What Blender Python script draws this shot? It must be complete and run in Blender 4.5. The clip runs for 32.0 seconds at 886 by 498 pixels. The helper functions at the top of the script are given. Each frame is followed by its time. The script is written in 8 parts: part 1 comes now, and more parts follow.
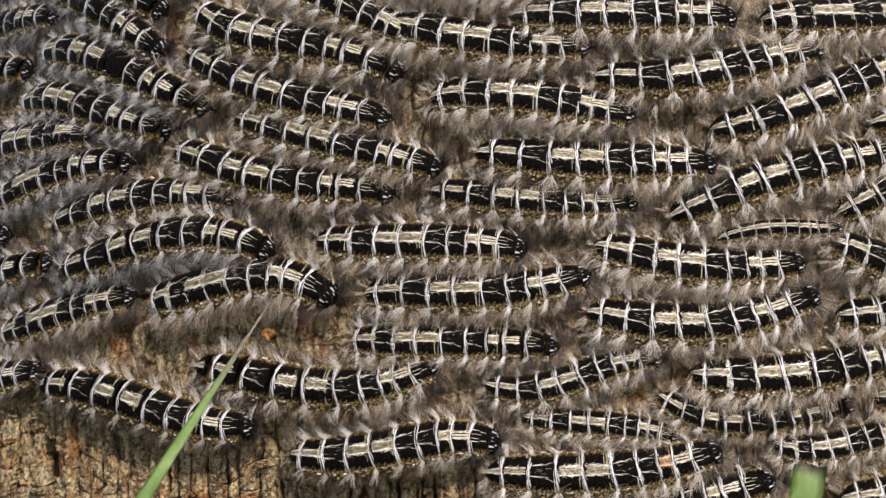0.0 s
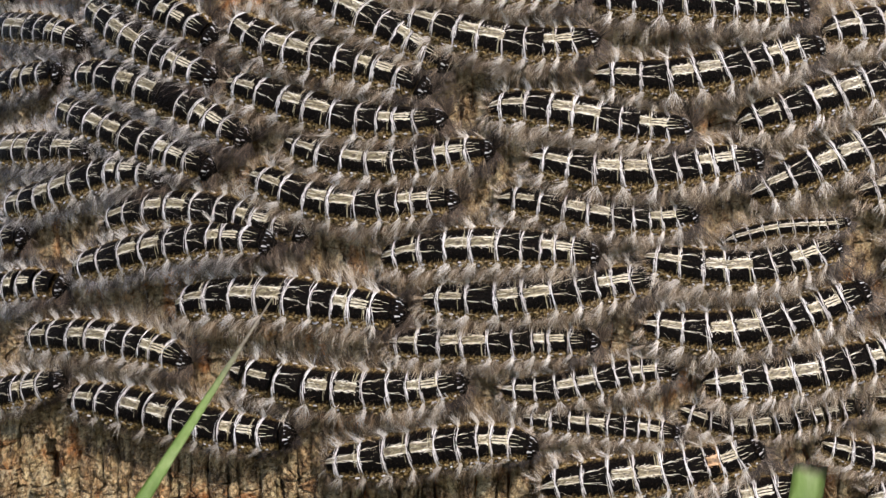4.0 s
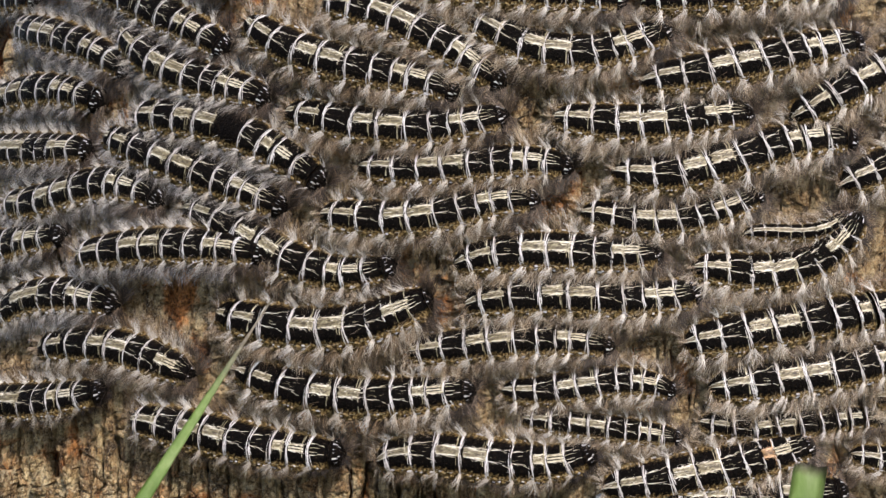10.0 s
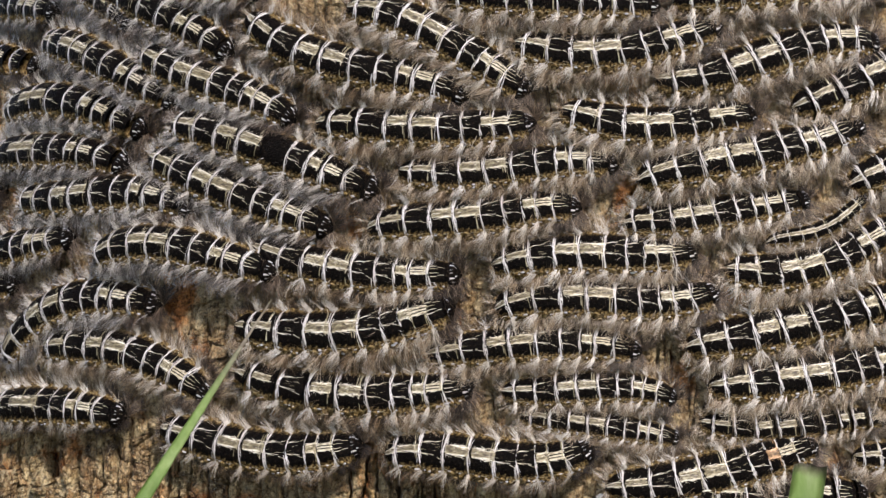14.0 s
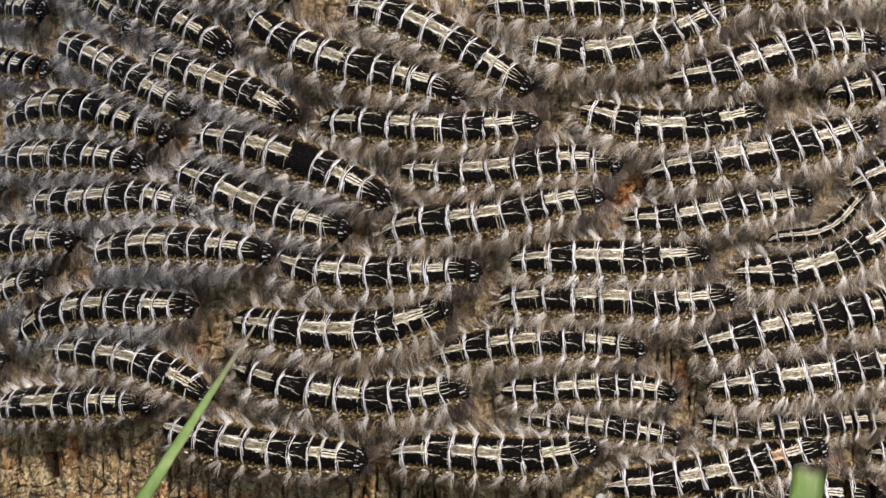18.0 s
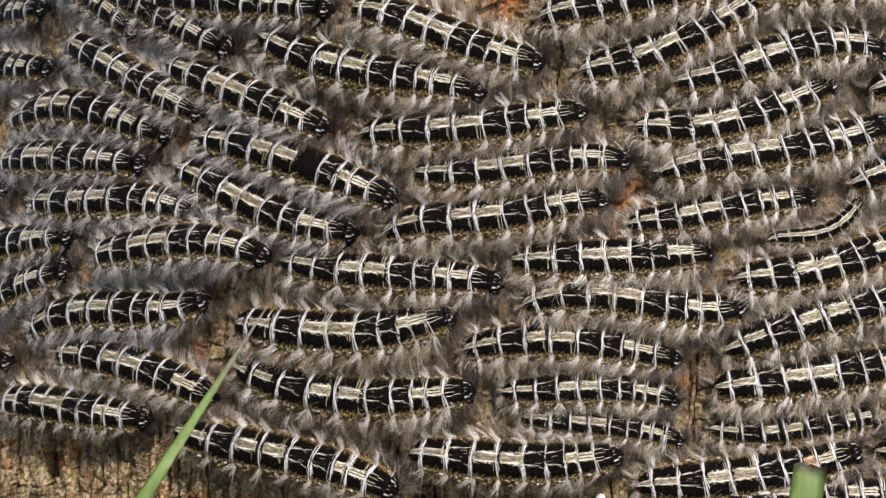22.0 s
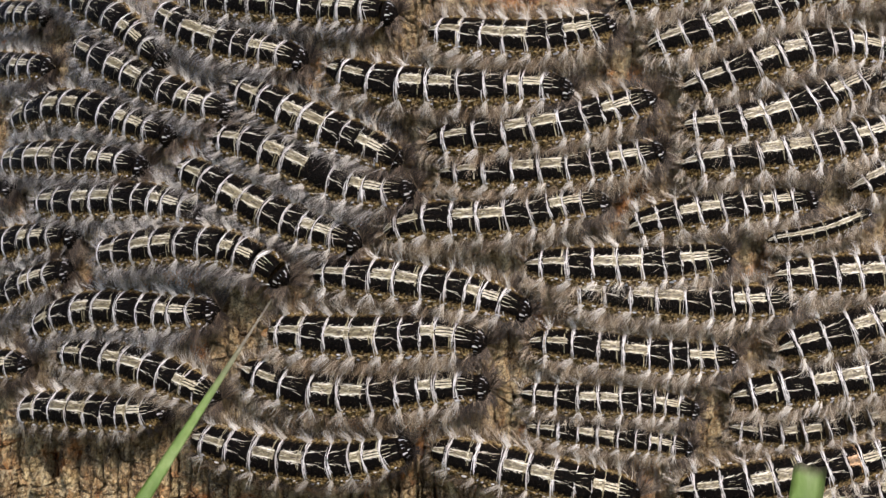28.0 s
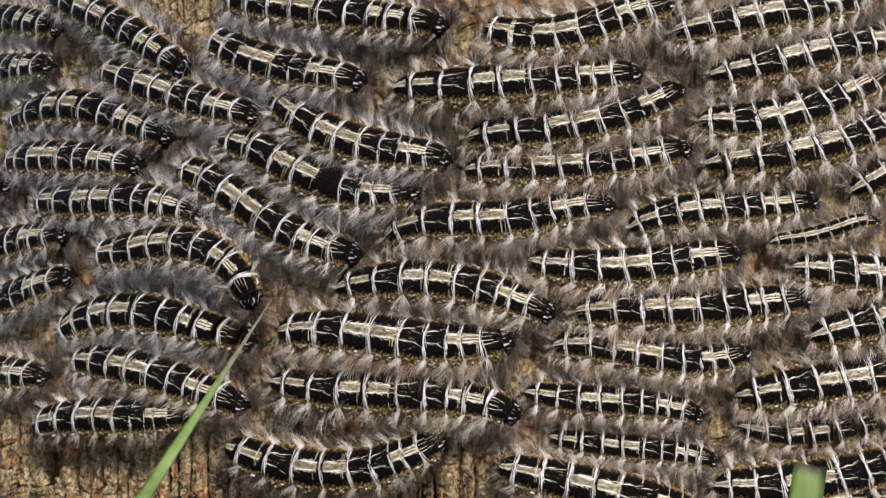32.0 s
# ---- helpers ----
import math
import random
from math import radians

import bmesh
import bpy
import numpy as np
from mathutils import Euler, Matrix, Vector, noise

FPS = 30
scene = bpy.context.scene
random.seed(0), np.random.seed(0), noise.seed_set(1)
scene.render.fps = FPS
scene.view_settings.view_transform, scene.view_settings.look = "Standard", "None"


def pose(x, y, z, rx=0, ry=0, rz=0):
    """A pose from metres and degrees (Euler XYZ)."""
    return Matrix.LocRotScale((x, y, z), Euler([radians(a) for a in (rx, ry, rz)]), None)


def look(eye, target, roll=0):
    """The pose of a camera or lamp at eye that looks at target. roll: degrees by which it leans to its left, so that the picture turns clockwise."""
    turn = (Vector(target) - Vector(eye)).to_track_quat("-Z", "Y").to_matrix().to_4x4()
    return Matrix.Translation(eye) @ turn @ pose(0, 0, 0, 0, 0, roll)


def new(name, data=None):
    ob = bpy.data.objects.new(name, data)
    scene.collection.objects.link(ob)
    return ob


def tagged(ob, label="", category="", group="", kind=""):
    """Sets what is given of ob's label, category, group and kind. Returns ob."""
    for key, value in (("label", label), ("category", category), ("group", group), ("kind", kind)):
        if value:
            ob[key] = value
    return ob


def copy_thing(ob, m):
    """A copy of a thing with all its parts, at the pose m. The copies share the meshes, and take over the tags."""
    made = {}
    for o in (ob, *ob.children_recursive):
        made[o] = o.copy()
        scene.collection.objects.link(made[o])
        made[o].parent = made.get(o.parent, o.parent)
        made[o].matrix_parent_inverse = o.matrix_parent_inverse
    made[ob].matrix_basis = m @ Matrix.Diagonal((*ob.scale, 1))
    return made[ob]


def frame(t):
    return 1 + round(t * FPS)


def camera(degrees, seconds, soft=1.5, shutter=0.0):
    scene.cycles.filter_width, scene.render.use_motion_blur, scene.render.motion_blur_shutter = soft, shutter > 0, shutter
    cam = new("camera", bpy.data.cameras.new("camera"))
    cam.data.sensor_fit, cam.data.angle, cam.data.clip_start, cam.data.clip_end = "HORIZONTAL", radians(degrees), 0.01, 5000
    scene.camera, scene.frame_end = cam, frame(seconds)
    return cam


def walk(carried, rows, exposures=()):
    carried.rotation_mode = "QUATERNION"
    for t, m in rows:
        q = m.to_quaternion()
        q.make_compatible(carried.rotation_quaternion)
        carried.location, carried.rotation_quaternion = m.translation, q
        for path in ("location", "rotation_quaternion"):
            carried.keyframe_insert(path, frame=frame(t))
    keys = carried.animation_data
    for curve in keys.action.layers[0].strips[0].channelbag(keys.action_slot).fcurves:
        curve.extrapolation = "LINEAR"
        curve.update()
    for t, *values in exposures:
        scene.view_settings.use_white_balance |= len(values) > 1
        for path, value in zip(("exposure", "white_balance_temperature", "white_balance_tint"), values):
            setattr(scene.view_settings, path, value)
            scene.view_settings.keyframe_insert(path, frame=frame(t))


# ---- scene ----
cam = camera(40, 32.0, soft=1.4)
walk(cam, [(0, look((0, -0.2816, 0), (0, 0, 0))), (32, look((0, -0.2816, 0), (0, 0, 0)))], exposures=[(0, 0.12, 6700, 18), (22, 0.11, 6700, 18), (32, 0.05, 6700, 18)])

# ---- sky and sun: soft bright daylight from above and the right ----
SUN_UP, SUN_TURN = 45.0, 25.0
world = bpy.data.worlds.new("sky")
scene.world = world
world.use_nodes = True
sky = world.node_tree.nodes.new("ShaderNodeTexSky")
sky.sky_type, sky.sun_disc = "NISHITA", False
sky.sun_elevation, sky.sun_rotation = radians(SUN_UP), radians(180 - SUN_TURN)
world.node_tree.links.new(sky.outputs["Color"], world.node_tree.nodes["Background"].inputs["Color"])
world.node_tree.nodes["Background"].inputs["Strength"].default_value = 0.15
sun = new("sun", bpy.data.lights.new("sun", "SUN"))
sun.data.energy, sun.data.angle, sun.data.color = 4.0, radians(3.0), (1.0, 0.92, 0.79)
to_sun = Vector((math.sin(radians(SUN_TURN)) * math.cos(radians(SUN_UP)), -math.cos(radians(SUN_TURN)) * math.cos(radians(SUN_UP)), math.sin(radians(SUN_UP))))
sun.matrix_world = look(to_sun * 3, (0, 0, 0))

# ---- materials ----


def nodes_of(name):
    m = bpy.data.materials.new(name)
    m.use_nodes = True
    t = m.node_tree
    return m, t, t.nodes["Principled BSDF"]


def add(t, kind, **values):
    n = t.nodes.new(kind)
    for key, value in values.items():
        n.inputs[key.replace("_", " ")].default_value = value
    return n


def ramp(t, source, stops):
    n = t.nodes.new("ShaderNodeValToRGB")
    while len(n.color_ramp.elements) < len(stops):
        n.color_ramp.elements.new(0.5)
    for e, (at, c) in zip(n.color_ramp.elements, stops):
        e.position, e.color = at, (*c, 1)
    t.links.new(source, n.inputs["Fac"])
    return n.outputs["Color"]


def mix(t, how, fac, a, b):
    n = t.nodes.new("ShaderNodeMix")
    n.data_type, n.blend_type = "RGBA", how
    for sock, v in ((n.inputs["Factor"], fac), (n.inputs["A"], a), (n.inputs["B"], b)):
        if isinstance(v, bpy.types.NodeSocket):
            t.links.new(v, sock)
        else:
            sock.default_value = v if not isinstance(v, tuple) else (*v, 1)
    return n.outputs["Result"]


def noise_of(t, scale, detail=4.0, rough=0.55, stretch=None, fixed=False):
    co = t.nodes.new("ShaderNodeNewGeometry").outputs["Position"] if fixed else t.nodes.new("ShaderNodeTexCoord").outputs["Object"]
    if stretch:
        mp = t.nodes.new("ShaderNodeMapping")
        mp.inputs["Scale"].default_value = stretch
        t.links.new(co, mp.inputs["Vector"])
        co = mp.outputs["Vector"]
    n = add(t, "ShaderNodeTexNoise", Scale=scale, Detail=detail, Roughness=rough)
    t.links.new(co, n.inputs["Vector"])
    return n.outputs["Fac"]


def bump(t, bsdf, height, strength, distance):
    n = add(t, "ShaderNodeBump", Strength=strength, Distance=distance)
    t.links.new(height, n.inputs["Height"])
    t.links.new(n.outputs["Normal"], bsdf.inputs["Normal"])


def bark_material():
    m, t, b = nodes_of("bark")
    crisp = noise_of(t, 1900, 6, 0.75, None, True)
    fine = noise_of(t, 1000, 6, 0.7, None, True)
    grain = noise_of(t, 380, 6, 0.72, (1.0, 1.0, 0.35), True)
    patch = noise_of(t, 75, 4, 0.6, (1.0, 1.0, 0.6), True)
    c = ramp(t, grain, [(0.35, (0.07, 0.042, 0.020)), (0.42, (0.33, 0.220, 0.110)), (0.49, (0.66, 0.500, 0.285)), (0.58, (0.94, 0.83, 0.57))])
    c = mix(t, "MULTIPLY", 0.85, c, ramp(t, fine, [(0.38, (0.14, 0.11, 0.09)), (0.48, (0.85, 0.85, 0.85)), (0.60, (1, 1, 1))]))
    c = mix(t, "MIX", ramp(t, crisp, [(0.54, (0, 0, 0)), (0.62, (0.9, 0.9, 0.9))]), c, (0.68, 0.62, 0.50))
    c = mix(t, "MULTIPLY", 0.9, c, ramp(t, crisp, [(0.36, (0.12, 0.10, 0.08)), (0.46, (1, 1, 1))]))
    rust = ramp(t, patch, [(0.56, (0, 0, 0)), (0.64, (1, 1, 1))])
    c = mix(t, "MIX", rust, c, mix(t, "MULTIPLY", 0.9, c, (1.0, 0.52, 0.24)))
    lichen = ramp(t, noise_of(t, 130, 5, 0.65, None, True), [(0.60, (0, 0, 0)), (0.68, (0.7, 0.7, 0.7))])
    c = mix(t, "MIX", lichen, c, mix(t, "MULTIPLY", 0.6, (0.40, 0.39, 0.33), ramp(t, fine, [(0.40, (0.2, 0.2, 0.2)), (0.55, (1, 1, 1))])))
    geo = t.nodes.new("ShaderNodeNewGeometry")
    warp = t.nodes.new("ShaderNodeVectorMath")
    warp.operation = "MULTIPLY_ADD"
    nz = add(t, "ShaderNodeTexNoise", Scale=500.0, Detail=4.0, Roughness=0.6)
    t.links.new(geo.outputs["Position"], nz.inputs["Vector"])
    t.links.new(nz.outputs["Color"], warp.inputs[0])
    warp.inputs[1].default_value = (0.0030, 0.0030, 0.0030)
    tall = t.nodes.new("ShaderNodeMapping")
    tall.inputs["Scale"].default_value = (1.0, 1.0, 0.55)
    t.links.new(geo.outputs["Position"], tall.inputs["Vector"])
    t.links.new(tall.outputs["Vector"], warp.inputs[2])
    cell = add(t, "ShaderNodeTexVoronoi", Scale=520.0)
    cell.feature = "DISTANCE_TO_EDGE"
    t.links.new(warp.outputs[0], cell.inputs["Vector"])
    crackle = ramp(t, cell.outputs["Distance"], [(0.012, (0.12, 0.09, 0.07)), (0.05, (1, 1, 1))])
    c = mix(t, "MULTIPLY", ramp(t, patch, [(0.38, (0.6, 0.6, 0.6)), (0.58, (0.05, 0.05, 0.05))]), c, crackle)
    info = t.nodes.new("ShaderNodeObjectInfo")
    c = mix(t, "MULTIPLY", 0.9, c, ramp(t, info.outputs["Random"], [(0.0, (0.62, 0.50, 0.40)), (0.20, (0.88, 0.80, 0.68)), (0.34, (1.0, 0.90, 0.70)), (0.40, (1.0, 0.64, 0.42)), (0.46, (0.95, 0.82, 0.66)), (0.66, (1.0, 0.95, 0.86)), (0.80, (0.78, 0.72, 0.63)), (1.0, (1.0, 0.93, 0.76))]))
    t.links.new(c, b.inputs["Base Color"])
    b.inputs["Roughness"].default_value = 0.88
    bump(t, b, mix(t, "MULTIPLY", 0.8, mix(t, "ADD", 0.7, grain, fine), crackle), 1.0, 0.0020)
    return m


def skin_material():
    """Black skin that turns to speckled ochre on the flanks; 'girdle' is the angle from the mid back."""
    m, t, b = nodes_of("caterpillar_skin")
    girdle = t.nodes.new("ShaderNodeAttribute")
    girdle.attribute_name = "girdle"
    wobble = t.nodes.new("ShaderNodeMath")
    wobble.operation = "MULTIPLY_ADD"
    wobble.inputs[1].default_value = 0.9
    t.links.new(noise_of(t, 1500, 4, 0.65), wobble.inputs[0])
    t.links.new(girdle.outputs["Fac"], wobble.inputs[2])
    low = t.nodes.new("ShaderNodeMapRange")
    low.inputs["From Min"].default_value, low.inputs["From Max"].default_value = 1.18, 1.36
    t.links.new(wobble.outputs[0], low.inputs["Value"])
    flank = ramp(t, noise_of(t, 1800, 4, 0.65), [(0.38, (0.016, 0.009, 0.005)), (0.48, (0.12, 0.078, 0.030)), (0.57, (0.30, 0.215, 0.092)), (0.68, (0.60, 0.49, 0.29))])
    black = ramp(t, noise_of(t, 1500, 5, 0.68), [(0.40, (0.0015, 0.0012, 0.0012)), (0.58, (0.004, 0.003, 0.0026)), (0.67, (0.026, 0.018, 0.012)), (0.76, (0.10, 0.072, 0.050))])
    t.links.new(mix(t, "MIX", low.outputs["Result"], black, flank), b.inputs["Base Color"])
    b.inputs["Roughness"].default_value = 0.36
    b.inputs["Specular IOR Level"].default_value = 0.045
    bump(t, b, noise_of(t, 1700, 5, 0.65), 0.9, 0.0005)
    return m


def island_material(name, stops, rough, spec=0.3, grain=2200, tints=((0.5, 0.46, 0.42), (0.85, 0.84, 0.82), (1, 1, 1)), tone=False):
    """A material whose tint changes from piece to piece of one mesh and along its grain."""
    m, t, b = nodes_of(name)
    if tone:
        lock = t.nodes.new("ShaderNodeAttribute")
        lock.attribute_name = "tone"
        c = ramp(t, lock.outputs["Fac"], stops)
    else:
        c = ramp(t, t.nodes.new("ShaderNodeNewGeometry").outputs["Random Per Island"], stops)
    c = mix(t, "MULTIPLY", 0.5, c, ramp(t, noise_of(t, grain, 3, 0.6), [(0.35, (0.45, 0.42, 0.38)), (0.6, (1, 1, 1))]))
    info = t.nodes.new("ShaderNodeObjectInfo")
    c = mix(t, "MULTIPLY", 0.55, c, ramp(t, info.outputs["Random"], [(0, tints[0]), (0.5, tints[1]), (1, tints[2])]))
    t.links.new(c, b.inputs["Base Color"])
    b.inputs["Roughness"].default_value = rough
    b.inputs["Specular IOR Level"].default_value = spec
    return m


def cream_material(name="cream_scales", stain=(1, 1, 1)):
    """Cream scales: 'pale' runs from the dull tan middle of a mark to its bright rim."""
    m, t, b = nodes_of(name)
    pale = t.nodes.new("ShaderNodeAttribute")
    pale.attribute_name = "pale"
    geo = t.nodes.new("ShaderNodeNewGeometry")
    shift = t.nodes.new("ShaderNodeMath")
    shift.operation = "MULTIPLY_ADD"
    shift.inputs[1].default_value = 0.40
    t.links.new(geo.outputs["Random Per Island"], shift.inputs[0])
    t.links.new(pale.outputs["Fac"], shift.inputs[2])
    c = ramp(t, shift.outputs[0], [(0.0, (0.09, 0.072, 0.045)), (0.36, (0.35, 0.325, 0.215)), (0.66, (0.73, 0.715, 0.58)), (0.95, (0.92, 0.91, 0.85))])
    c = mix(t, "MULTIPLY", 0.85, c, ramp(t, noise_of(t, 1700, 5, 0.72, (0.45, 1.0, 1.0)), [(0.38, (0.20, 0.17, 0.13)), (0.47, (0.75, 0.70, 0.60)), (0.56, (1, 1, 1))]))
    info = t.nodes.new("ShaderNodeObjectInfo")
    c = mix(t, "MULTIPLY", 0.6, c, ramp(t, info.outputs["Random"], [(0, (0.80, 0.74, 0.60)), (0.5, (0.95, 0.94, 0.88)), (1, (1, 1, 1))]))
    c = mix(t, "MULTIPLY", 1.0, c, stain)
    t.links.new(c, b.inputs["Base Color"])
    b.inputs["Roughness"].default_value = 0.5
    return m


def grass_material():
    """Green blade with fine veins; 'dry' runs from fresh green to the withered grey tip."""
    m, t, b = nodes_of("grass")
    c = ramp(t, noise_of(t, 200, 4, 0.6, (1.0, 1.0, 0.05)), [(0.3, (0.17, 0.30, 0.07)), (0.5, (0.26, 0.41, 0.12)), (0.72, (0.42, 0.55, 0.25))])
    dry = t.nodes.new("ShaderNodeAttribute")
    dry.attribute_name = "dry"
    c = mix(t, "MIX", dry.outputs["Fac"], c, ramp(t, noise_of(t, 700, 3, 0.6, (1.0, 1.0, 0.1)), [(0.3, (0.17, 0.145, 0.105)), (0.6, (0.36, 0.33, 0.26))]))
    t.links.new(c, b.inputs["Base Color"])
    b.inputs["Roughness"].default_value = 0.5
    bump(t, b, noise_of(t, 900, 2, 0.5, (1.0, 1.0, 0.04)), 0.3, 0.0003)
    return m


def ground_material():
    m, t, b = nodes_of("ground")
    c = ramp(t, noise_of(t, 14, 8, 0.65), [(0.3, (0.03, 0.022, 0.014)), (0.5, (0.06, 0.07, 0.025)), (0.7, (0.09, 0.12, 0.04))])
    t.links.new(c, b.inputs["Base Color"])
    b.inputs["Roughness"].default_value = 0.95
    bump(t, b, noise_of(t, 60, 6, 0.7), 0.8, 0.01)
    return m


BARK, SKIN, GRASS, GROUND = bark_material(), skin_material(), grass_material(), ground_material()
CREAM, STAINED = cream_material(), cream_material("stained_scales", (1.0, 0.66, 0.46))
WHITE = island_material("white_ring", [(0.0, (0.44, 0.46, 0.53)), (0.35, (0.66, 0.68, 0.74)), (1.0, (0.88, 0.88, 0.91))], 0.42, 0.4, 2600)
HAIR = island_material("tan_fur", [(0.16, (0.014, 0.010, 0.006)), (0.45, (0.105, 0.074, 0.044)), (0.68, (0.42, 0.33, 0.225)), (0.90, (0.97, 0.92, 0.83))], 0.5, 0.4, 900, ((0.72, 0.56, 0.38), (0.97, 0.88, 0.74), (1.0, 0.98, 0.95)), True)
# greyer copy of the tan fur: cool skylight put into the hair colour
SKYLIT_HAIR = island_material("skylit_grey_fur", [(0.16, (0.012, 0.010, 0.009)), (0.46, (0.09, 0.079, 0.070)), (0.68, (0.42, 0.39, 0.37)), (0.89, (0.97, 0.97, 0.97))], 0.5, 0.4, 900, ((0.78, 0.70, 0.62), (0.97, 0.95, 0.92), (1.0, 1.0, 1.0)), True)
DARK_HAIR = island_material("dark_fur", [(0.0, (0.008, 0.006, 0.005)), (0.55, (0.06, 0.042, 0.030)), (0.85, (0.28, 0.21, 0.155)), (1.0, (0.66, 0.57, 0.47))], 0.5, 0.4, 900, tone=True)
TUFT = island_material("pale_fur", [(0.0, (0.40, 0.35, 0.29)), (0.45, (0.74, 0.70, 0.62)), (0.85, (0.93, 0.91, 0.87))], 0.45, 0.4, 900, tone=True)

# ---- ground, trunk ----
AXIS_X = 0.05


def trunk_radius(z):
    return np.clip(0.30 - 0.8 * z, 0.24, 0.42)


def trunk_y(x, z):
    r = trunk_radius(z)
    d = np.minimum(np.abs(x - AXIS_X), r * 0.9)
    return r - np.sqrt(r * r - d * d)


def lattice(u, v, seed):
    """Smooth value noise on a grid of cells, vectorised."""
    iu, iv = np.floor(u).astype(np.int64), np.floor(v).astype(np.int64)
    fu, fv = u - iu, v - iv
    fu, fv = fu * fu * (3 - 2 * fu), fv * fv * (3 - 2 * fv)

    def h(a, b):
        n = (a * 374761393 + b * 668265263 + seed * 974711) & 0xFFFFFFFF
        n = ((n ^ (n >> 13)) * 1274126177) & 0xFFFFFFFF
        return ((n ^ (n >> 16)) & 0xFFFF) / 65535.0
    top = h(iu, iv) * (1 - fu) + h(iu + 1, iv) * fu
    low = h(iu, iv + 1) * (1 - fu) + h(iu + 1, iv + 1) * fu
    return top * (1 - fv) + low * fv


def bark_relief(s, z):
    """Depth of the bark surface in metres (0 or less): upright furrows, cross cracks and fine grain."""
    w = s + 0.006 * (lattice(s * 45, z * 30, 5) - 0.5) + 0.003 * (lattice(s * 160, z * 90, 6) - 0.5)
    ridge = np.abs(lattice(w * 130, z * 16, 1) - 0.5) * 2
    furrow = -0.0042 * np.clip(1 - ridge * 3.0, 0, 1) ** 0.8
    block = np.abs(lattice(w * 260, z * 210, 2) - 0.5) * 2
    crack = -0.0010 * np.clip(1 - block * 4, 0, 1)
    grain = -0.0011 * lattice(w * 700, z * 420, 3) - 0.0007 * lattice(w * 1900, z * 1500, 4)
    hollow = -0.020 * np.exp(-((s + 0.1240) / 0.0024) ** 2 - ((z + 0.0545) / 0.0070) ** 4)
    bed = -0.0080 * np.clip((-0.040 - z) / 0.004, 0, 1) - 0.001
    return furrow + crack + grain + hollow + bed


def sheet(name, grid, material, wrap=False):
    """A mesh from a grid of points (rows, columns, 3)."""
    n, k = grid.shape[:2]
    idx = np.arange(n * k).reshape(n, k)
    nxt = np.roll(idx, -1, axis=1) if wrap else idx[:, 1:]
    cur = idx if wrap else idx[:, :-1]
    faces = np.stack([cur[:-1], nxt[:-1], nxt[1:], cur[1:]], -1).reshape(-1, 4)
    me = bpy.data.meshes.new(name)
    me.from_pydata(grid.reshape(-1, 3).tolist(), [], faces.tolist())
    me.polygons.foreach_set("use_smooth", [True] * len(me.polygons))
    me.materials.append(material)
    return me


GROUND_Z = -0.17
gx = np.concatenate([-np.geomspace(400, 0.5, 24), np.linspace(-0.45, 0.45, 30), np.geomspace(0.5, 400, 24)])
GX, GY = np.meshgrid(gx, gx)
GZ = GROUND_Z + 0.012 * (lattice(GX * 9, GY * 9, 8) - 0.5) * np.exp(-(GX ** 2 + GY ** 2) / 9)
tagged(new("ground", sheet("ground", np.stack([GX, GY, GZ], -1), GROUND)), "earth with short grass round the foot of the tree", "ground", kind="structure")


def make_trunk():
    phi = np.concatenate([np.linspace(-0.62, 0.30, 260), np.linspace(0.30, 2 * math.pi - 0.62, 90)[1:-1]])
    zs = np.concatenate([np.linspace(-0.24, -0.072, 24), np.linspace(-0.070, 0.070, 130), np.linspace(0.073, 0.3, 40), np.linspace(0.32, 2.4, 50)])
    P, Z = np.meshgrid(phi, zs)
    r0 = trunk_radius(Z)
    r = r0 + bark_relief(P * 0.27, Z)
    grid = np.stack([AXIS_X + np.sin(P) * r, r0 - np.cos(P) * r, Z], -1)
    trunk = tagged(new("tree_trunk", sheet("tree_trunk", grid, BARK, wrap=True)), "broad tree trunk with rough furrowed brown bark", "tree trunk")
    cap = bmesh.new()
    ring = [cap.verts.new(v) for v in grid[-1]]
    cap.faces.new(ring)
    part("top_cut", cap, BARK, trunk)
    return trunk


def part(name, bm, material, parent, label=""):
    me = bpy.data.meshes.new(name)
    bm.to_mesh(me)
    bm.free()
    me.materials.append(material)
    ob = new(name, me)
    ob.parent = parent
    return tagged(ob, label)


TRUNK = make_trunk()


def on_bark(x, z, up):
    """A point up metres outside the even face of the trunk."""
    y, rad = float(trunk_y(x, z)), float(trunk_radius(z))
    n = Vector((x - AXIS_X, y - rad, 0)).normalized()
    return Vector((x, y, z)) + n * up


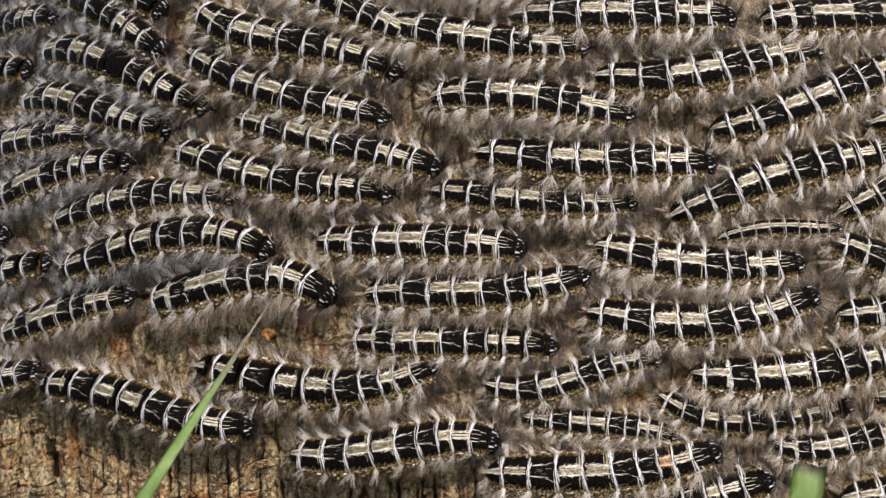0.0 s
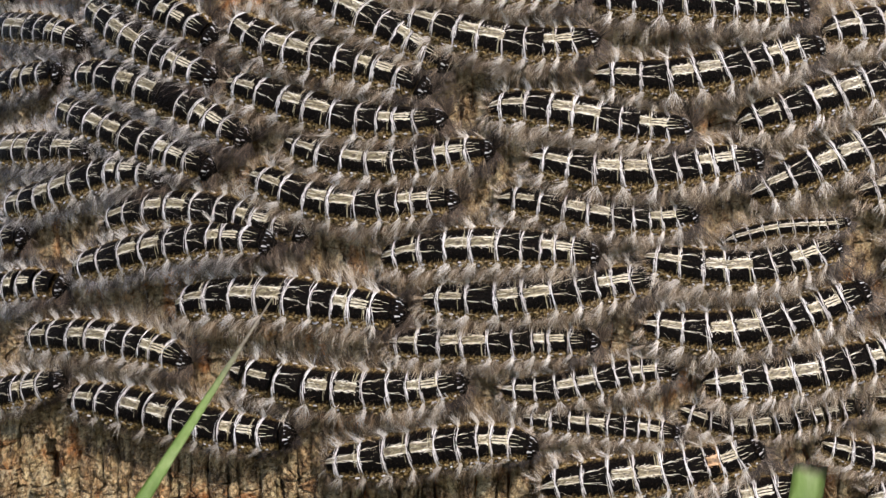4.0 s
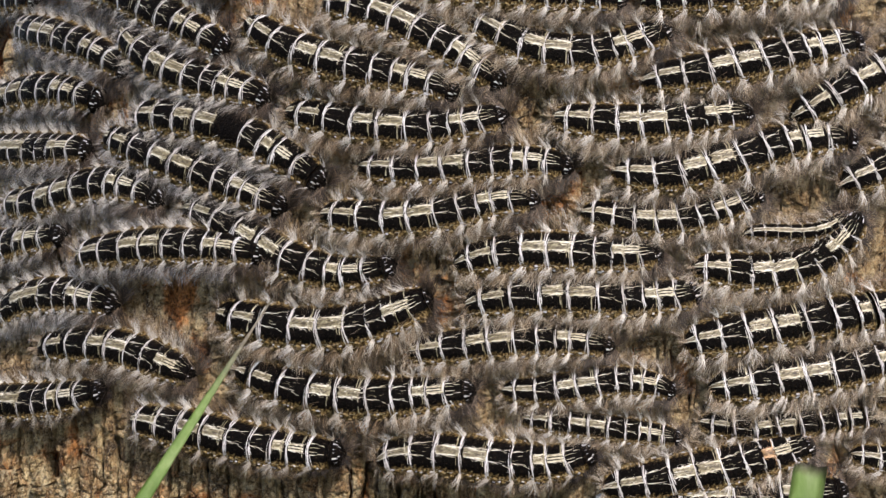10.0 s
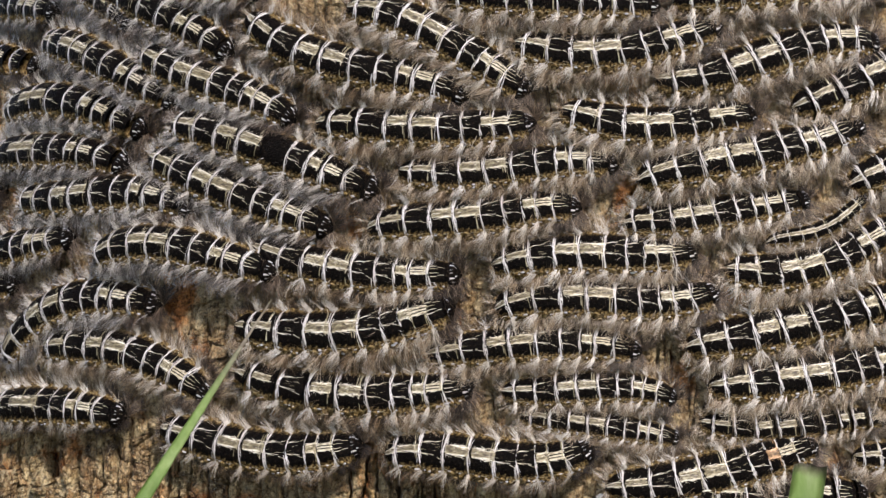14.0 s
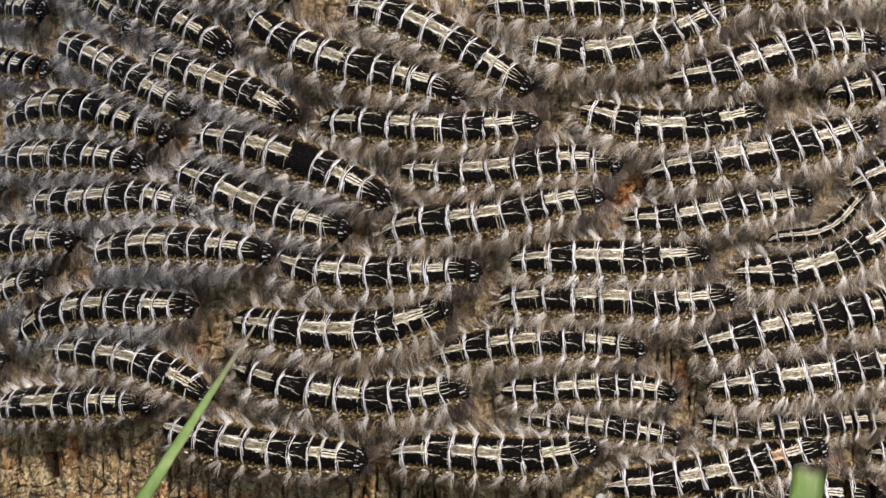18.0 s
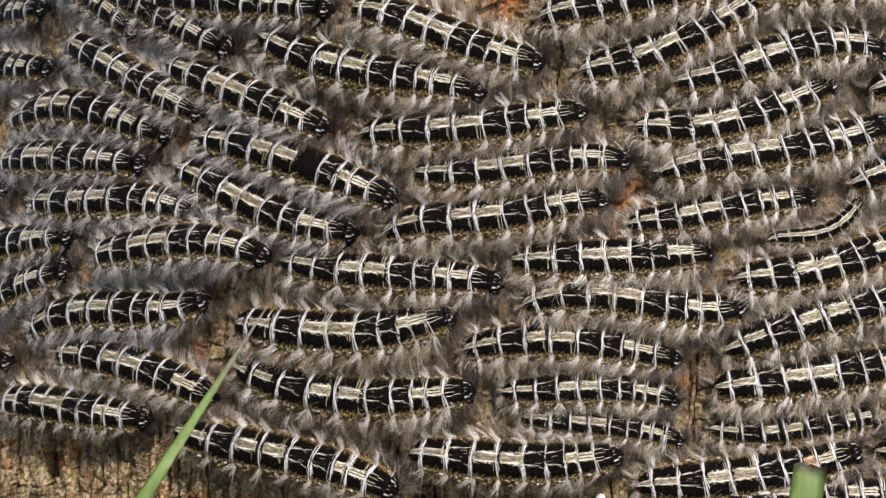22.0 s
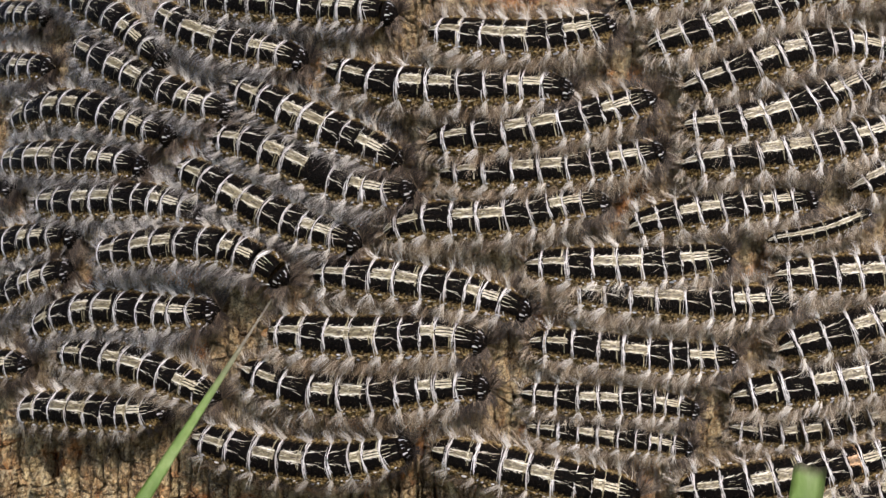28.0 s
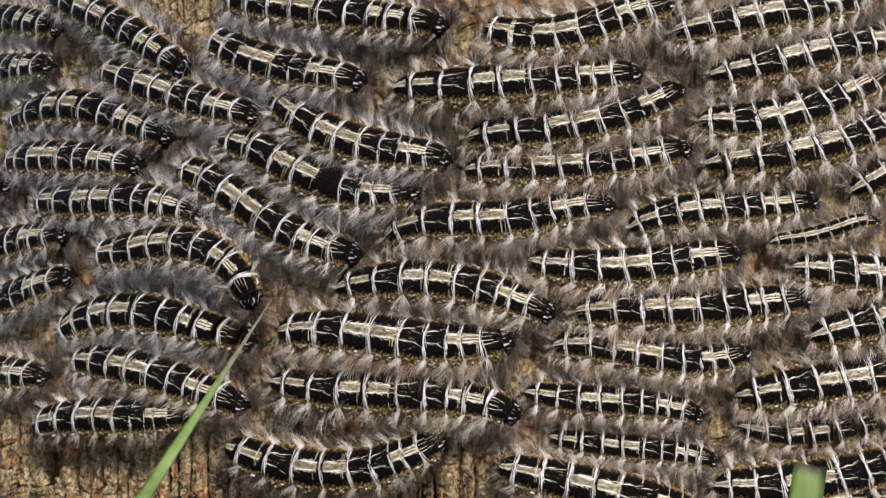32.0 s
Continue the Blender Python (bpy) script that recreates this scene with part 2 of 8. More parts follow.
def plate_bmesh(r, bm, corners, up, origin, n=7, worn=0.0010):
    """One block of bark between four corners (x, z), with a ragged rim, an uneven top and deep sides."""
    (ax, az), (bx, bz), (cx, cz), (dx, dz) = corners
    tilt, roll = r.gauss(0, 0.00034), r.gauss(0, 0.00040)
    grid = []
    for j in range(n + 1):
        row = []
        for k in range(n + 1):
            u, v = k / n, j / n
            rim = max(abs(2 * u - 1), abs(2 * v - 1))
            x = (ax * (1 - u) + bx * u) * (1 - v) + (dx * (1 - u) + cx * u) * v + r.gauss(0, 0.00011)
            z = (az * (1 - u) + bz * u) * (1 - v) + (dz * (1 - u) + cz * u) * v + r.gauss(0, 0.00013)
            h = up + tilt * (2 * u - 1) + roll * (2 * v - 1) - 0.0004 * rim ** 5 - worn * abs(2 * u - 1) ** 2.5 + r.gauss(0, 0.00027)
            row.append((bm.verts.new(on_bark(x, z, h) - origin), x, z))
        grid.append(row)
    for a, b in zip(grid, grid[1:]):
        for k in range(n):
            bm.faces.new((a[k][0], a[k + 1][0], b[k + 1][0], b[k][0]))
    loop = grid[0] + [g[-1] for g in grid[1:]] + grid[-1][-2::-1] + [g[0] for g in grid[-2:0:-1]]
    mx, mz = (ax + bx + cx + dx) / 4, (az + bz + cz + dz) / 4
    low = [bm.verts.new(on_bark(mx + (x - mx) * 0.35, mz + (z - mz) * 0.7, -0.0085) - origin) for _, x, z in loop]
    for k in range(len(loop)):
        q = (k + 1) % len(loop)
        bm.faces.new((loop[q][0], loop[k][0], low[k], low[q]))


def bark_plates():
    """Upright ridges of cracked bark blocks along the foot of the swarm; the bare stretch in single pieces, the rest joined."""
    r = random.Random(3)
    rest = bmesh.new()

    SLOT = (-0.1038, -0.1020, -0.0612, -0.0482)

    def edge(c, z):
        gape = 0.0017 * max(0, 1 - ((z + 0.0548) / 0.0066) ** 2) * ((c[0] == SLOT[1]) - (c[0] == SLOT[0]))
        return c[0] + gape + c[1] * math.sin(z * 170 + c[2]) + c[3] * math.sin(z * 480 + c[2] * 3)
    x = -0.126
    left = (x, 0, 0, 0)
    while x < 0.105:
        x += r.choice((0.0022, 0.0028, 0.0036, 0.0044, 0.0054)) + r.uniform(-0.0003, 0.0003)
        right = (x, r.uniform(0.0003, 0.0010), r.uniform(0, 6), r.uniform(0.0002, 0.0006))
        slot = left[0] == SLOT[0]
        if left[0] < SLOT[0] and x > SLOT[0] - 0.003:
            right = (SLOT[0], 0.0004, 1.0, 0.0002)
        if slot:
            right = (SLOT[1], 0.0004, 1.6, 0.0002)
        x = right[0]
        base, ridge = r.uniform(-0.0006, 0.0010), r.choice((0.0005, 0.0009, 0.0013, 0.0020))
        z = -0.0690 + r.uniform(0, 0.002)
        top = 0.066
        slant = r.gauss(0, 0.0004)
        while z < top:
            step = r.choice((0.0016, 0.0024, 0.0034, 0.0046, 0.0062))
            crack, fresh = r.uniform(0.00005, 0.00022), r.gauss(0, 0.0011)
            gap = ridge * (0.27 if z < -0.045 else 0.05)
            corners = ((edge(left, z) + gap, z + slant), (edge(right, z) - gap, z - slant), (edge(right, z + step) - gap, z + step - crack - fresh), (edge(left, z + step) + gap, z + step - crack + fresh))
            mid = Vector((sum(c[0] for c in corners) / 4, sum(c[1] for c in corners) / 4))
            up = base + r.gauss(0, 0.00028)
            if slot and SLOT[2] < mid.y < SLOT[3]:
                z += step
                continue
            if x < 0.02 and mid.y < -0.0455 + (0.0 if x < -0.03 else -0.006):
                origin = on_bark(mid.x, mid.y, 0)
                bm = bmesh.new()
                plate_bmesh(r, bm, corners, up, origin)
                part("bark_plate", bm, BARK, TRUNK).matrix_local = Matrix.Translation(origin)
            else:
                plate_bmesh(r, rest, corners, up + 0.0006, Vector(), *((5, 0.0005) if z > -0.045 else (6, 0.0010)))
            z += step
            slant = fresh
        left = right
    tagged(part("rough_bark", rest, BARK, TRUNK), kind="stuff")


bark_plates()

# ---- caterpillars: one built in parts, then copied ----
MM = 0.001
CUTS = (0.035, 0.10, 0.203, 0.308, 0.412, 0.526, 0.622, 0.703, 0.762, 0.838, 0.91, 0.968)
GIRTH = (0.34, 0.80, 0.95, 1.0, 1.02, 1.02, 0.99, 0.95, 0.91, 0.84, 0.69, 0.41)
BODY_LENGTH, HALF_WIDTH, HALF_HEIGHT = 55.0, 5.2, 4.0
LOOK = ("line", "line", "dark", "bright", "bright", "dark", "dark", "bright", "fade", "neck", "head")
rng = random.Random(7)
BUILD = {"looks": LOOK, "width": 1.0, "sparse_shaded": False}


def surface(i, x, side):
    """A point on ring segment i, x from -1 (tail end) to 1 (head end), side = angle from the back, in mm."""
    length = (CUTS[i + 1] - CUTS[i]) * BODY_LENGTH
    f = (x + 1) / 2
    g = GIRTH[i] * (1 - f) + GIRTH[i + 1] * f
    g *= 1.035 - 0.10 * x * x * abs(x)
    if i == 0:
        g *= math.sqrt(max(0.02, 1 - (max(0, -x - 0.1) / 1.12) ** 2))
    if i == 10:
        g *= math.sqrt(max(0.02, 1 - (max(0, x) / 1.02) ** 2))
    return Vector((x * length / 2, math.sin(side) * HALF_WIDTH * g * BUILD["width"], math.cos(side) * HALF_HEIGHT * g)) * MM


def segment_mesh(i):
    bm = bmesh.new()
    n, k = 6, 26
    girdle = bm.verts.layers.float.new("girdle")
    ends = (-1.06, 1.22) if 0 < i < 10 else ((-1.0, 1.22) if i == 0 else (-1.2, 1.0))
    rows = []
    for a in range(n + 1):
        x = ends[0] + (ends[1] - ends[0]) * a / n
        fold = 1 + 0.012 * math.sin(x * 9 + i)
        rows.append([bm.verts.new(surface(i, max(-1.0, min(1.0, x)), 2 * math.pi * b / k) * fold + Vector(((x - max(-1.0, min(1.0, x))) * (CUTS[i + 1] - CUTS[i]) * BODY_LENGTH / 2 * MM, 0, 0))) for b in range(k)])
    for row in rows:
        for b, v in enumerate(row):
            ang = 2 * math.pi * b / k
            v[girdle] = min(ang, 2 * math.pi - ang) * (0.45 if i == 10 else 1)
    for p, q in zip(rows, rows[1:]):
        for b in range(k):
            bm.faces.new((p[b], q[b], q[(b + 1) % k], p[(b + 1) % k]))
    for end in (rows[0][::-1], rows[-1]):
        bm.faces.new(end)
    if i < 10:
        for side in (-1, 1):
            for x, ang, size in ((-0.25, 0.98, 0.55), (0.45, 1.16, 0.5), (0.1, 1.36, 0.6), (-0.6, 1.3, 0.42)):
                c = surface(i, x, side * ang)
                m = Matrix.Translation(c) @ Matrix.Diagonal((size * 1.2 * MM, size * MM * 0.8, size * MM * 0.75, 1))
                for v in bmesh.ops.create_icosphere(bm, subdivisions=1, radius=1.0, matrix=m)["verts"]:
                    v[girdle] = ang
    for f in bm.faces:
        f.smooth = True
    return bm


def strip(bm, pts, width, across):
    """A thin ribbon through pts from the first width to the second, that lies across the given way."""
    left, right = [], []
    for j, p in enumerate(pts):
        f = j / (len(pts) - 1)
        w = (width[0] * (1 - f) + width[1] * f) / 2
        left.append(bm.verts.new(p - across * w))
        right.append(bm.verts.new(p + across * w))
    for a in range(len(pts) - 1):
        f = bm.faces.new((left[a], right[a], right[a + 1], left[a + 1]))
        f.smooth = True
    return left + right


def patch(bm, pale, i, half, x0, x1, body, rim):
    """A cream block on the back of segment i between x0 and x1, with ragged side edges that are paler than its middle."""
    n, k = 12, 6
    wave = rng.uniform(0, 6)
    rows = []
    for a in range(n + 1):
        f = a / n
        x = x0 + (x1 - x0) * f
        pinch = 1 - 0.16 * math.sin(math.pi * f) + 0.06 * math.sin(f * 9 + wave)
        low, high = (half * (pinch + rng.gauss(0, 0.10)) for _ in (0, 1))
        row = []
        for b in range(k + 1):
            g = b / k
            v = bm.verts.new(surface(i, x + (rng.gauss(0, 0.03) if a in (0, n) else 0), -low + (low + high) * g) * 1.012 + Vector((0, 0, rng.uniform(0.01, 0.05) * MM)))
            edge = abs(2 * g - 1) ** 4
            v[pale] = body * (1 - edge) + rim * edge + rng.gauss(0, 0.16)
            row.append(v)
        rows.append(row)
    for p, q in zip(rows, rows[1:]):
        for b in range(k):
            bm.faces.new((p[b], q[b], q[b + 1], p[b + 1])).smooth = True


def marking_mesh(i):
    """Cream scales along the back of segment i: ragged blocks with bright rims, thin lines on the dark segments, a tan cross band."""
    bm = bmesh.new()
    pale = bm.verts.layers.float.new("pale")
    kind = BUILD["looks"][i]
    streaks, bands = [], []
    front = 0.12 if i >= 7 else 0.0
    if kind in ("bright", "fade", "line"):
        half = {"bright": 0.205, "fade": 0.19, "line": 0.155}[kind]
        if kind == "fade":
            for f in (-0.7, 0.0, 0.7):
                patch(bm, pale, i, half * 0.24, -0.95 + rng.random() * 0.1, 0.7 + rng.random() * 0.2, 0.35 + front, 0.6)
                for v in list(bm.verts)[-91:]:
                    v.co.y += math.sin(half * f) * HALF_WIDTH * GIRTH[i] * MM
        else:
            patch(bm, pale, i, half, -0.84 + rng.uniform(-0.08, 0.08), 0.84 + rng.uniform(-0.1, 0.1), (0.05 if kind == "bright" else 0.02) + front, 0.58 + front)
        for side in (-1, 1):
            for _ in range(7 if kind == "bright" else 5):
                x0 = rng.uniform(-0.85, 0.3)
                streaks.append((side * (half * rng.uniform(0.80, 1.02)), x0, min(0.86, x0 + rng.uniform(0.3, 1.2)), rng.uniform(0.08, 0.19), rng.uniform(0.62, 0.95), side * rng.gauss(0.01, 0.04)))
            for _ in range(6 if kind == "bright" else 3):
                x0 = rng.uniform(-0.95, 0.85)
                streaks.append((side * (half + 0.03), x0, x0 + rng.choice((-1, 1, 1)) * rng.uniform(0.10, 0.35), rng.uniform(0.08, 0.14), rng.uniform(0.45, 0.9), side * rng.uniform(0.03, 0.10)))
        for _ in range(24 if kind == "bright" else 12):
            x0 = rng.uniform(-1.0, 0.6)
            streaks.append((rng.uniform(-half, half) * 0.95, x0, x0 + rng.uniform(0.15, 0.9), rng.uniform(0.05, 0.13), rng.choice((-0.40, -0.35, -0.25, 0.0, 0.75, 0.85)), rng.gauss(0, 0.012)))
        if kind == "bright" or rng.random() < 0.4:
            for _ in range(6):
                s0 = rng.uniform(-0.9, 0.5)
                bands.append((0.60 + rng.gauss(0, 0.07), s0, s0 + rng.uniform(0.3, 0.7), rng.uniform(0.10, 0.2), rng.uniform(0.05, 0.42)))
    elif kind == "dark":
        for side in (-1, 1):
            top = rng.uniform(0.22, 0.28)
            streaks += [(side * top, -0.92, rng.uniform(0.1, 0.6), rng.uniform(0.12, 0.2), rng.uniform(0.6, 0.8), side * 0.03), (side * (top + 0.02), -0.7, rng.uniform(-0.3, 0.2), 0.14, 0.85, side * 0.05), (side * rng.uniform(0.30, 0.40), rng.uniform(0.2, 0.45), 0.92, 0.12, 0.6, side * 0.10)]
            for _ in range(3):
                x0 = rng.uniform(-0.95, 0.3)
                streaks.append((side * rng.uniform(0.04, 0.34), x0, x0 + rng.uniform(0.2, 0.6), rng.uniform(0.05, 0.09), rng.uniform(0.2, 0.6), side * rng.gauss(0, 0.03)))
    elif kind == "neck":
        for side in (-1, 1):
            streaks += [(side * rng.uniform(0.08, 0.14), -0.85, rng.uniform(0.0, 0.4), 0.16, 0.35, 0.0), (side * rng.uniform(0.26, 0.32), -0.8, rng.uniform(-0.1, 0.3), 0.19, 0.75, 0.0), (side * 0.24, 0.1, 0.8, 0.12, 0.55, 0.0)]
    else:
        for side in (-1, 1):
            streaks += [(side * 0.52, -0.62, -0.02, 0.46, 0.7, 0.0), (side * 0.55, -0.50, 0.1, 0.22, 0.5, 0.0), (side * 0.40, 0.12, 0.40, 0.26, 0.6, 0.0), (side * 0.12, -0.55, -0.15, 0.10, 0.3, 0.0), (side * 0.85, -0.4, 0.1, 0.12, 0.3, 0.0)]
    if 0 < i < 9:
        for side in (-1, 1):
            edge = side * rng.uniform(0.86, 0.93)
            streaks += [(edge, -0.75, rng.uniform(-0.2, 0.0), rng.uniform(0.08, 0.15), rng.uniform(0.25, 0.6), side * 0.04), (edge + side * 0.05, 0.05, rng.uniform(0.5, 0.75), rng.uniform(0.08, 0.15), rng.uniform(0.25, 0.6), -side * 0.05)]
    for a, x0, x1, w, tone, drift in streaks:
        pts = [surface(i, x0 + (x1 - x0) * j / 4, a + drift * (j - 1) / 3 + 0.010 * math.sin(j * 2.1 + a * 40)) * 1.014 + Vector((0, 0, rng.uniform(0.03, 0.06) * MM + max(0, tone) * 0.05 * MM)) for j in range(5)]
        for v in strip(bm, pts, (w * MM, w * 0.4 * MM), Vector((0, math.cos(a), -math.sin(a)))):
            v[pale] = tone
    for x, s0, s1, w, tone in bands:
        lean = rng.uniform(0.05, 0.25)
        pts = [surface(i, x + lean * abs(s0 + (s1 - s0) * j / 5), s0 + (s1 - s0) * j / 5) * 1.018 + Vector((0, 0, rng.uniform(0.06, 0.10) * MM)) for j in range(6)]
        for v in strip(bm, pts, (w * MM, w * 0.5 * MM), Vector((1, 0, 0))):
            v[pale] = tone
    return bm


def ring_mesh(i):
    """The silvery band round the tail end of segment i, laid of fine fibres: it points to the tail on the back, broadens on the flanks and ends in white beads."""
    bm = bmesh.new()
    k = 11
    fibres = [(-1.45, 1.45, 0.0, 0.23 if BUILD["width"] > 0.8 else 0.14)]
    for _ in range(13 if BUILD["width"] > 0.8 else 2):
        side = rng.choice((-1, 1))
        s0 = rng.uniform(-0.1, 0.7)
        fibres.append((side * s0, side * min(1.5, s0 + rng.uniform(0.5, 1.2)), rng.gauss(0.05, 0.40), rng.uniform(0.07, 0.19)))
    shift = rng.choice((-0.75, -0.6, 0.7))
    for _ in range(4):
        s0 = rng.uniform(-1.3, 0.3)
        fibres.append((s0, s0 + rng.uniform(0.4, 1.0), shift + rng.gauss(0, 0.08), rng.uniform(0.05, 0.11)))
    chevron = {1: rng.uniform(0.7, 1.7), -1: rng.uniform(0.7, 1.7)}
    core = None
    for s0, s1, off, w in fibres:
        pts, up = [], rng.uniform(0.14, 0.26)
        for b in range(k + 1):
            side = s0 + (s1 - s0) * b / k
            p = surface(i, -1, side)
            out = Vector((0, p.y, p.z)).normalized()
            spread = 0.45 + 0.75 * min(1, abs(side) / 0.9)
            lean = chevron[1 if side > 0 else -1] * (abs(side) / 1.5) ** 1.05
            pts.append(p + Vector(((off * spread + lean - 0.25 + 0.03 * math.sin(b * 1.3 + off * 9)) * MM, 0, 0)) + out * up * MM)
        if core is None:
            core = strip(bm, pts, (w * MM, w * MM), Vector((1, 0, 0)))
            continue
        own = strip(bm, pts, (w * MM, w * 0.35 * MM), Vector((1, 0, 0)))
        b = min(range(k + 1), key=lambda q: abs(-1.45 + 2.9 * q / k - s0))
        if off > 0:
            bm.faces.new((core[b], core[k + 1 + b], own[k + 1], own[0]))
        else:
            bm.faces.new((core[k + 1 + b], core[b], own[0], own[k + 1]))
    for side in (-1, 1):
        for _ in range(3):
            c = surface(i, rng.uniform(-0.9, 0.7), side * rng.uniform(0.92, 1.2))
            size = rng.uniform(0.14, 0.30) * MM
            bmesh.ops.create_icosphere(bm, subdivisions=1, radius=size, matrix=Matrix.Translation(c) @ Matrix.Diagonal((rng.uniform(1.2, 2.4), 1, 0.7, 1)))
    return bm


def hair(bm, root, way, length, width, droop, joints=3):
    """One hair: a tapering blade in a few joints that ends in a point."""
    p, d = root.copy(), way.normalized()
    pts = [root]
    for _ in range(joints):
        p = p + d * length / joints
        pts.append(p.copy())
        d = (d + droop * 3.9 / joints).normalized()
    across = (pts[-1] - root).cross(Vector((0, 0, 1)))
    across = across.normalized() if across.length > 1e-7 else Vector((1, 0, 0))
    left, right = [], []
    for j, q in enumerate(pts[:-1]):
        w = width * (1 - 0.75 * j / joints) / 2
        left.append(bm.verts.new(q - across * w))
        right.append(bm.verts.new(q + across * w))
    tip = bm.verts.new(pts[-1])
    for j in range(joints - 1):
        bm.faces.new((left[j], right[j], right[j + 1], left[j + 1]))
    bm.faces.new((left[-1], right[-1], tip))
    return left + right + [tip]


def fringe_mesh(i, count):
    """Fine hair along both flanks that sweeps out and back, flatter below than above; the tail and the head carry a brush all round."""
    bm = bmesh.new()
    shade = bm.verts.layers.float.new("tone")
    locks = []
    for _ in range(count // 12):
        side = rng.choice((-1, 1))
        x, ang = rng.uniform(-1, 1), side * rng.uniform(1.25, 2.0)
        back = -0.40 + rng.gauss(0, 0.55)
        if i == 10:
            back = 0.3 + rng.gauss(0, 0.6) + max(0, x) * 0.8
            if rng.random() < 0.5:
                x, ang = rng.uniform(0.75, 0.97), side * rng.uniform(0.7, 1.8)
        short = 0.55 if BUILD["sparse_shaded"] and side < 0 else 1.0
        if i == 0:
            back -= 0.5
            short = 0.8
            if rng.random() < 0.25:
                x, ang, short = rng.uniform(-0.9, -0.5), rng.uniform(-1.5, 1.5), 0.5
        low = 0.34 if side < 0 else -0.16
        short *= 0.86 if side < 0 else 1.06
        locks.append((x, ang, back, rng.uniform(-0.05, 0.60) - low, rng.choice((rng.uniform(2.0, 4.0), rng.uniform(2.8, 5.4), rng.uniform(4.5, 7.8))) * short, rng.uniform(-0.30, -0.05), rng.gauss(-0.06, 0.17), rng.random()))
    for k in range(count):
        x, ang, back, rise, length, fall, curl, tone = rng.choice(locks)
        # thinner fur below, also darkened: underside shade put into the tone
        if BUILD["sparse_shaded"] and ang < 0:
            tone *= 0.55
            if rng.random() < 0.35:
                continue
        loose = 0.40 if rng.random() < 0.27 else 0.10
        ang += rng.gauss(0, loose * 0.8)
        x = max(-1, min(1, x + rng.gauss(0, loose)))
        root, shade_of = surface(i, x, ang) * 0.98, rng.random()
        way = Vector((back + rng.gauss(0, loose * 1.2), math.sin(ang) + rng.gauss(0, loose), math.cos(ang) * 0.55 + rise + rng.gauss(0, loose)))
        width = rng.choice((0.032, 0.046, 0.060, 0.088) if i < 9 else (0.04, 0.05, 0.07, 0.10)) * MM
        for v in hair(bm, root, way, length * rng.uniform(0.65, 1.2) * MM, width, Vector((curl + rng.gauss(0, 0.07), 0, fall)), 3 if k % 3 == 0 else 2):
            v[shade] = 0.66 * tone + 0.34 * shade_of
        v[shade] += 0.25
    return bm


def tuft_mesh(i):
    """Bright bundles that spring from the ends of the pale band and lean towards the tail, steeper on the sunny flank,
    with the sunlight painted into their tone.
    """
    bm = bmesh.new()
    shade = bm.verts.layers.float.new("tone")
    for side in (-1, 1, -1, 1):
        lean, rise, spot, tone = rng.uniform(-1.3, 0.1), rng.uniform(0.05, 0.6), rng.uniform(-0.98, -0.66), rng.uniform(0.40, 0.95)
        spread = rng.choice((0.08, 0.14, 0.22))
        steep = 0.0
        # sunlight put into the tone: paler on the upper flank, duller on the lower
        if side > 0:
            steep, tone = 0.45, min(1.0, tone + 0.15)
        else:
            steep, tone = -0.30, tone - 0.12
        # lower tufts darkened too, shade painted into their tone
        if BUILD["sparse_shaded"] and side < 0:
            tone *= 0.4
        for _ in range((4 if i in (0, 10) or BUILD["width"] < 0.8 else rng.choice((10, 16, 22, 28)))):
            ang = side * (rng.uniform(0.98, 1.32) - max(0, steep) * 0.35)
            root = surface(i, spot + rng.gauss(0, 0.07), ang)
            way = Vector((lean + rng.gauss(0, spread), math.sin(ang) + rng.gauss(0, spread * 0.8), rise + steep + rng.gauss(0, spread)))
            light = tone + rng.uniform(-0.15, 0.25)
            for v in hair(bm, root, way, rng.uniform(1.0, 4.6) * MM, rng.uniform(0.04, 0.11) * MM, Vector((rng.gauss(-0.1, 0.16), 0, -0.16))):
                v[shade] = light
    return bm


def make_caterpillar(seed, looks=LOOK, width=1.0, fur=HAIR, sparse_shaded=False):
    rng.seed(seed)
    BUILD.update(looks=looks, width=width, sparse_shaded=sparse_shaded)
    body = new("caterpillar")
    body.empty_display_size = 0.005
    for i, kind in enumerate(looks):
        seg = part("head" if kind == "head" else ("tail_segment" if i == 0 else "segment"), segment_mesh(i), SKIN, body)
        seg["place"] = i
        part("marking", marking_mesh(i), CREAM if i < 10 else WHITE, seg, "cream scale streaks" if i < 10 else "white dashes")
        if 0 < i < 10:
            part("ring", ring_mesh(i), WHITE, seg, "silvery white ring")
        part("hair_fringe", fringe_mesh(i, 640 if i == 10 else 740), DARK_HAIR if i >= 9 else fur, seg, "dark brown bristles" if i >= 9 else "hair fringe greyed for cool skylight" if fur == SKYLIT_HAIR else "tan hair fringe")
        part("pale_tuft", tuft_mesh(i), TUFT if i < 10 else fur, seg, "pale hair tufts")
    return body


def ride(x, z, lift):
    """A place lift mm above the bark, from mm across and up."""
    x, z = x * MM, z * MM
    r = float(trunk_radius(z))
    n = (Vector((x - AXIS_X, float(trunk_y(x, z)) - r, 0)).normalized() + Vector((0, 0, 0.42))).normalized()
    return Vector((x, float(trunk_y(x, z)) - 3.4 * MM - lift * MM, z - 1.5 * MM)), n


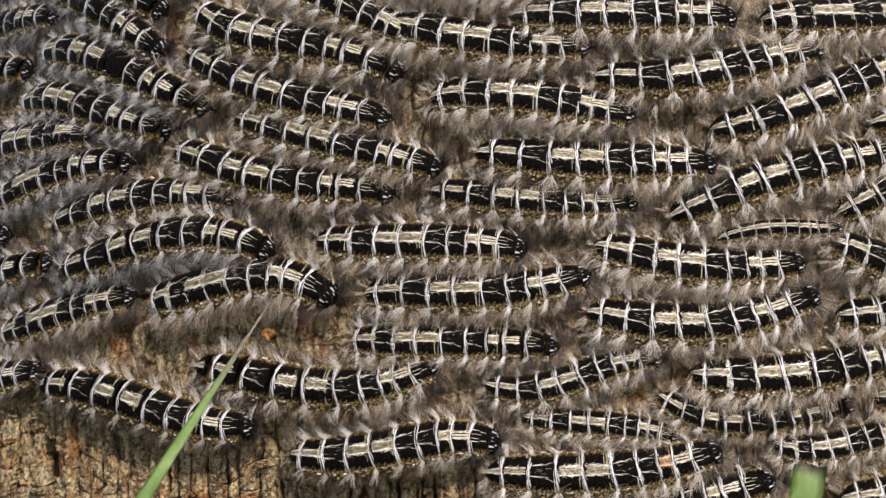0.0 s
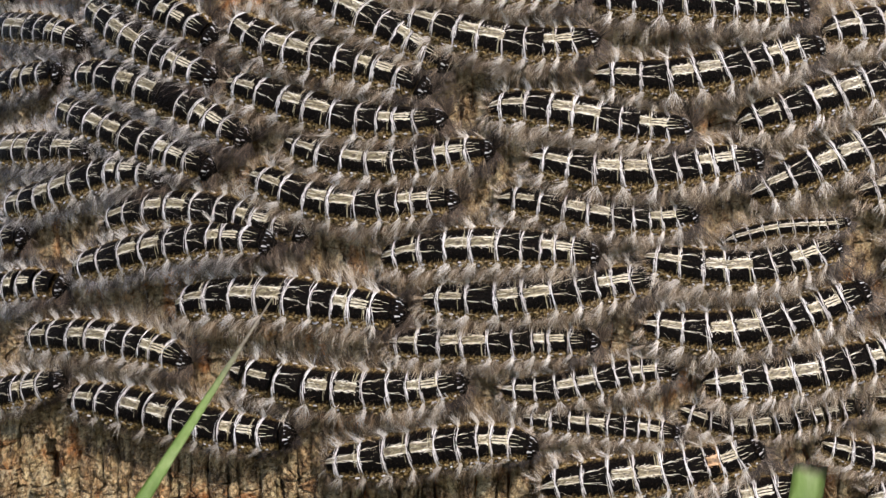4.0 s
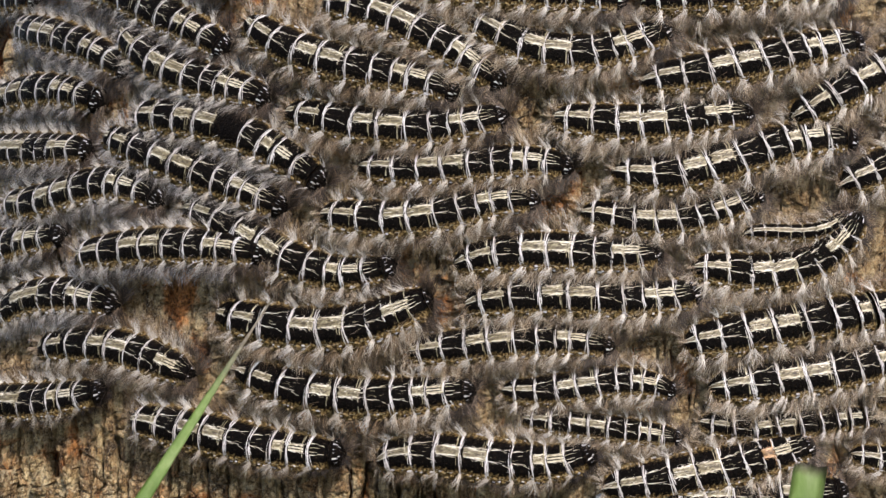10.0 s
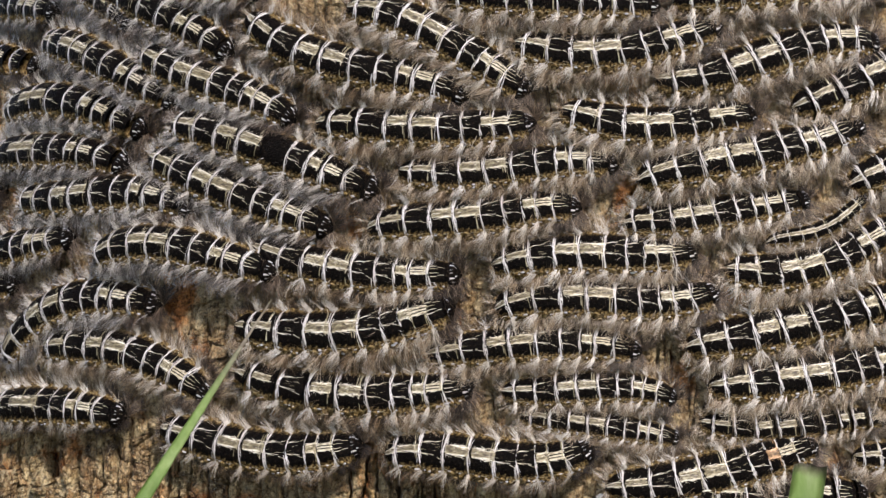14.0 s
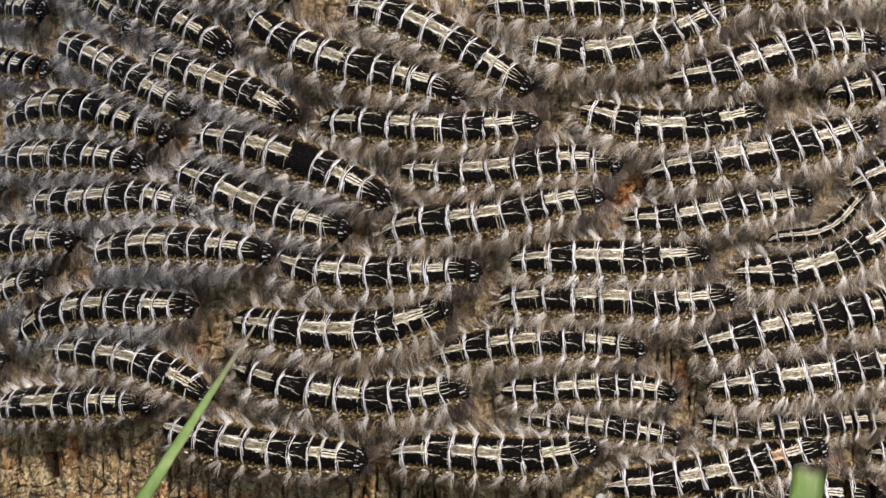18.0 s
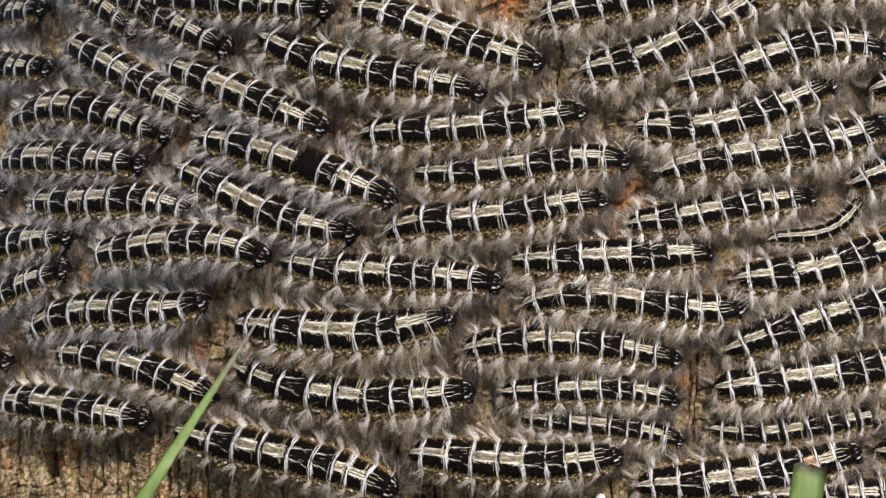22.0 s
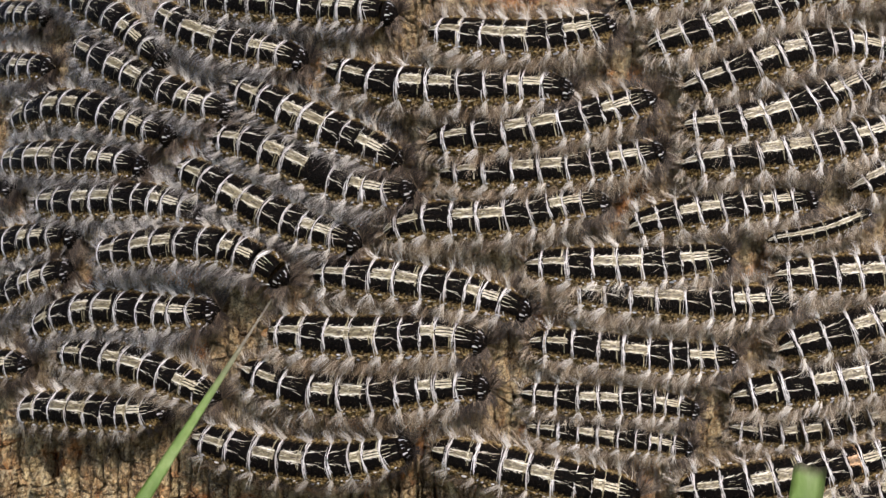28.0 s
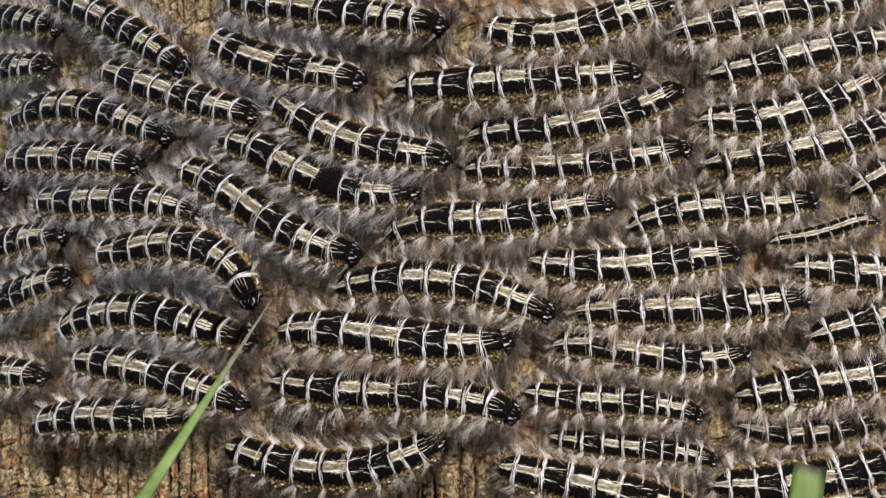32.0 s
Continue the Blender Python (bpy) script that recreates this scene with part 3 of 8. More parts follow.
def spine(row, size, lift=0.0):
    """The poses of body and segments for one row: mm across and up, heading, three bends in degrees, length in mm, stretch towards the head."""
    t, x, z, h, b1, b2, b3, length, grade = row
    v = np.linspace(-1, 1, 41)
    th = np.radians(h + b1 * v + b2 * (3 * v * v - 1) / 2 + b3 * (5 * v ** 3 - 3 * v) / 2)
    ds = length / 2 * (1 + grade * v)
    cx = np.concatenate([[0], np.cumsum((np.cos(th) * ds)[1:] + (np.cos(th) * ds)[:-1]) * 0.025])
    cz = np.concatenate([[0], np.cumsum((np.sin(th) * ds)[1:] + (np.sin(th) * ds)[:-1]) * 0.025])
    cx, cz = x + cx - cx[20], z + cz - cz[20]

    def stand(u0, u1):
        e = [ride(float(np.interp(2 * u - 1, v, cx)), float(np.interp(2 * u - 1, v, cz)), (size - 1) * 2.6 + lift) for u in (u0, u1)]
        along = (e[1][0] - e[0][0]).normalized()
        out = (e[0][1] + e[1][1]).normalized()
        across = out.cross(along).normalized()
        out = along.cross(across)
        m = Matrix((along, across, out)).transposed().to_4x4()
        m.translation = (e[0][0] + e[1][0]) / 2
        return m
    return stand(0.42, 0.58), [stand(a, b) for a, b in zip(CUTS, CUTS[1:])]


TAN_KINDS, SKYLIT_KINDS = [[make_caterpillar(seed, fur=fur) for seed in seeds] for fur, seeds in ((HAIR, (7, 21, 88)), (SKYLIT_HAIR, (34, 48, 73)))]
# fur thinned on the lower flank, with underside shade in its tone
SPARSE_SHADED = [make_caterpillar(95, sparse_shaded=True)] * 3
YOUNG = make_caterpillar(61, ("line",) * 3 + ("bright", "line", "line", "bright", "bright", "line", "neck", "head"), 0.72)
TAKEN = []


def crawl(rows, size=1.0, plain=None, stained=None, young=False, sparse_shaded=False, lift=0.0, label="black caterpillar with white rings and cream back marks on bark"):
    """A caterpillar that walks along rows of spine(): its body and its segments are keyed with walk()."""
    # those at upper left take the fur with cool skylight in its colour
    kinds = SPARSE_SHADED if sparse_shaded else SKYLIT_KINDS if rows[len(rows) // 2][1] < -38 and rows[len(rows) // 2][2] > -24 else TAN_KINDS
    TAKEN.append(kinds)
    thing = YOUNG if young else copy_thing(kinds[TAKEN.count(kinds) % 3], Matrix())
    tagged(thing, label, "caterpillar", "caterpillars on the trunk")
    thing.scale = (size, size, size)
    posed = [(row[0], *spine(row, size, lift)) for row in rows]
    walk(thing, [(t, m) for t, m, _ in posed])
    shrink = Matrix.Diagonal((1 / size, 1 / size, 1 / size, 1))
    for seg in thing.children:
        if seg["place"] == stained:
            for piece in [p for p in seg.children if p.name.startswith("marking")]:
                piece.data = piece.data.copy()
                piece.data.materials[0] = STAINED
                piece["label"] = "orange-brown stained scales"
        if seg["place"] == plain:
            for piece in [p for p in seg.children if p.name.startswith(("marking", "ring"))]:
                bpy.data.objects.remove(piece)
    segs = sorted(thing.children, key=lambda c: c["place"])
    for j, seg in enumerate(segs):
        local = []
        for t, m, parts in posed:
            q = m.inverted() @ parts[j]
            q.translation = q.translation / size
            local.append((t, q))
        walk(seg, local)
    return thing


# ---- grass ----


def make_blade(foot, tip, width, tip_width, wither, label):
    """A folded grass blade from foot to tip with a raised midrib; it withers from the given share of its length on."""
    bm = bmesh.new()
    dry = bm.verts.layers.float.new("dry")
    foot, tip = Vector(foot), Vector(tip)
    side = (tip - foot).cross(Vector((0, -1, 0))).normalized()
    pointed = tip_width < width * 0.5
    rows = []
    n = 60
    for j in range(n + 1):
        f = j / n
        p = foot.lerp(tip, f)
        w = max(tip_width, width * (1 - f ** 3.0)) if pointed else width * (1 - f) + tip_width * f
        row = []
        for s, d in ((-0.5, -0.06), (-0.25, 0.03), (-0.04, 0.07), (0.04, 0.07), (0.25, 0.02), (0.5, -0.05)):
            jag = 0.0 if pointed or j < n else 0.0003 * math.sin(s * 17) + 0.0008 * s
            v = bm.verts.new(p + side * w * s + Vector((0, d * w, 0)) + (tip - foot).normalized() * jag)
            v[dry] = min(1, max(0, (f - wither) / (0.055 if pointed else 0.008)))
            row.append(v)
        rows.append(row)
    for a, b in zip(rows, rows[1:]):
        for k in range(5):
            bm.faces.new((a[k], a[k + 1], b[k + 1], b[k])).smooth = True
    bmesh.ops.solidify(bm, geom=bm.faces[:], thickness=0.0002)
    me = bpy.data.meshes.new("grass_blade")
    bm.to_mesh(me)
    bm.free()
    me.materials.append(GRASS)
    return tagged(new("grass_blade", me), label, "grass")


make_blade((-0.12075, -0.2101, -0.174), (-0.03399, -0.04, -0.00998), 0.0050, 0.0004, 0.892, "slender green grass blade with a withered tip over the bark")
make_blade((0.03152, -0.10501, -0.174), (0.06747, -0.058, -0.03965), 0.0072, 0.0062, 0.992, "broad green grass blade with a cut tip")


# ---- shed hair and specks on the bark ----


def shed_hair():
    """A loose mat of shed hairs caught on the bark where the swarm has walked."""
    r = random.Random(12)
    bm = bmesh.new()
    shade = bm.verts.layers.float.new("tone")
    for _ in range(9000):
        x, z = r.uniform(-0.135, 0.115), r.uniform(-0.052, 0.066)
        turn = r.gauss(math.pi, 0.7) if r.random() < 0.8 else r.uniform(0, 6.3)
        root = on_bark(x, z, r.uniform(0.0004, 0.0022))
        way = Vector((math.cos(turn), r.gauss(0, 0.12), math.sin(turn)))
        tone = r.uniform(0.05, 0.85)
        for v in hair(bm, root, way, r.uniform(0.003, 0.008), r.uniform(0.00004, 0.00009), Vector((r.gauss(0, 0.2), 0, r.gauss(0, 0.2))), 3):
            v[shade] = tone
    me = bpy.data.meshes.new("shed_hair")
    bm.to_mesh(me)
    bm.free()
    me.materials.append(HAIR)
    tagged(new("shed_hair", me), "loose mat of shed tan hairs on bark", "hair", kind="stuff")


shed_hair()


def speck_material(name, low, high, rough):
    m, t, b = nodes_of(name)
    t.links.new(ramp(t, noise_of(t, 1500, 5, 0.65), [(0.36, low), (0.62, high)]), b.inputs["Base Color"])
    b.inputs["Roughness"].default_value = rough
    bump(t, b, noise_of(t, 2400, 4, 0.6), 0.7, 0.0003)
    return m


def make_speck(name, label, category, place, size, lobes, material, seed):
    """A small lumpy thing of a few grown-together lobes that sits on the bark."""
    r = random.Random(seed)
    bm = bmesh.new()
    for k in range(lobes):
        turn, out = 2 * math.pi * k / lobes + r.uniform(-0.4, 0.4), 0.0 if lobes == 1 else r.uniform(0.30, 0.62)
        c = Vector((math.cos(turn) * out * size[0], -size[1] * r.uniform(0.2, 0.5), math.sin(turn) * out * size[2]))
        share = 1.0 if lobes == 1 else r.uniform(0.35, 0.6)
        m = Matrix.Translation(c) @ Matrix.Rotation(turn, 4, "Y") @ Matrix.Diagonal((size[0] * share, size[1] * share * 1.2, size[2] * share * 0.8, 1))
        for v in bmesh.ops.create_icosphere(bm, subdivisions=3, radius=1.0, matrix=m)["verts"]:
            v.co += (v.co - c) * 0.22 * (noise.noise(v.co * 1400) + 0.4 * noise.noise(v.co * 3500))
    for f in bm.faces:
        f.smooth = True
    me = bpy.data.meshes.new(name)
    bm.to_mesh(me)
    bm.free()
    me.materials.append(material)
    ob = tagged(new(name, me), label, category)
    ob.matrix_world = Matrix.Translation(on_bark(*place))
    return ob


ORANGE = speck_material("orange_fungus", (0.30, 0.11, 0.03), (0.56, 0.29, 0.08), 0.7)
PINK = speck_material("tan_gall", (0.42, 0.24, 0.14), (0.72, 0.50, 0.34), 0.55)
PALE = speck_material("white_seed", (0.55, 0.54, 0.50), (0.86, 0.85, 0.82), 0.5)
make_speck("fungus", "small lobed orange fungus growing on the bark", "fungus", (-0.0416, -0.0202, 0.0014), (0.0023, 0.0016, 0.0016), 7, ORANGE, 4)
make_speck("gall", "round pinkish tan gall on the bark", "gall", (0.0248, -0.0442, 0.0012), (0.0014, 0.0014, 0.0013), 1, PINK, 9)
make_speck("seed", "small smooth white oval seed stuck on bark", "seed", (0.0363, -0.0574, 0.0020), (0.0012, 0.0010, 0.0016), 1, PALE, 2)


# ---- crawling ----


def motions():
    crawl([(0, -127.4, 65.1, -2.1, 1.5, -5.3, -0.8, 45.5, 0.34), (1, -126.1, 65.1, -8.6, -1.8, -5.4, 0.3, 45.3, 0.37), (2.5, -118.4, 64.8, -14.8, -4.2, -7.1, 1.6, 41.8, 0.42), (3, -117.3, 64.1, -16.6, -5.3, -8.6, 0.7, 40.7, 0.43), (5.5, -109, 60.7, -20.4, 1, -16.3, -2.9, 42, 0.47), (6, -107.8, 60.4, -21.1, 0.5, -16.5, -2.2, 43.9, 0.47), (7, -107.2, 60.2, -22.8, 0, -17.5, -0.9, 47, 0.46), (7.5, -106.8, 60.1, -23.7, -0.9, -15.3, 1.1, 47.6, 0.57), (8, -105.7, 60, -21.6, -0.8, -12.1, 3, 49.8, 0.77), (8.5, -105.3, 59.8, -22.4, -2.7, -16, 1, 45.8, 0.63), (9.5, -103.6, 58.6, -24.2, -4.5, -13.6, -0.1, 45.3, 0.54), (10.5, -103, 58.8, -22.9, -11.3, -6.2, 2.8, 48, 0.68), (11, -101.8, 57.3, -22.7, -10.7, -3, 2.8, 48.1, 0.74), (11.5, -99.8, 55.4, -22.9, -10.2, -0.3, 2.6, 47.3, 0.8), (12, -98.3, 55.1, -22.1, -10.2, 1.5, 2.5, 47.9, 0.82), (14.5, -90.8, 51.5, -24, -10.2, 6.3, 2.7, 50.4, 0.67), (17, -86.2, 48.9, -26.9, -5.3, 4, 0.9, 52.1, 0.29), (19, -81.8, 47.1, -27.9, -1.8, 4.5, 3, 48.7, 0.27), (20, -80.7, 46.4, -26.4, 0.4, 4.2, 6, 44.1, 0.39), (22, -79.3, 45.5, -28.4, 1.9, 4.7, 1.1, 51.6, 0.01), (25, -79.7, 46.5, -29.9, 7.6, 7.8, -0, 56.7, -0.11), (28, -75.4, 44, -23.4, 12.3, 8.9, 4.8, 57, 0.05), (29, -73.2, 42.3, -20.4, 18.3, 12.9, 6.8, 52.8, 0.26), (29.5, -70.9, 41.7, -20.4, 13.3, 9.9, 5.8, 50.3, 0.13), (30, -68.8, 40.7, -18.4, 9.3, 5.9, 4.8, 49.4, 0.05), (32, -67.2, 40.1, -18.4, 6.3, 3.9, 1.8, 51.3, 0.08)], size=1.03)
    crawl([(0, -92.7, 66.8, -36, 0.2, -5.7, 1, 60.7, 0.03), (1, -90.4, 64.1, -34.6, 2.4, -3.1, 0.2, 59.2, 0.15), (1.5, -88.4, 61.9, -34.4, 3.6, -1.3, 0.2, 57.6, 0.16), (2.5, -83.8, 60.2, -34.9, 4.9, 0.3, -0.6, 53.6, 0.11), (3.5, -78.8, 55.8, -31.5, 9.2, 2.9, -2.5, 51, 0.12), (5.5, -70.8, 49.8, -32.6, 7.7, -0.9, -2.2, 43.2, 0.14), (6, -68.9, 48.8, -31.6, 7.6, -3.1, -2.3, 42.3, 0.11), (7.5, -66.7, 47.2, -30.5, 12.7, -7.8, -3.3, 45.7, 0.01), (8, -66.6, 46.7, -32.9, 18.6, -14.4, -6.4, 45.4, 0.02), (9, -66.4, 46.4, -31.6, 19.5, -17.6, -6.6, 47.7, 0.02), (10.5, -62.5, 44.2, -27.7, 15.3, -14.3, -4.8, 52.3, -0.02), (11, -62.2, 44.2, -27.3, 14.2, -14.4, -4.2, 52.9, 0.01), (12.5, -58.8, 43.3, -25.6, 6.9, -17.2, -1.7, 50.3, 0.09), (14, -56.5, 42.3, -27.2, 0.6, -14.5, -0.5, 49.6, 0.08), (16.5, -53.6, 41.7, -26.2, -3.5, -9.7, -0.2, 46.8, -0.18), (17, -53.4, 41.6, -26.4, -4.3, -9.1, 0, 46.8, -0.18), (19, -51.5, 40.7, -24.6, -2.5, -3.7, 0.4, 47.1, -0.16), (21, -49.3, 39.4, -23.8, 2, -1.3, -1, 48.1, -0.09), (22, -47.5, 38.5, -23.6, 0.4, 1.4, 0.1, 49.8, -0.05), (22.5, -47, 38.4, -24.2, -2.1, 1.7, 0.9, 50.7, -0.04), (24, -43.8, 37.9, -25, -6.5, 0.7, 2.4, 51.2, -0.02), (25.5, -37, 34.6, -25.9, -4, -1.3, 0.9, 51.6, -0.17), (28, -28.4, 30.3, -26.3, 1, -3.6, -0.4, 50.7, -0.28), (28.5, -27.2, 29.6, -25.3, 4, -3.6, -2.4, 50.2, -0.19), (29, -25.6, 28.5, -24.3, 8, -3.6, -3.4, 46, -0.04), (29.5, -24.9, 27.9, -24.3, 11, -4.6, -3.4, 49.3, -0.22), (30, -23.3, 26.6, -24.3, 14, -5.6, -4.4, 49.6, -0.28), (32, -20, 25.9, -22.3, 21, -11.6, -4.4, 51.9, -0.15)], size=1.03)
    crawl([(0, -143, 52.1, -0.8, -4.9, -1.4, 0, 56.4, 0.51), (2.5, -134.1, 48.7, 3.7, -5.2, -1.7, -0.1, 52.3, 0.35), (6, -122.1, 44.2, 11.2, -9.2, -6.1, -0.2, 51.5, 0.38), (7, -119.9, 44.3, 9.1, -12.4, -7, 0.8, 52.1, 0.46), (7.5, -117.5, 43, 11, -12.5, -7.9, 0.8, 51.6, 0.5), (8, -116.5, 42.3, 9.9, -13.5, -6.9, 1.7, 54.9, 0.66), (8.5, -115.4, 42, 8.8, -15.6, -6.8, 1.7, 49.9, 0.45), (9, -114.2, 42.1, 6.7, -17.7, -7.7, 2.7, 48.5, 0.35), (9.5, -113.4, 43.4, 0.7, -20.8, -6.7, 4.7, 48.8, 0.32), (10, -113.5, 44.2, 0.6, -22.9, -7.6, 5.6, 50.3, 0.34), (10.5, -111.7, 43.3, 1.5, -21, -5.5, 4.6, 48.6, 0.34), (11, -111.6, 43.2, -1.6, -21.1, -3.5, 5.6, 48.3, 0.39), (12.5, -109.5, 43.2, -7.7, -22.3, 2, 8, 51.8, 0.66), (13, -108.5, 42.7, -6.1, -25.4, -0.2, 9.2, 50.9, 0.74), (13.5, -106.1, 41.6, -4.4, -26.5, -0.3, 10.3, 48.9, 0.81), (14, -104.7, 41.3, -3.8, -26.5, -0.5, 9.4, 50.4, 0.89), (16.5, -103, 40.5, -0.6, -24.9, 1.6, 10.1, 58.6, 0.8), (17, -102.4, 40.1, -0.6, -25, 2.4, 10.6, 59, 0.74), (18, -99.9, 39.3, -2.5, -23.8, 5.2, 11.1, 58.8, 0.64), (19.5, -98.1, 39, -3.3, -22.1, 7.2, 12.8, 59, 0.45), (20, -97.4, 38.9, -3.5, -22.5, 7.6, 12.7, 58, 0.31), (20.5, -97.2, 38.8, -3.8, -21.9, 7.9, 12.6, 59, 0.38), (22, -96.4, 38.7, -3.6, -21.2, 9, 13.3, 57.8, 0.41), (27.5, -94.1, 38.2, -5.2, -19, 10.8, 13.2, 59.2, 0.17), (28, -93.9, 38.3, -5.3, -19.1, 10.5, 12.9, 59.2, 0.16), (32, -93.9, 38.3, -6.2, -20.8, 7, 11.2, 60, 0.14)], size=1.06, label="large stout black caterpillar with white rings and cream marks")
    crawl([(0, -108.6, 30.9, 1.8, -6.6, -5.9, 1.3, 46.4, -0.37), (0.5, -108.2, 30, -0.9, -6.8, -5, 1.4, 46.6, -0.38), (2.5, -109.7, 29.2, 0.1, -5.5, -4.4, 0.5, 45.3, -0.32), (3.5, -109.5, 28.3, -2.3, -3.8, -3.7, -0.5, 46.2, -0.22), (6, -110.9, 27.9, -5.3, -4.7, -6.4, -2.5, 44.5, 0), (7, -111.1, 28, -7.3, -4.2, -7.4, -3.5, 43.6, 0.09), (7.5, -111.4, 28.1, -8.4, -6, -9.5, -4.5, 44, 0.19), (8, -111.1, 28.3, -10.6, -9.7, -14.5, -5.6, 46.6, 0.35), (8.5, -111.4, 28.2, -7.7, -4.5, -9.6, -4.7, 43.4, 0.22), (10, -111.2, 27.9, -4.1, 1.2, -2.8, -2.9, 42.1, 0.11), (11, -111.4, 28.3, -4.4, -1.3, -5, -2, 41.7, 0.16), (12, -111.2, 27.9, -4.3, -2.8, -5.7, -1.2, 42.9, 0.3), (12.5, -110.8, 27.6, -5.3, -4.1, -6.6, -1.3, 44.4, 0.41), (13.5, -108.8, 27.6, -7.2, -7.6, -9.3, -0.4, 43.2, 0.63), (14, -107.8, 27.5, -6.2, -9.9, -12.2, -0.5, 46.3, 0.8), (14.5, -107.6, 27.3, -5.1, -10.1, -12.1, 0.4, 43.7, 0.71), (16.5, -104, 26.1, -1.9, -5.2, -9.5, 0.1, 47.1, 0.56), (17, -103.7, 26, -2.9, -4.4, -8.9, -0, 48.6, 0.55), (17.5, -103, 25.7, -3.4, -4.7, -7.5, 0.1, 49.9, 0.54), (18, -102.6, 25.8, -4.9, -4.9, -6.5, 0.1, 50.1, 0.52), (19.5, -102.2, 25.5, -5.5, -4.7, -1.7, 0.4, 50.2, 0.5), (20, -101.9, 25.4, -4.1, -5, -0.8, 0.5, 50.8, 0.52), (22, -101.3, 25.2, -2.6, -6.1, 2.5, 0.8, 49.9, 0.47), (24.5, -101.1, 25.3, -3.1, -6.6, 1.7, 0.8, 50.1, 0.4), (28, -100.9, 25.2, -3, -6.6, 2.1, 0.8, 49.9, 0.43), (29, -100.9, 25.2, -3, -6.4, 2.3, 0.8, 49.8, 0.45), (29.5, -100.9, 25.3, -3, -7.4, 2.3, 0.8, 49.3, 0.42), (32, -99.8, 25.2, -3, -7.4, 2.3, 0.8, 47.4, 0.34)], size=1.06, label="large stout black caterpillar with white rings and cream marks")
    crawl([(0, -86.1, 50.2, -16.7, -16.2, 14, 3.7, 60.2, 0.44), (1, -82.6, 46.8, -20.2, -14.8, 8.4, 2.5, 60.1, 0.36), (2.5, -77.4, 43.7, -22.4, -8, 4, 0.3, 61.5, 0.05), (3.5, -72.4, 41.7, -20.8, -13.5, 5.5, 3.2, 60.7, -0.03), (5.5, -67.6, 37.5, -22.7, -7.5, 1.3, 0.9, 62.6, -0.04), (6, -65.4, 36.9, -22.5, -6.3, -0.5, -0.2, 61.8, 0.03), (7, -62.6, 35.1, -22.2, -5.2, -3.2, 0, 61.7, 0.04), (8.5, -60.6, 34, -20.3, -6, 1.2, 0.3, 58.6, 0.22), (9.5, -56.2, 33, -19, -17.8, -1.5, 5.5, 59, 0.32), (10, -54.7, 31.6, -19.4, -18.8, -5.4, 5.6, 59.3, 0.31), (11, -52.6, 30.5, -19.5, -14.6, -3.1, 4.4, 61, 0.34), (11.5, -51.2, 29.8, -19, -12.8, -0.6, 3.8, 61.5, 0.35), (12.5, -48, 28.5, -15.8, -16.2, 2.3, 4.8, 58.7, 0.34), (14, -43.3, 25.8, -18.5, -5.8, 2.7, 0.8, 60.5, 0.22), (16.5, -38.3, 23.6, -19.1, -8.9, 1, 1.8, 55.7, 0.16), (17, -37.5, 23.5, -19.5, -9.1, 0, 1.9, 55.3, 0.12), (17.5, -36.8, 23.3, -20, -9.2, -1.6, 1.8, 55.6, 0.09), (22, -34.7, 22.1, -18.3, -6.4, 3, 1.6, 56.5, -0.01), (23.5, -34.6, 22.1, -17.4, -4.5, 5, 1.8, 56.5, -0.04), (25.5, -34.7, 22.2, -15.9, 1.1, 12.3, 2, 56.2, 0.03), (27.5, -33.8, 21.3, -14.4, 6.6, 22.7, 3.3, 55.7, 0.09), (28, -32.3, 20.8, -13.2, 7.8, 24.8, 4.3, 57, 0.09), (28.5, -31.9, 20.5, -15.2, 4.8, 21.8, 3.3, 55, 0.04), (29, -30.8, 19.6, -15.2, 7.8, 16.8, 1.3, 54.9, -0.03), (30.5, -29.9, 18, -14.2, 13.8, 17.8, -4.7, 57.1, -0.08), (31, -29.1, 17.9, -13.2, 15.8, 16.8, -6.7, 59.3, -0.05), (32, -29.7, 17.9, -13.2, 15.8, 20.8, -5.7, 57.5, -0.07)], size=1.06, plain=5, label="black caterpillar with one plain dark segment at mid body")
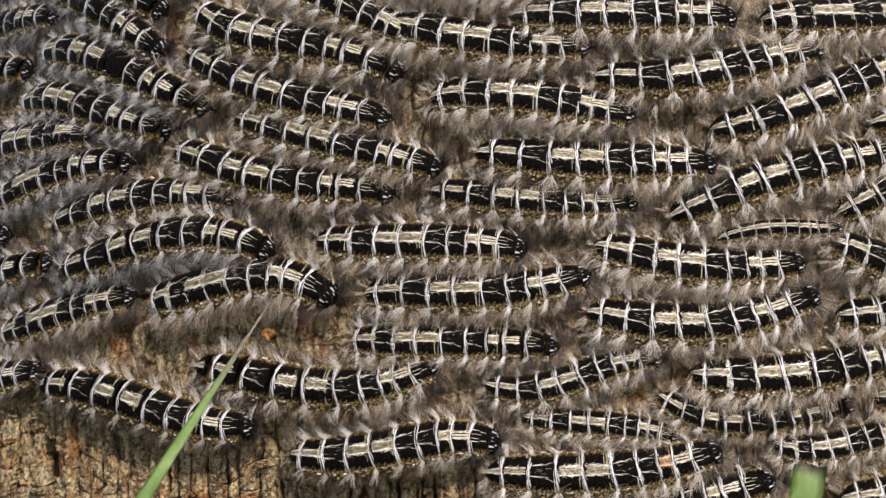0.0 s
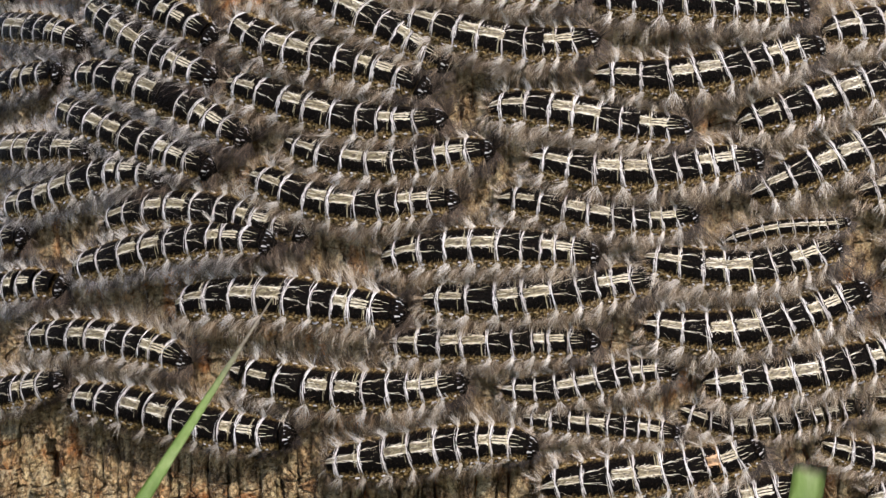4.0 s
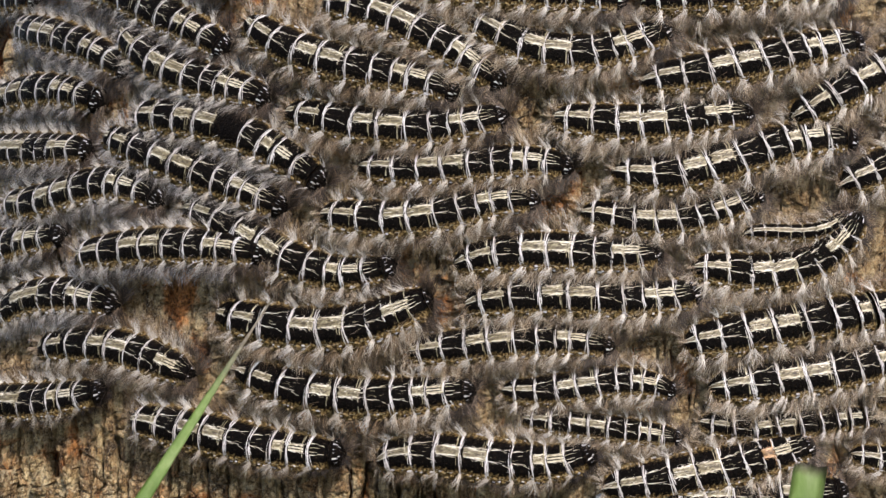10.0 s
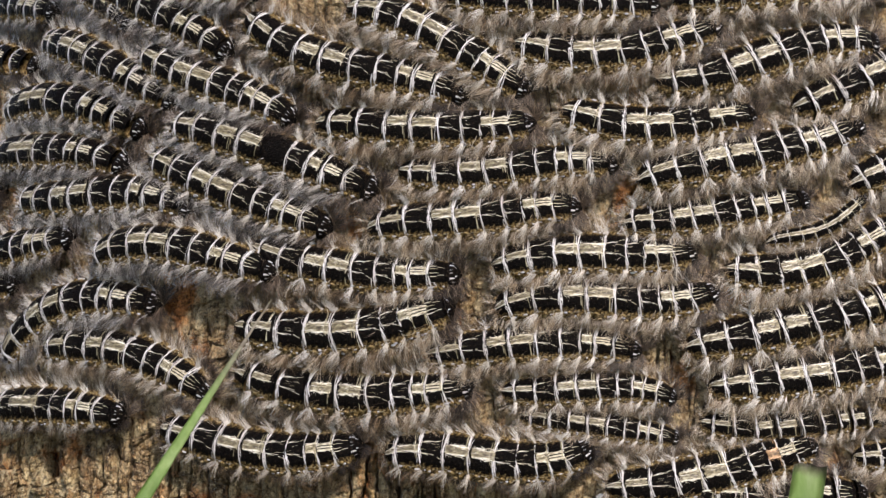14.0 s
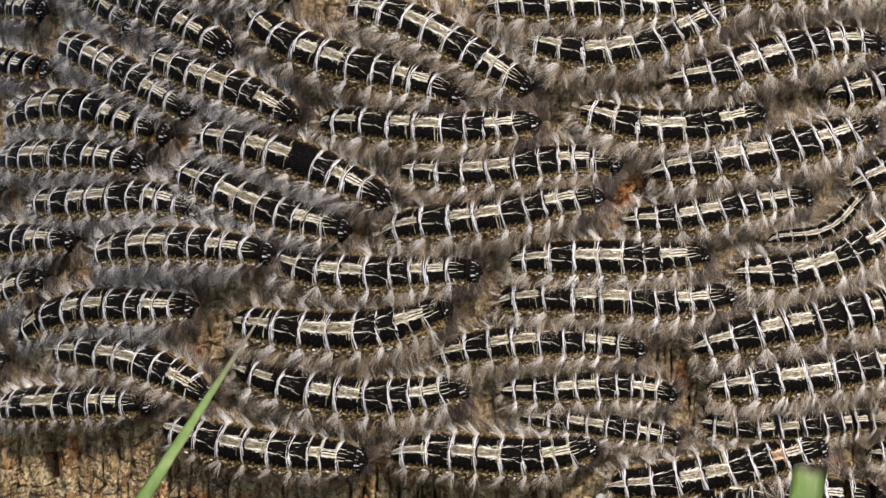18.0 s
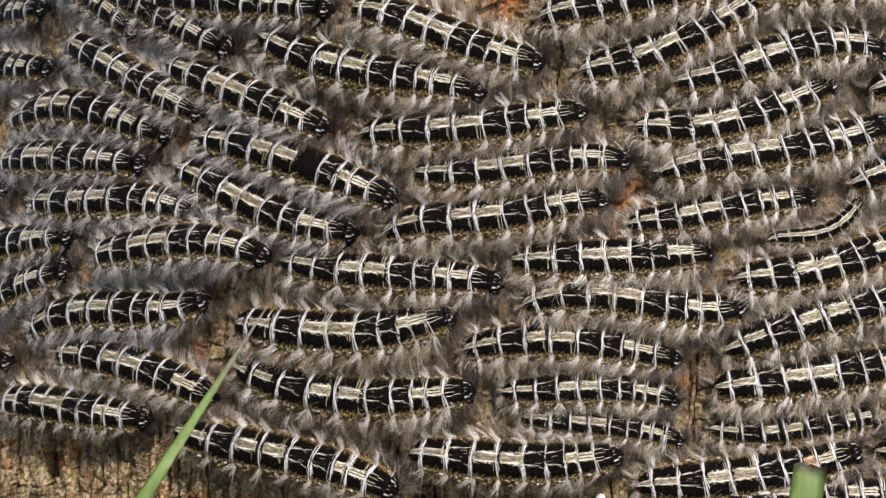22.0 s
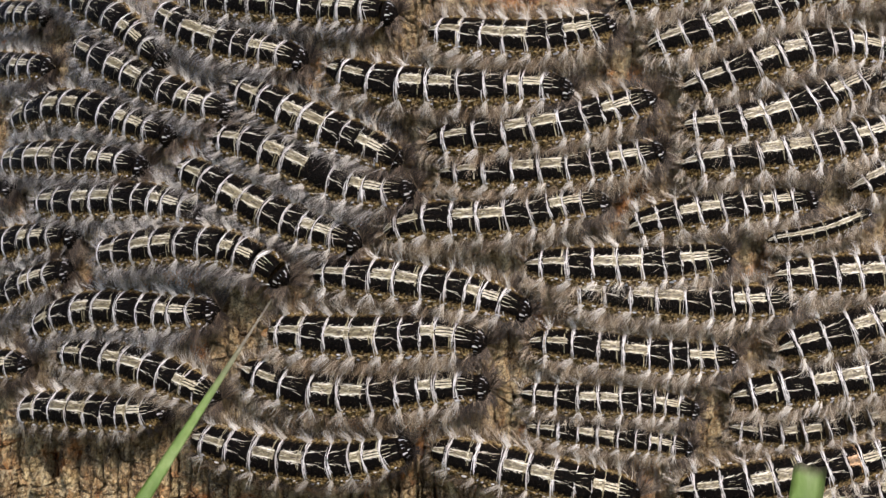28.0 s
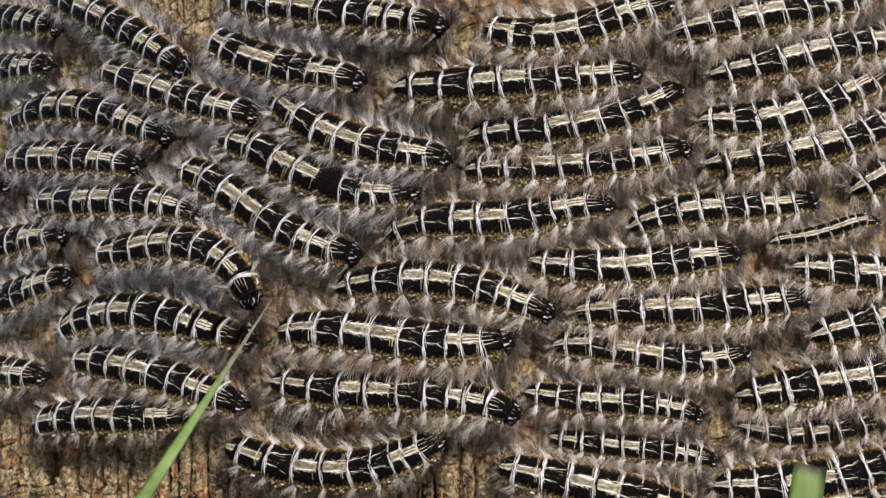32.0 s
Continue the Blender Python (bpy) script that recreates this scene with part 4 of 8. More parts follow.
    crawl([(0, -95.2, 39.7, -7.2, -13.9, 21.8, 4.9, 52.8, 0.58), (1, -91.7, 36.8, -13.3, -6.8, 18.7, 1.8, 54.7, 0.53), (2.5, -88.2, 34.8, -16.4, -1.7, 9.6, -0.4, 57, 0.42), (3.5, -83.2, 31.8, -20.4, 0.3, 3.6, -0.5, 56.2, 0.29), (5.5, -76.1, 28.8, -23.6, -1.6, -10.5, -1.7, 56.5, -0.13), (6, -73.7, 28.2, -22.6, -2.5, -12.6, -1.8, 57.9, -0.24), (6.5, -72.3, 27.2, -24.7, -3.8, -9.6, -0.8, 60.2, -0.26), (7, -71, 26.4, -24.8, -2, -7.7, -1.9, 60, -0.26), (7.5, -69.8, 26.2, -23.9, -6.3, -1.8, 0, 57.7, -0.29), (8, -67.9, 26, -22.1, -5.5, 0.1, 1, 58.2, -0.27), (8.5, -65.9, 24.1, -23.2, -1.7, 1, -1.1, 60.2, -0.19), (9.5, -63.2, 22.2, -22.4, -3.2, 0.8, -0.2, 57.4, -0.06), (10.5, -59.2, 19.8, -21.7, -1.7, -5.4, -1.3, 58.9, -0.1), (11, -58.3, 19.3, -21.8, -1.6, -6.4, -1, 58.6, -0.02), (12, -55.6, 17.9, -21.1, -1.2, -7.1, -0.4, 55.7, 0.13), (13.5, -51.8, 15.3, -22.1, 2.5, -3.2, -2.3, 54.7, 0.02), (14.5, -49.5, 14.9, -21.4, 1.3, -0.9, -1.3, 55.4, 0.12), (16.5, -45.5, 11.8, -21, 6.8, -2.2, -3.3, 51.8, -0.01), (17, -45.1, 11.8, -20.1, 7.1, 0.4, -3.1, 51, -0.01), (19, -43.8, 11.6, -18.5, 9, 7.2, -2.6, 51.9, 0), (22, -43.4, 11.1, -18.9, 9.9, 11.3, -3.4, 53.5, -0.01), (25.5, -43.3, 11.1, -16.7, 10.8, 16.7, -3.9, 53.5, -0.03), (27.5, -43.5, 10.7, -19.1, 8.1, 10.8, -7.9, 53.5, -0.02), (28, -43.3, 10.8, -22, 3.2, 6.6, -7.9, 55, 0.02), (28.5, -43.4, 10.8, -21, 5.2, 10.6, -6.9, 56, 0.08), (30.5, -43.7, 10.2, -24, 2.2, 18.6, -3.9, 56.6, 0.12), (32, -43.9, 10, -23, 3.2, 22.6, -3.9, 56.5, 0.11)], size=1.03)
    crawl([(0, -96.7, 79.3, -35.6, 2.8, 0.9, -0.2, 65.8, 0.24), (1.5, -93, 76.3, -35, 5.2, 1.5, -0.6, 64.8, 0.19), (2, -90.4, 74.4, -34.6, 5.9, 1.6, -0.8, 64.1, 0.18), (2.5, -87.7, 72.8, -34.2, 6, 1.7, -0.9, 64.1, 0.16), (3, -85.1, 71.1, -34, 5.7, 1.4, -0.9, 64.2, 0.15), (5.5, -79.8, 67, -32.8, 2.9, -1.6, -1.4, 61.9, 0.13), (6, -79.2, 66.1, -32.3, 2.5, -2.2, -1.5, 61, 0.11), (6.5, -78.9, 65.5, -32.6, 2.1, -2.5, -1.4, 60.2, 0.09), (8, -76.8, 64.2, -29.2, 1.3, -4.9, -2.5, 58.7, 0.02), (9.5, -76.4, 64.6, -31.8, 0.4, -4.3, -2.5, 59.8, 0.06), (10, -76.8, 64.4, -31.7, 0.4, -4.5, -2.6, 60.1, 0.07), (10.5, -77.2, 64.2, -30.7, 0.4, -5.1, -2.6, 60.5, 0.09), (13.5, -76.7, 64.5, -31.8, -1, -5.6, -2.3, 61.7, 0.13), (14, -76.8, 64.5, -32.3, -0.9, -5.6, -2.3, 61.7, 0.13), (14.5, -76.7, 64.3, -31.8, -0.9, -5.9, -2.3, 61.6, 0.13), (17, -76.7, 64.5, -32.3, -0.8, -5.3, -2, 61.7, 0.12), (18.5, -76.6, 64.4, -31.4, -1.3, -5.1, -2, 61.5, 0.1), (19, -76.6, 64.4, -32.1, -0.6, -4.3, -1.9, 61.6, 0.11), (20, -76.8, 64.5, -32, -0.3, -4, -1.6, 61.7, 0.13), (22, -76.8, 64.5, -31.6, 2.2, 2.3, -0.2, 60.9, 0.16), (22.5, -76.4, 64.6, -31.8, 3.5, 4.5, 0, 60.7, 0.22), (23, -75.1, 64, -29.5, 5.9, 6.6, -0.4, 60.5, 0.27), (23.5, -72.9, 62.9, -26.9, 10.5, 8.9, -1.1, 58.8, 0.33), (24.5, -69.1, 59.9, -24.6, 19.6, 13.4, -0.3, 52, 0.28), (25, -66.1, 57.8, -23.5, 23.1, 15.8, -1.6, 48.4, 0.25), (25.5, -64.5, 57.7, -23.2, 21.6, 12.5, -1.3, 48.2, 0.27), (27.5, -57.3, 53.8, -22.8, 12.7, -2.6, -3.3, 46.8, 0.28), (28, -55.3, 52.8, -23, 11.3, -5.8, -4.6, 46.4, 0.27), (28.5, -53.6, 51.8, -23.5, 13.2, -5.5, -6.3, 46, 0.26), (29, -51.6, 51.3, -28.6, 15.2, -3.1, -8.6, 44.9, 0.23), (29.5, -50.2, 50.4, -26.7, 11.1, -6.8, -6.8, 45.4, 0.27), (30, -48.4, 49.5, -27.7, 7, -9, -5.5, 45, 0.28), (30.5, -46, 48.8, -28.6, 5.6, -9.9, -4, 44.8, 0.29), (31, -44, 48.4, -27.4, 7.2, -9.4, -2.9, 44.9, 0.3), (31.5, -43, 47.1, -25.2, 9.8, -6.8, -2.9, 44.7, 0.3), (32, -40.6, 45.5, -20, 14.4, -5.2, -2.8, 44.3, 0.3)], size=1.03)
    crawl([(0, -40, 51.6, -23.3, 8.5, -21.9, -2.6, 60.1, 0.41), (2, -37.7, 51.2, -22, 5.1, -19.4, -1.4, 58.7, 0.46), (3.5, -33.3, 48.3, -24, 8.6, -16.3, -3.3, 57.7, 0.41), (5.5, -29.5, 47.3, -23.8, 5.2, -20.8, -3.1, 60.2, 0.25), (6, -29.1, 47.3, -24.4, 6.4, -22.4, -4.1, 60.5, 0.19), (7.5, -28.1, 46.8, -25.4, 9.8, -21.9, -5.1, 61.2, 0.17), (9, -25.4, 45.6, -22.3, 10.3, -15.3, -3.1, 60.2, 0.13), (10.5, -23.2, 44.9, -23.2, 11.8, -16.8, -3.1, 62, 0.04), (11, -23.1, 44.9, -23.5, 12.3, -17.4, -3.1, 62.4, 0.04), (13, -22.8, 44.6, -24.1, 13, -19, -3.1, 63.9, 0.06), (17.5, -23.5, 45, -25.4, 14.5, -15.5, -2, 63.3, 0.06), (19.5, -23, 44.4, -25, 16.2, -17.2, -3, 62.2, 0.14), (20.5, -22, 43.7, -19.3, 12.5, -14.6, -2, 60, 0.13), (21, -21.3, 43.3, -18.4, 11.7, -12.8, -1, 60.4, 0.11), (22, -18.3, 42.8, -17.7, 11, -11.1, -1, 62.3, 0.04), (23, -16.4, 41.9, -17.6, 14.9, -9.5, -2.9, 62.8, 0.1), (24, -13.7, 39.7, -16.5, 14.8, -11.9, -1.8, 62.5, 0.08), (25.5, -9, 38.6, -15.4, 21, -22, -6.7, 64.1, -0.08), (28, 1.9, 38.5, -8.1, 9.1, -13.6, -1.5, 63.4, -0.09), (28.5, 2.9, 39.2, -7, 7.5, -11.4, -0.4, 64.2, -0.01), (30, 11.3, 39.2, -0.7, 5.9, -7.7, 0.7, 62.9, -0.06), (30.5, 13.2, 39.6, -1.7, 4.9, -5.7, 0.7, 63.6, -0.01), (31, 14.7, 39.2, 0.3, 4.9, -4.7, 0.7, 63.8, 0.01), (31.5, 16, 39.2, 1.3, 4.9, -3.7, 0.7, 63.1, -0.04), (32, 18.6, 39.4, 2.3, 3.9, -2.7, 1.7, 62, -0.13)], size=1.04)
    crawl([(0, -23.6, 59.6, -27, -2, 0, 0, 50.1, 0.02), (1.5, -24, 60.3, -28, -3, 0, 0, 51.2, 0.1), (2, -24.4, 60.2, -27, -3, 0, 0, 51.6, 0.13), (3, -23.2, 58.8, -26, -3, 0, 0, 52.1, 0.2), (3.5, -21.6, 57.9, -28, -4, 0, 0, 51.6, 0.21), (5.5, -15.2, 55.3, -28, -7, 0, 1, 49.2, 0.26), (6.5, -13.8, 55.3, -28, -7, 1, 0, 48.4, 0.25), (7.5, -11.3, 55.1, -31, -11, 1, 1, 48.6, 0.22), (10, -7.3, 53.4, -25, -16, 4, 2, 52.2, 0.18), (12, -1.8, 51.7, -25, -19, 14, 4, 51.1, 0.07), (14, -0.2, 50.5, -25, -14, 12, 2, 51.8, -0.01), (18.5, 0.4, 50.1, -25, -11, 9, 2, 51.6, -0.07), (20.5, 0.2, 50.9, -22, -8, 8, 2, 50.2, -0.07), (21.5, 0.5, 50.6, -19, -2, 11, 1, 51.3, -0.05), (22, 1.1, 50.5, -17, 2.7, 12.3, 0, 50.9, -0.04), (23, 2.2, 50.1, -13.7, 8.2, 11.8, -1.8, 50.1, -0.01), (23.5, 3.8, 49.2, -12, 6.4, 12.2, -1.7, 49.6, -0.01), (24.5, 6.4, 48.7, -12.7, 0.6, 6, 0.5, 51.3, -0.04), (25, 8.4, 48.6, -13, -0.3, 2.4, -0.4, 52.4, 0.01), (27.5, 16, 48.9, -4.3, 14.1, 4.4, -2.9, 48.5, -0), (28, 18.3, 49.3, 2, 17, 5, -3, 47.2, 0), (28.5, 21.2, 50.2, 5, 15, 2, -2, 48.5, -0.02), (29.5, 24.9, 49.3, 2, 16, -2, -2, 48.3, 0.03), (30.5, 27.5, 50.2, 8, 14, -7, -2, 49.2, 0.05), (32, 30, 50.7, 4, 21, -18, -5, 49.2, 0.18)])
    crawl([(0, 9.8, 49.1, -8, 10, 2, 0, 52, 0), (3, 10.7, 49, -8, 16, 4, -1, 51.4, 0), (5.5, 17.2, 48.1, -8, 30, 10, -4, 50, 0), (6, 18, 47.5, -6, 32, 9, -5, 50.8, 0.01), (7.5, 20.9, 47.4, -8, 37, 8, -7, 52.9, 0), (8.5, 24.5, 47.2, -6, 37, 3, -7, 54, 0.02), (10, 27.9, 45.9, -5, 38, 0, -7, 53.3, 0.09), (11, 32.6, 45.8, -1, 32, -1, -5, 53.5, 0.06), (12, 34.9, 45.6, -2, 32, -7, -6, 53.9, 0.16), (13.5, 38, 45.9, 3, 24, -4, -2, 52.2, 0.14), (14.5, 40.2, 46.2, 4, 24, -7, -3, 53.3, 0.08), (16.5, 41.6, 46.8, 7, 30, -11, -5, 54.9, 0.1), (18, 42.1, 46.8, 7, 30, -11, -5, 55.3, 0.19), (19.5, 45.6, 46.7, 13, 22, -7, -2, 53.8, 0.17), (20.5, 47.7, 47.2, 14, 26, -10, -4, 56, 0.2), (21, 48.5, 47.3, 15, 25, -10, -4, 55.3, 0.25), (22, 52.5, 47.8, 22, 16, -7, -1, 52.5, 0.19), (22.5, 54.9, 49.2, 21, 12, -4, -1, 53.8, 0.11), (23.5, 56.1, 49.6, 21, 10, -3, -1, 53.5, 0.07), (25, 60.4, 51, 25, 5, -2, 0, 50.5, 0.05), (28, 69.4, 54.7, 19, 3, -1, 0, 52.4, 0.01), (29.5, 71.7, 54.8, 16, 2, 0, 0, 52.8, 0.01), (30.5, 75.6, 55.1, 14, 1, 0, 0, 52.9, 0.01), (32, 76.1, 55.1, 11, 1, 1, 0, 53.2, 0.01)])
    crawl([(0, 62.1, 41.8, 5.9, 8.7, -12.3, -3.2, 58.8, -0.07), (1.5, 62.2, 41.6, 4.9, 7.7, -13.3, -2.2, 58.5, -0.09), (3.5, 62.2, 41.7, 5.9, 10.7, -12.3, -4.2, 58.8, -0.08), (5.5, 62.8, 41.6, 8.9, 13.7, -8.3, -5.2, 60.7, 0.03), (6, 63.6, 42, 9.9, 10.9, -5.8, -4.4, 60.5, 0.03), (7.5, 66.1, 43, 12, 3, -0.7, -1.6, 59.6, 0.02), (9, 69.7, 44.1, 11, 4.3, -7.2, -2.1, 60.1, 0.06), (10, 71.1, 44.1, 10.3, 0.6, -4.8, -1.7, 58, 0.02), (12, 74.9, 45.3, 8, -5, -23, 2, 59.1, -0.05), (14.5, 75.5, 45.7, 7, -6, -26, 2, 59.2, -0.08), (16.5, 76.2, 45.9, 9, -3, -25, 0, 58.3, 0.03), (17, 76.5, 45.3, 7, -5, -21, 1, 58, 0.04), (17.5, 76.7, 45.2, 7, -7, -20, 2, 57.6, 0.03), (18.5, 76.6, 46.1, 8, -8, -18, 1, 57, 0.01), (20, 77.2, 46, 7, -13, -19, 3, 57.2, 0.01), (22.5, 77.3, 46.1, 7, -14, -21, 3, 56.6, 0.02), (23, 77.3, 45.9, 8, -16, -20, 3, 56.2, 0.01), (24, 78.1, 46.3, 7, -20, -21, 5, 55.5, 0.01), (25.5, 80.2, 47.1, 5, -22, -23, 6, 57.6, -0.09), (28, 81.5, 46.9, 6, -22, -15, 5, 58.9, -0.11), (28.5, 81.8, 46.9, 6, -21, -14, 5, 59.8, -0.07), (29.5, 82.6, 46.7, 5, -17, -15, 4, 58.8, 0.09), (30.5, 84.6, 47, 6, -18, -11, 4, 57.3, 0.09), (31, 85.2, 47.2, 8, -15, -11, 3, 56.5, 0.02), (32, 87.2, 47, 7, -11, -12, 1, 57, -0.08)])
    crawl([(0, 88.3, 37.1, 18, 4, -10, 4, 61.6, -0.05), (1, 90.7, 37.7, 19, 6, -8, 1, 62.9, -0.21), (2.5, 92.4, 37.5, 15, 4, -4, 0, 61.5, -0.09), (3.5, 93.5, 37.7, 17, 1, 0, -1, 61.2, -0.07), (5.5, 99.7, 42.8, 25, 4, -10, 3, 64.3, -0.18), (6, 99.6, 43.2, 26, 5, -13, 4, 63.8, -0.14), (7.5, 100.9, 43.1, 21, 5, -12, 5, 62.1, -0.04), (8.5, 103.1, 43, 19, -2, -3, 3, 61.4, -0.03), (9, 104, 43.3, 20, -5, 0, 4, 60.9, -0.04), (10, 105.3, 44.5, 23, -8, 1, 4, 60.2, -0.1), (10.5, 106.7, 44.8, 22, -7, 0, 4, 60.4, -0.18), (12, 106.7, 45.5, 22, -6, -3, 4, 57.1, -0.3), (13, 106.3, 44.9, 20, -7, -3, 4, 54.2, -0.37), (14.5, 106.9, 45.1, 21, -3, -4, 2, 55.3, -0.34), (16.5, 109, 46.5, 24, -1, -4, 2, 54.5, -0.27), (17, 112.5, 45.7, 22, 1, -5, 2, 55.6, -0.32), (17.5, 114.3, 44.1, 19, 3, -5, 1, 56.1, -0.34), (18, 116.6, 43.5, 15, 5, -5, 1, 55.9, -0.33), (18.5, 118.3, 44.5, 14, 5, -4, 0, 55.4, -0.3), (19, 121, 44.6, 17, 4, -4, 0, 54.6, -0.26), (20, 121.5, 45.6, 20, 3, -3, 0, 53.2, -0.19), (20.5, 122.6, 46.2, 20, 3, -2, 0, 53.1, -0.16), (24.5, 122.6, 46.2, 20, 1, 0, 0, 53, -0.06), (32, 122.6, 46.2, 20, 0, 0, 0, 53, -0.01)])
    crawl([(0, 20.6, 35.8, -5, -9, 7, 2, 51.3, 0), (1.5, 25.7, 34, -9, -8, 8, 2, 53.1, -0.05), (5.5, 39.3, 30.3, -2, 8, 13, -3, 49.7, -0.06), (6, 40.9, 30.4, 0, 10, 11, -4, 50.6, -0.07), (7, 42.9, 29.5, -2, 15, 5, -7, 52.9, -0.04), (8, 44.7, 29.7, -2, 17, 0, -8, 52.6, 0.03), (9, 47.1, 29.5, 1, 10, -2, -6, 49.7, -0.05), (10, 49.4, 30, 0, 7, -10, -6, 50, -0.14), (12, 50.7, 29.6, -4, 10, -17, -7, 49.8, -0.17), (14.5, 50.8, 29.2, -2, 17, -13, -6, 48.8, -0.18), (17.5, 52.5, 28.5, -3, 27, -10, -6, 47.2, -0.15), (18, 53.5, 28.5, -1, 24, -8, -4, 47.5, -0.13), (19.5, 57.8, 29.5, 4, 28, -11, -5, 50.4, 0.05), (20.5, 59.9, 30, 6, 18, -5, -1, 50, 0.11), (21.5, 64.1, 30.3, 10, 22, -8, -3, 53, 0.18), (22.5, 67.6, 30.7, 12, 17, -6, -1, 52.7, 0.23), (23, 70.1, 31.6, 16, 18, -7, -1, 54.3, 0.22), (23.5, 72, 31.5, 15, 23, -9, -3, 55.3, 0.25), (24, 72.7, 31.5, 15, 25, -10, -4, 55.5, 0.28), (25.5, 74.7, 32.2, 14, 19, -6, -1, 53.8, 0.28), (28, 77.6, 32.6, 15, 16, -4, -1, 54.7, 0.18), (28.5, 78, 32.8, 16, 16, -5, -1, 55.4, 0.18), (30, 79.8, 32.6, 14, 20, -7, -3, 55, 0.22), (32, 80.8, 32.5, 14, 20, -6, -3, 53.8, 0.17)])
    crawl([(0, 35.7, 21, -3, 5, -2, 0, 59.6, -0.07), (1, 38.7, 21.5, -3, 5, -2, 0, 61.7, -0.1), (1.5, 40.2, 21.1, -5, 6, -2, -1, 61.7, -0.09), (2.5, 41.4, 20.8, -5, 8, -4, -1, 60.4, -0.03), (3, 42.9, 19.5, -3, 9, -5, -2, 59.3, 0.01), (5.5, 51.1, 18.6, 1, 18, -14, -7, 59.8, 0.15), (6, 54.3, 21, 2, 7, -20, -3, 60.1, 0.08), (7, 58.2, 20.5, 0.2, 7.6, -35.8, -6.9, 64.5, 0.01), (8, 59.4, 20.6, -0.6, 5.2, -33.6, -4.9, 64.7, 0.14), (9, 61.5, 20.8, 2.7, 0.9, -24.5, -0.8, 62, 0.24), (9.5, 63.6, 20.9, 3.8, 1.2, -24.4, -0.8, 62.3, 0.18), (10, 65.2, 21.6, 4.9, 3.5, -25.3, -1.8, 63.7, 0.17), (11, 66.2, 21.5, 5.1, 7.1, -21.1, -1.7, 64.1, 0.24), (11.5, 66.8, 21.5, 6.2, 7.4, -20, -2.7, 63.9, 0.26), (12, 67.1, 21.8, 8, 5.7, -14.4, -2, 63.1, 0.24), (14.5, 70.1, 22.9, 15.9, 3.3, 12.8, 1.2, 59.2, 0.13), (20, 73.1, 23.1, 12.5, 8.2, 6.1, -0.7, 60.8, 0.17), (21, 73.2, 23.2, 11.5, 8.1, 5.1, -1, 61.2, 0.18), (22, 75.3, 23.8, 13.1, 3.1, 11.3, 1, 60.4, 0.11), (23, 79.3, 24.6, 12.6, 6.2, 3.4, 0, 63, -0.04), (25.5, 80, 24.2, 12.4, 12.3, 7.7, -2.1, 63.7, -0.05), (27.5, 81.5, 23.6, 12.4, 7.5, 5, -0.1, 61.4, -0.08), (28.5, 84.4, 25, 10, 7.5, 4.1, -0.1, 59.5, -0.11), (29, 86, 24.7, 13.7, 8.6, 2.2, -0.1, 59.8, -0.12), (30, 86.9, 24.5, 13.3, 10.6, 0.4, -1.1, 61.8, -0.13), (32, 89.9, 26, 17.2, 12.7, 0.5, -4.5, 61, -0.25)], size=1.04)
    crawl([(0, -26.4, 26.7, -15, 2, 0, 1, 56.9, 0.09), (1, -24.3, 25.8, -14, 7, -2, -1, 56.2, 0.05), (2, -20.3, 24.2, -9, 6, -2, 0, 54.7, -0.02), (3, -15.3, 22.5, -8, 14, -7, -4, 56.1, -0.1), (3.5, -14.2, 22, -6, 17, -9, -6, 55.8, -0.09), (5.5, -6.7, 20.5, -2, 18, -13, -7, 56, 0), (7, -3.4, 20.8, -1, 7, -10, -2, 53.3, -0.02), (8.5, 0.2, 20.8, -3, 5, -16, -3, 55.1, 0.06), (9, 2.2, 20.8, -2, 1, -16, -1, 55.1, 0.07), (9.5, 3.5, 20.9, -2, -3, -15, 0, 54.1, 0.03), (11, 6.9, 20.1, -2, 1, -14, -2, 55.3, 0.08), (12, 9.9, 20.3, 1, -4, -13, 1, 54.3, 0.06), (13, 13.2, 19.8, 0, 0, -15, -2, 56.1, 0.02), (14.5, 14.5, 19.8, 0, 1, -15, -2, 55.1, 0.06), (19.5, 15.3, 19.7, -1, 2, -18, -3, 55.8, 0.04), (21, 16.3, 19.7, 0, 2, -17, -2, 54.1, 0.01), (22.5, 19.3, 20.6, 1, -3, -14, 0, 54.5, -0.04), (23.5, 20.5, 20, 2, 2, -11, -2, 54.8, 0.03), (25.5, 22.5, 19.8, 5, 6, -1, -1, 52.9, -0.03), (28, 26.7, 19.8, 6, 8, 2, -1, 56.8, -0.15), (29, 27, 19.9, 7, 10, 2, -2, 57.3, -0.15), (30, 27.6, 19.9, 8, 9, 4, -2, 57.2, -0.04), (31, 29.2, 20.5, 8, 3, 9, 1, 55.6, -0.02), (32, 31.4, 20.6, 6, 6, 4, -1, 56.7, -0.04)], size=0.92)
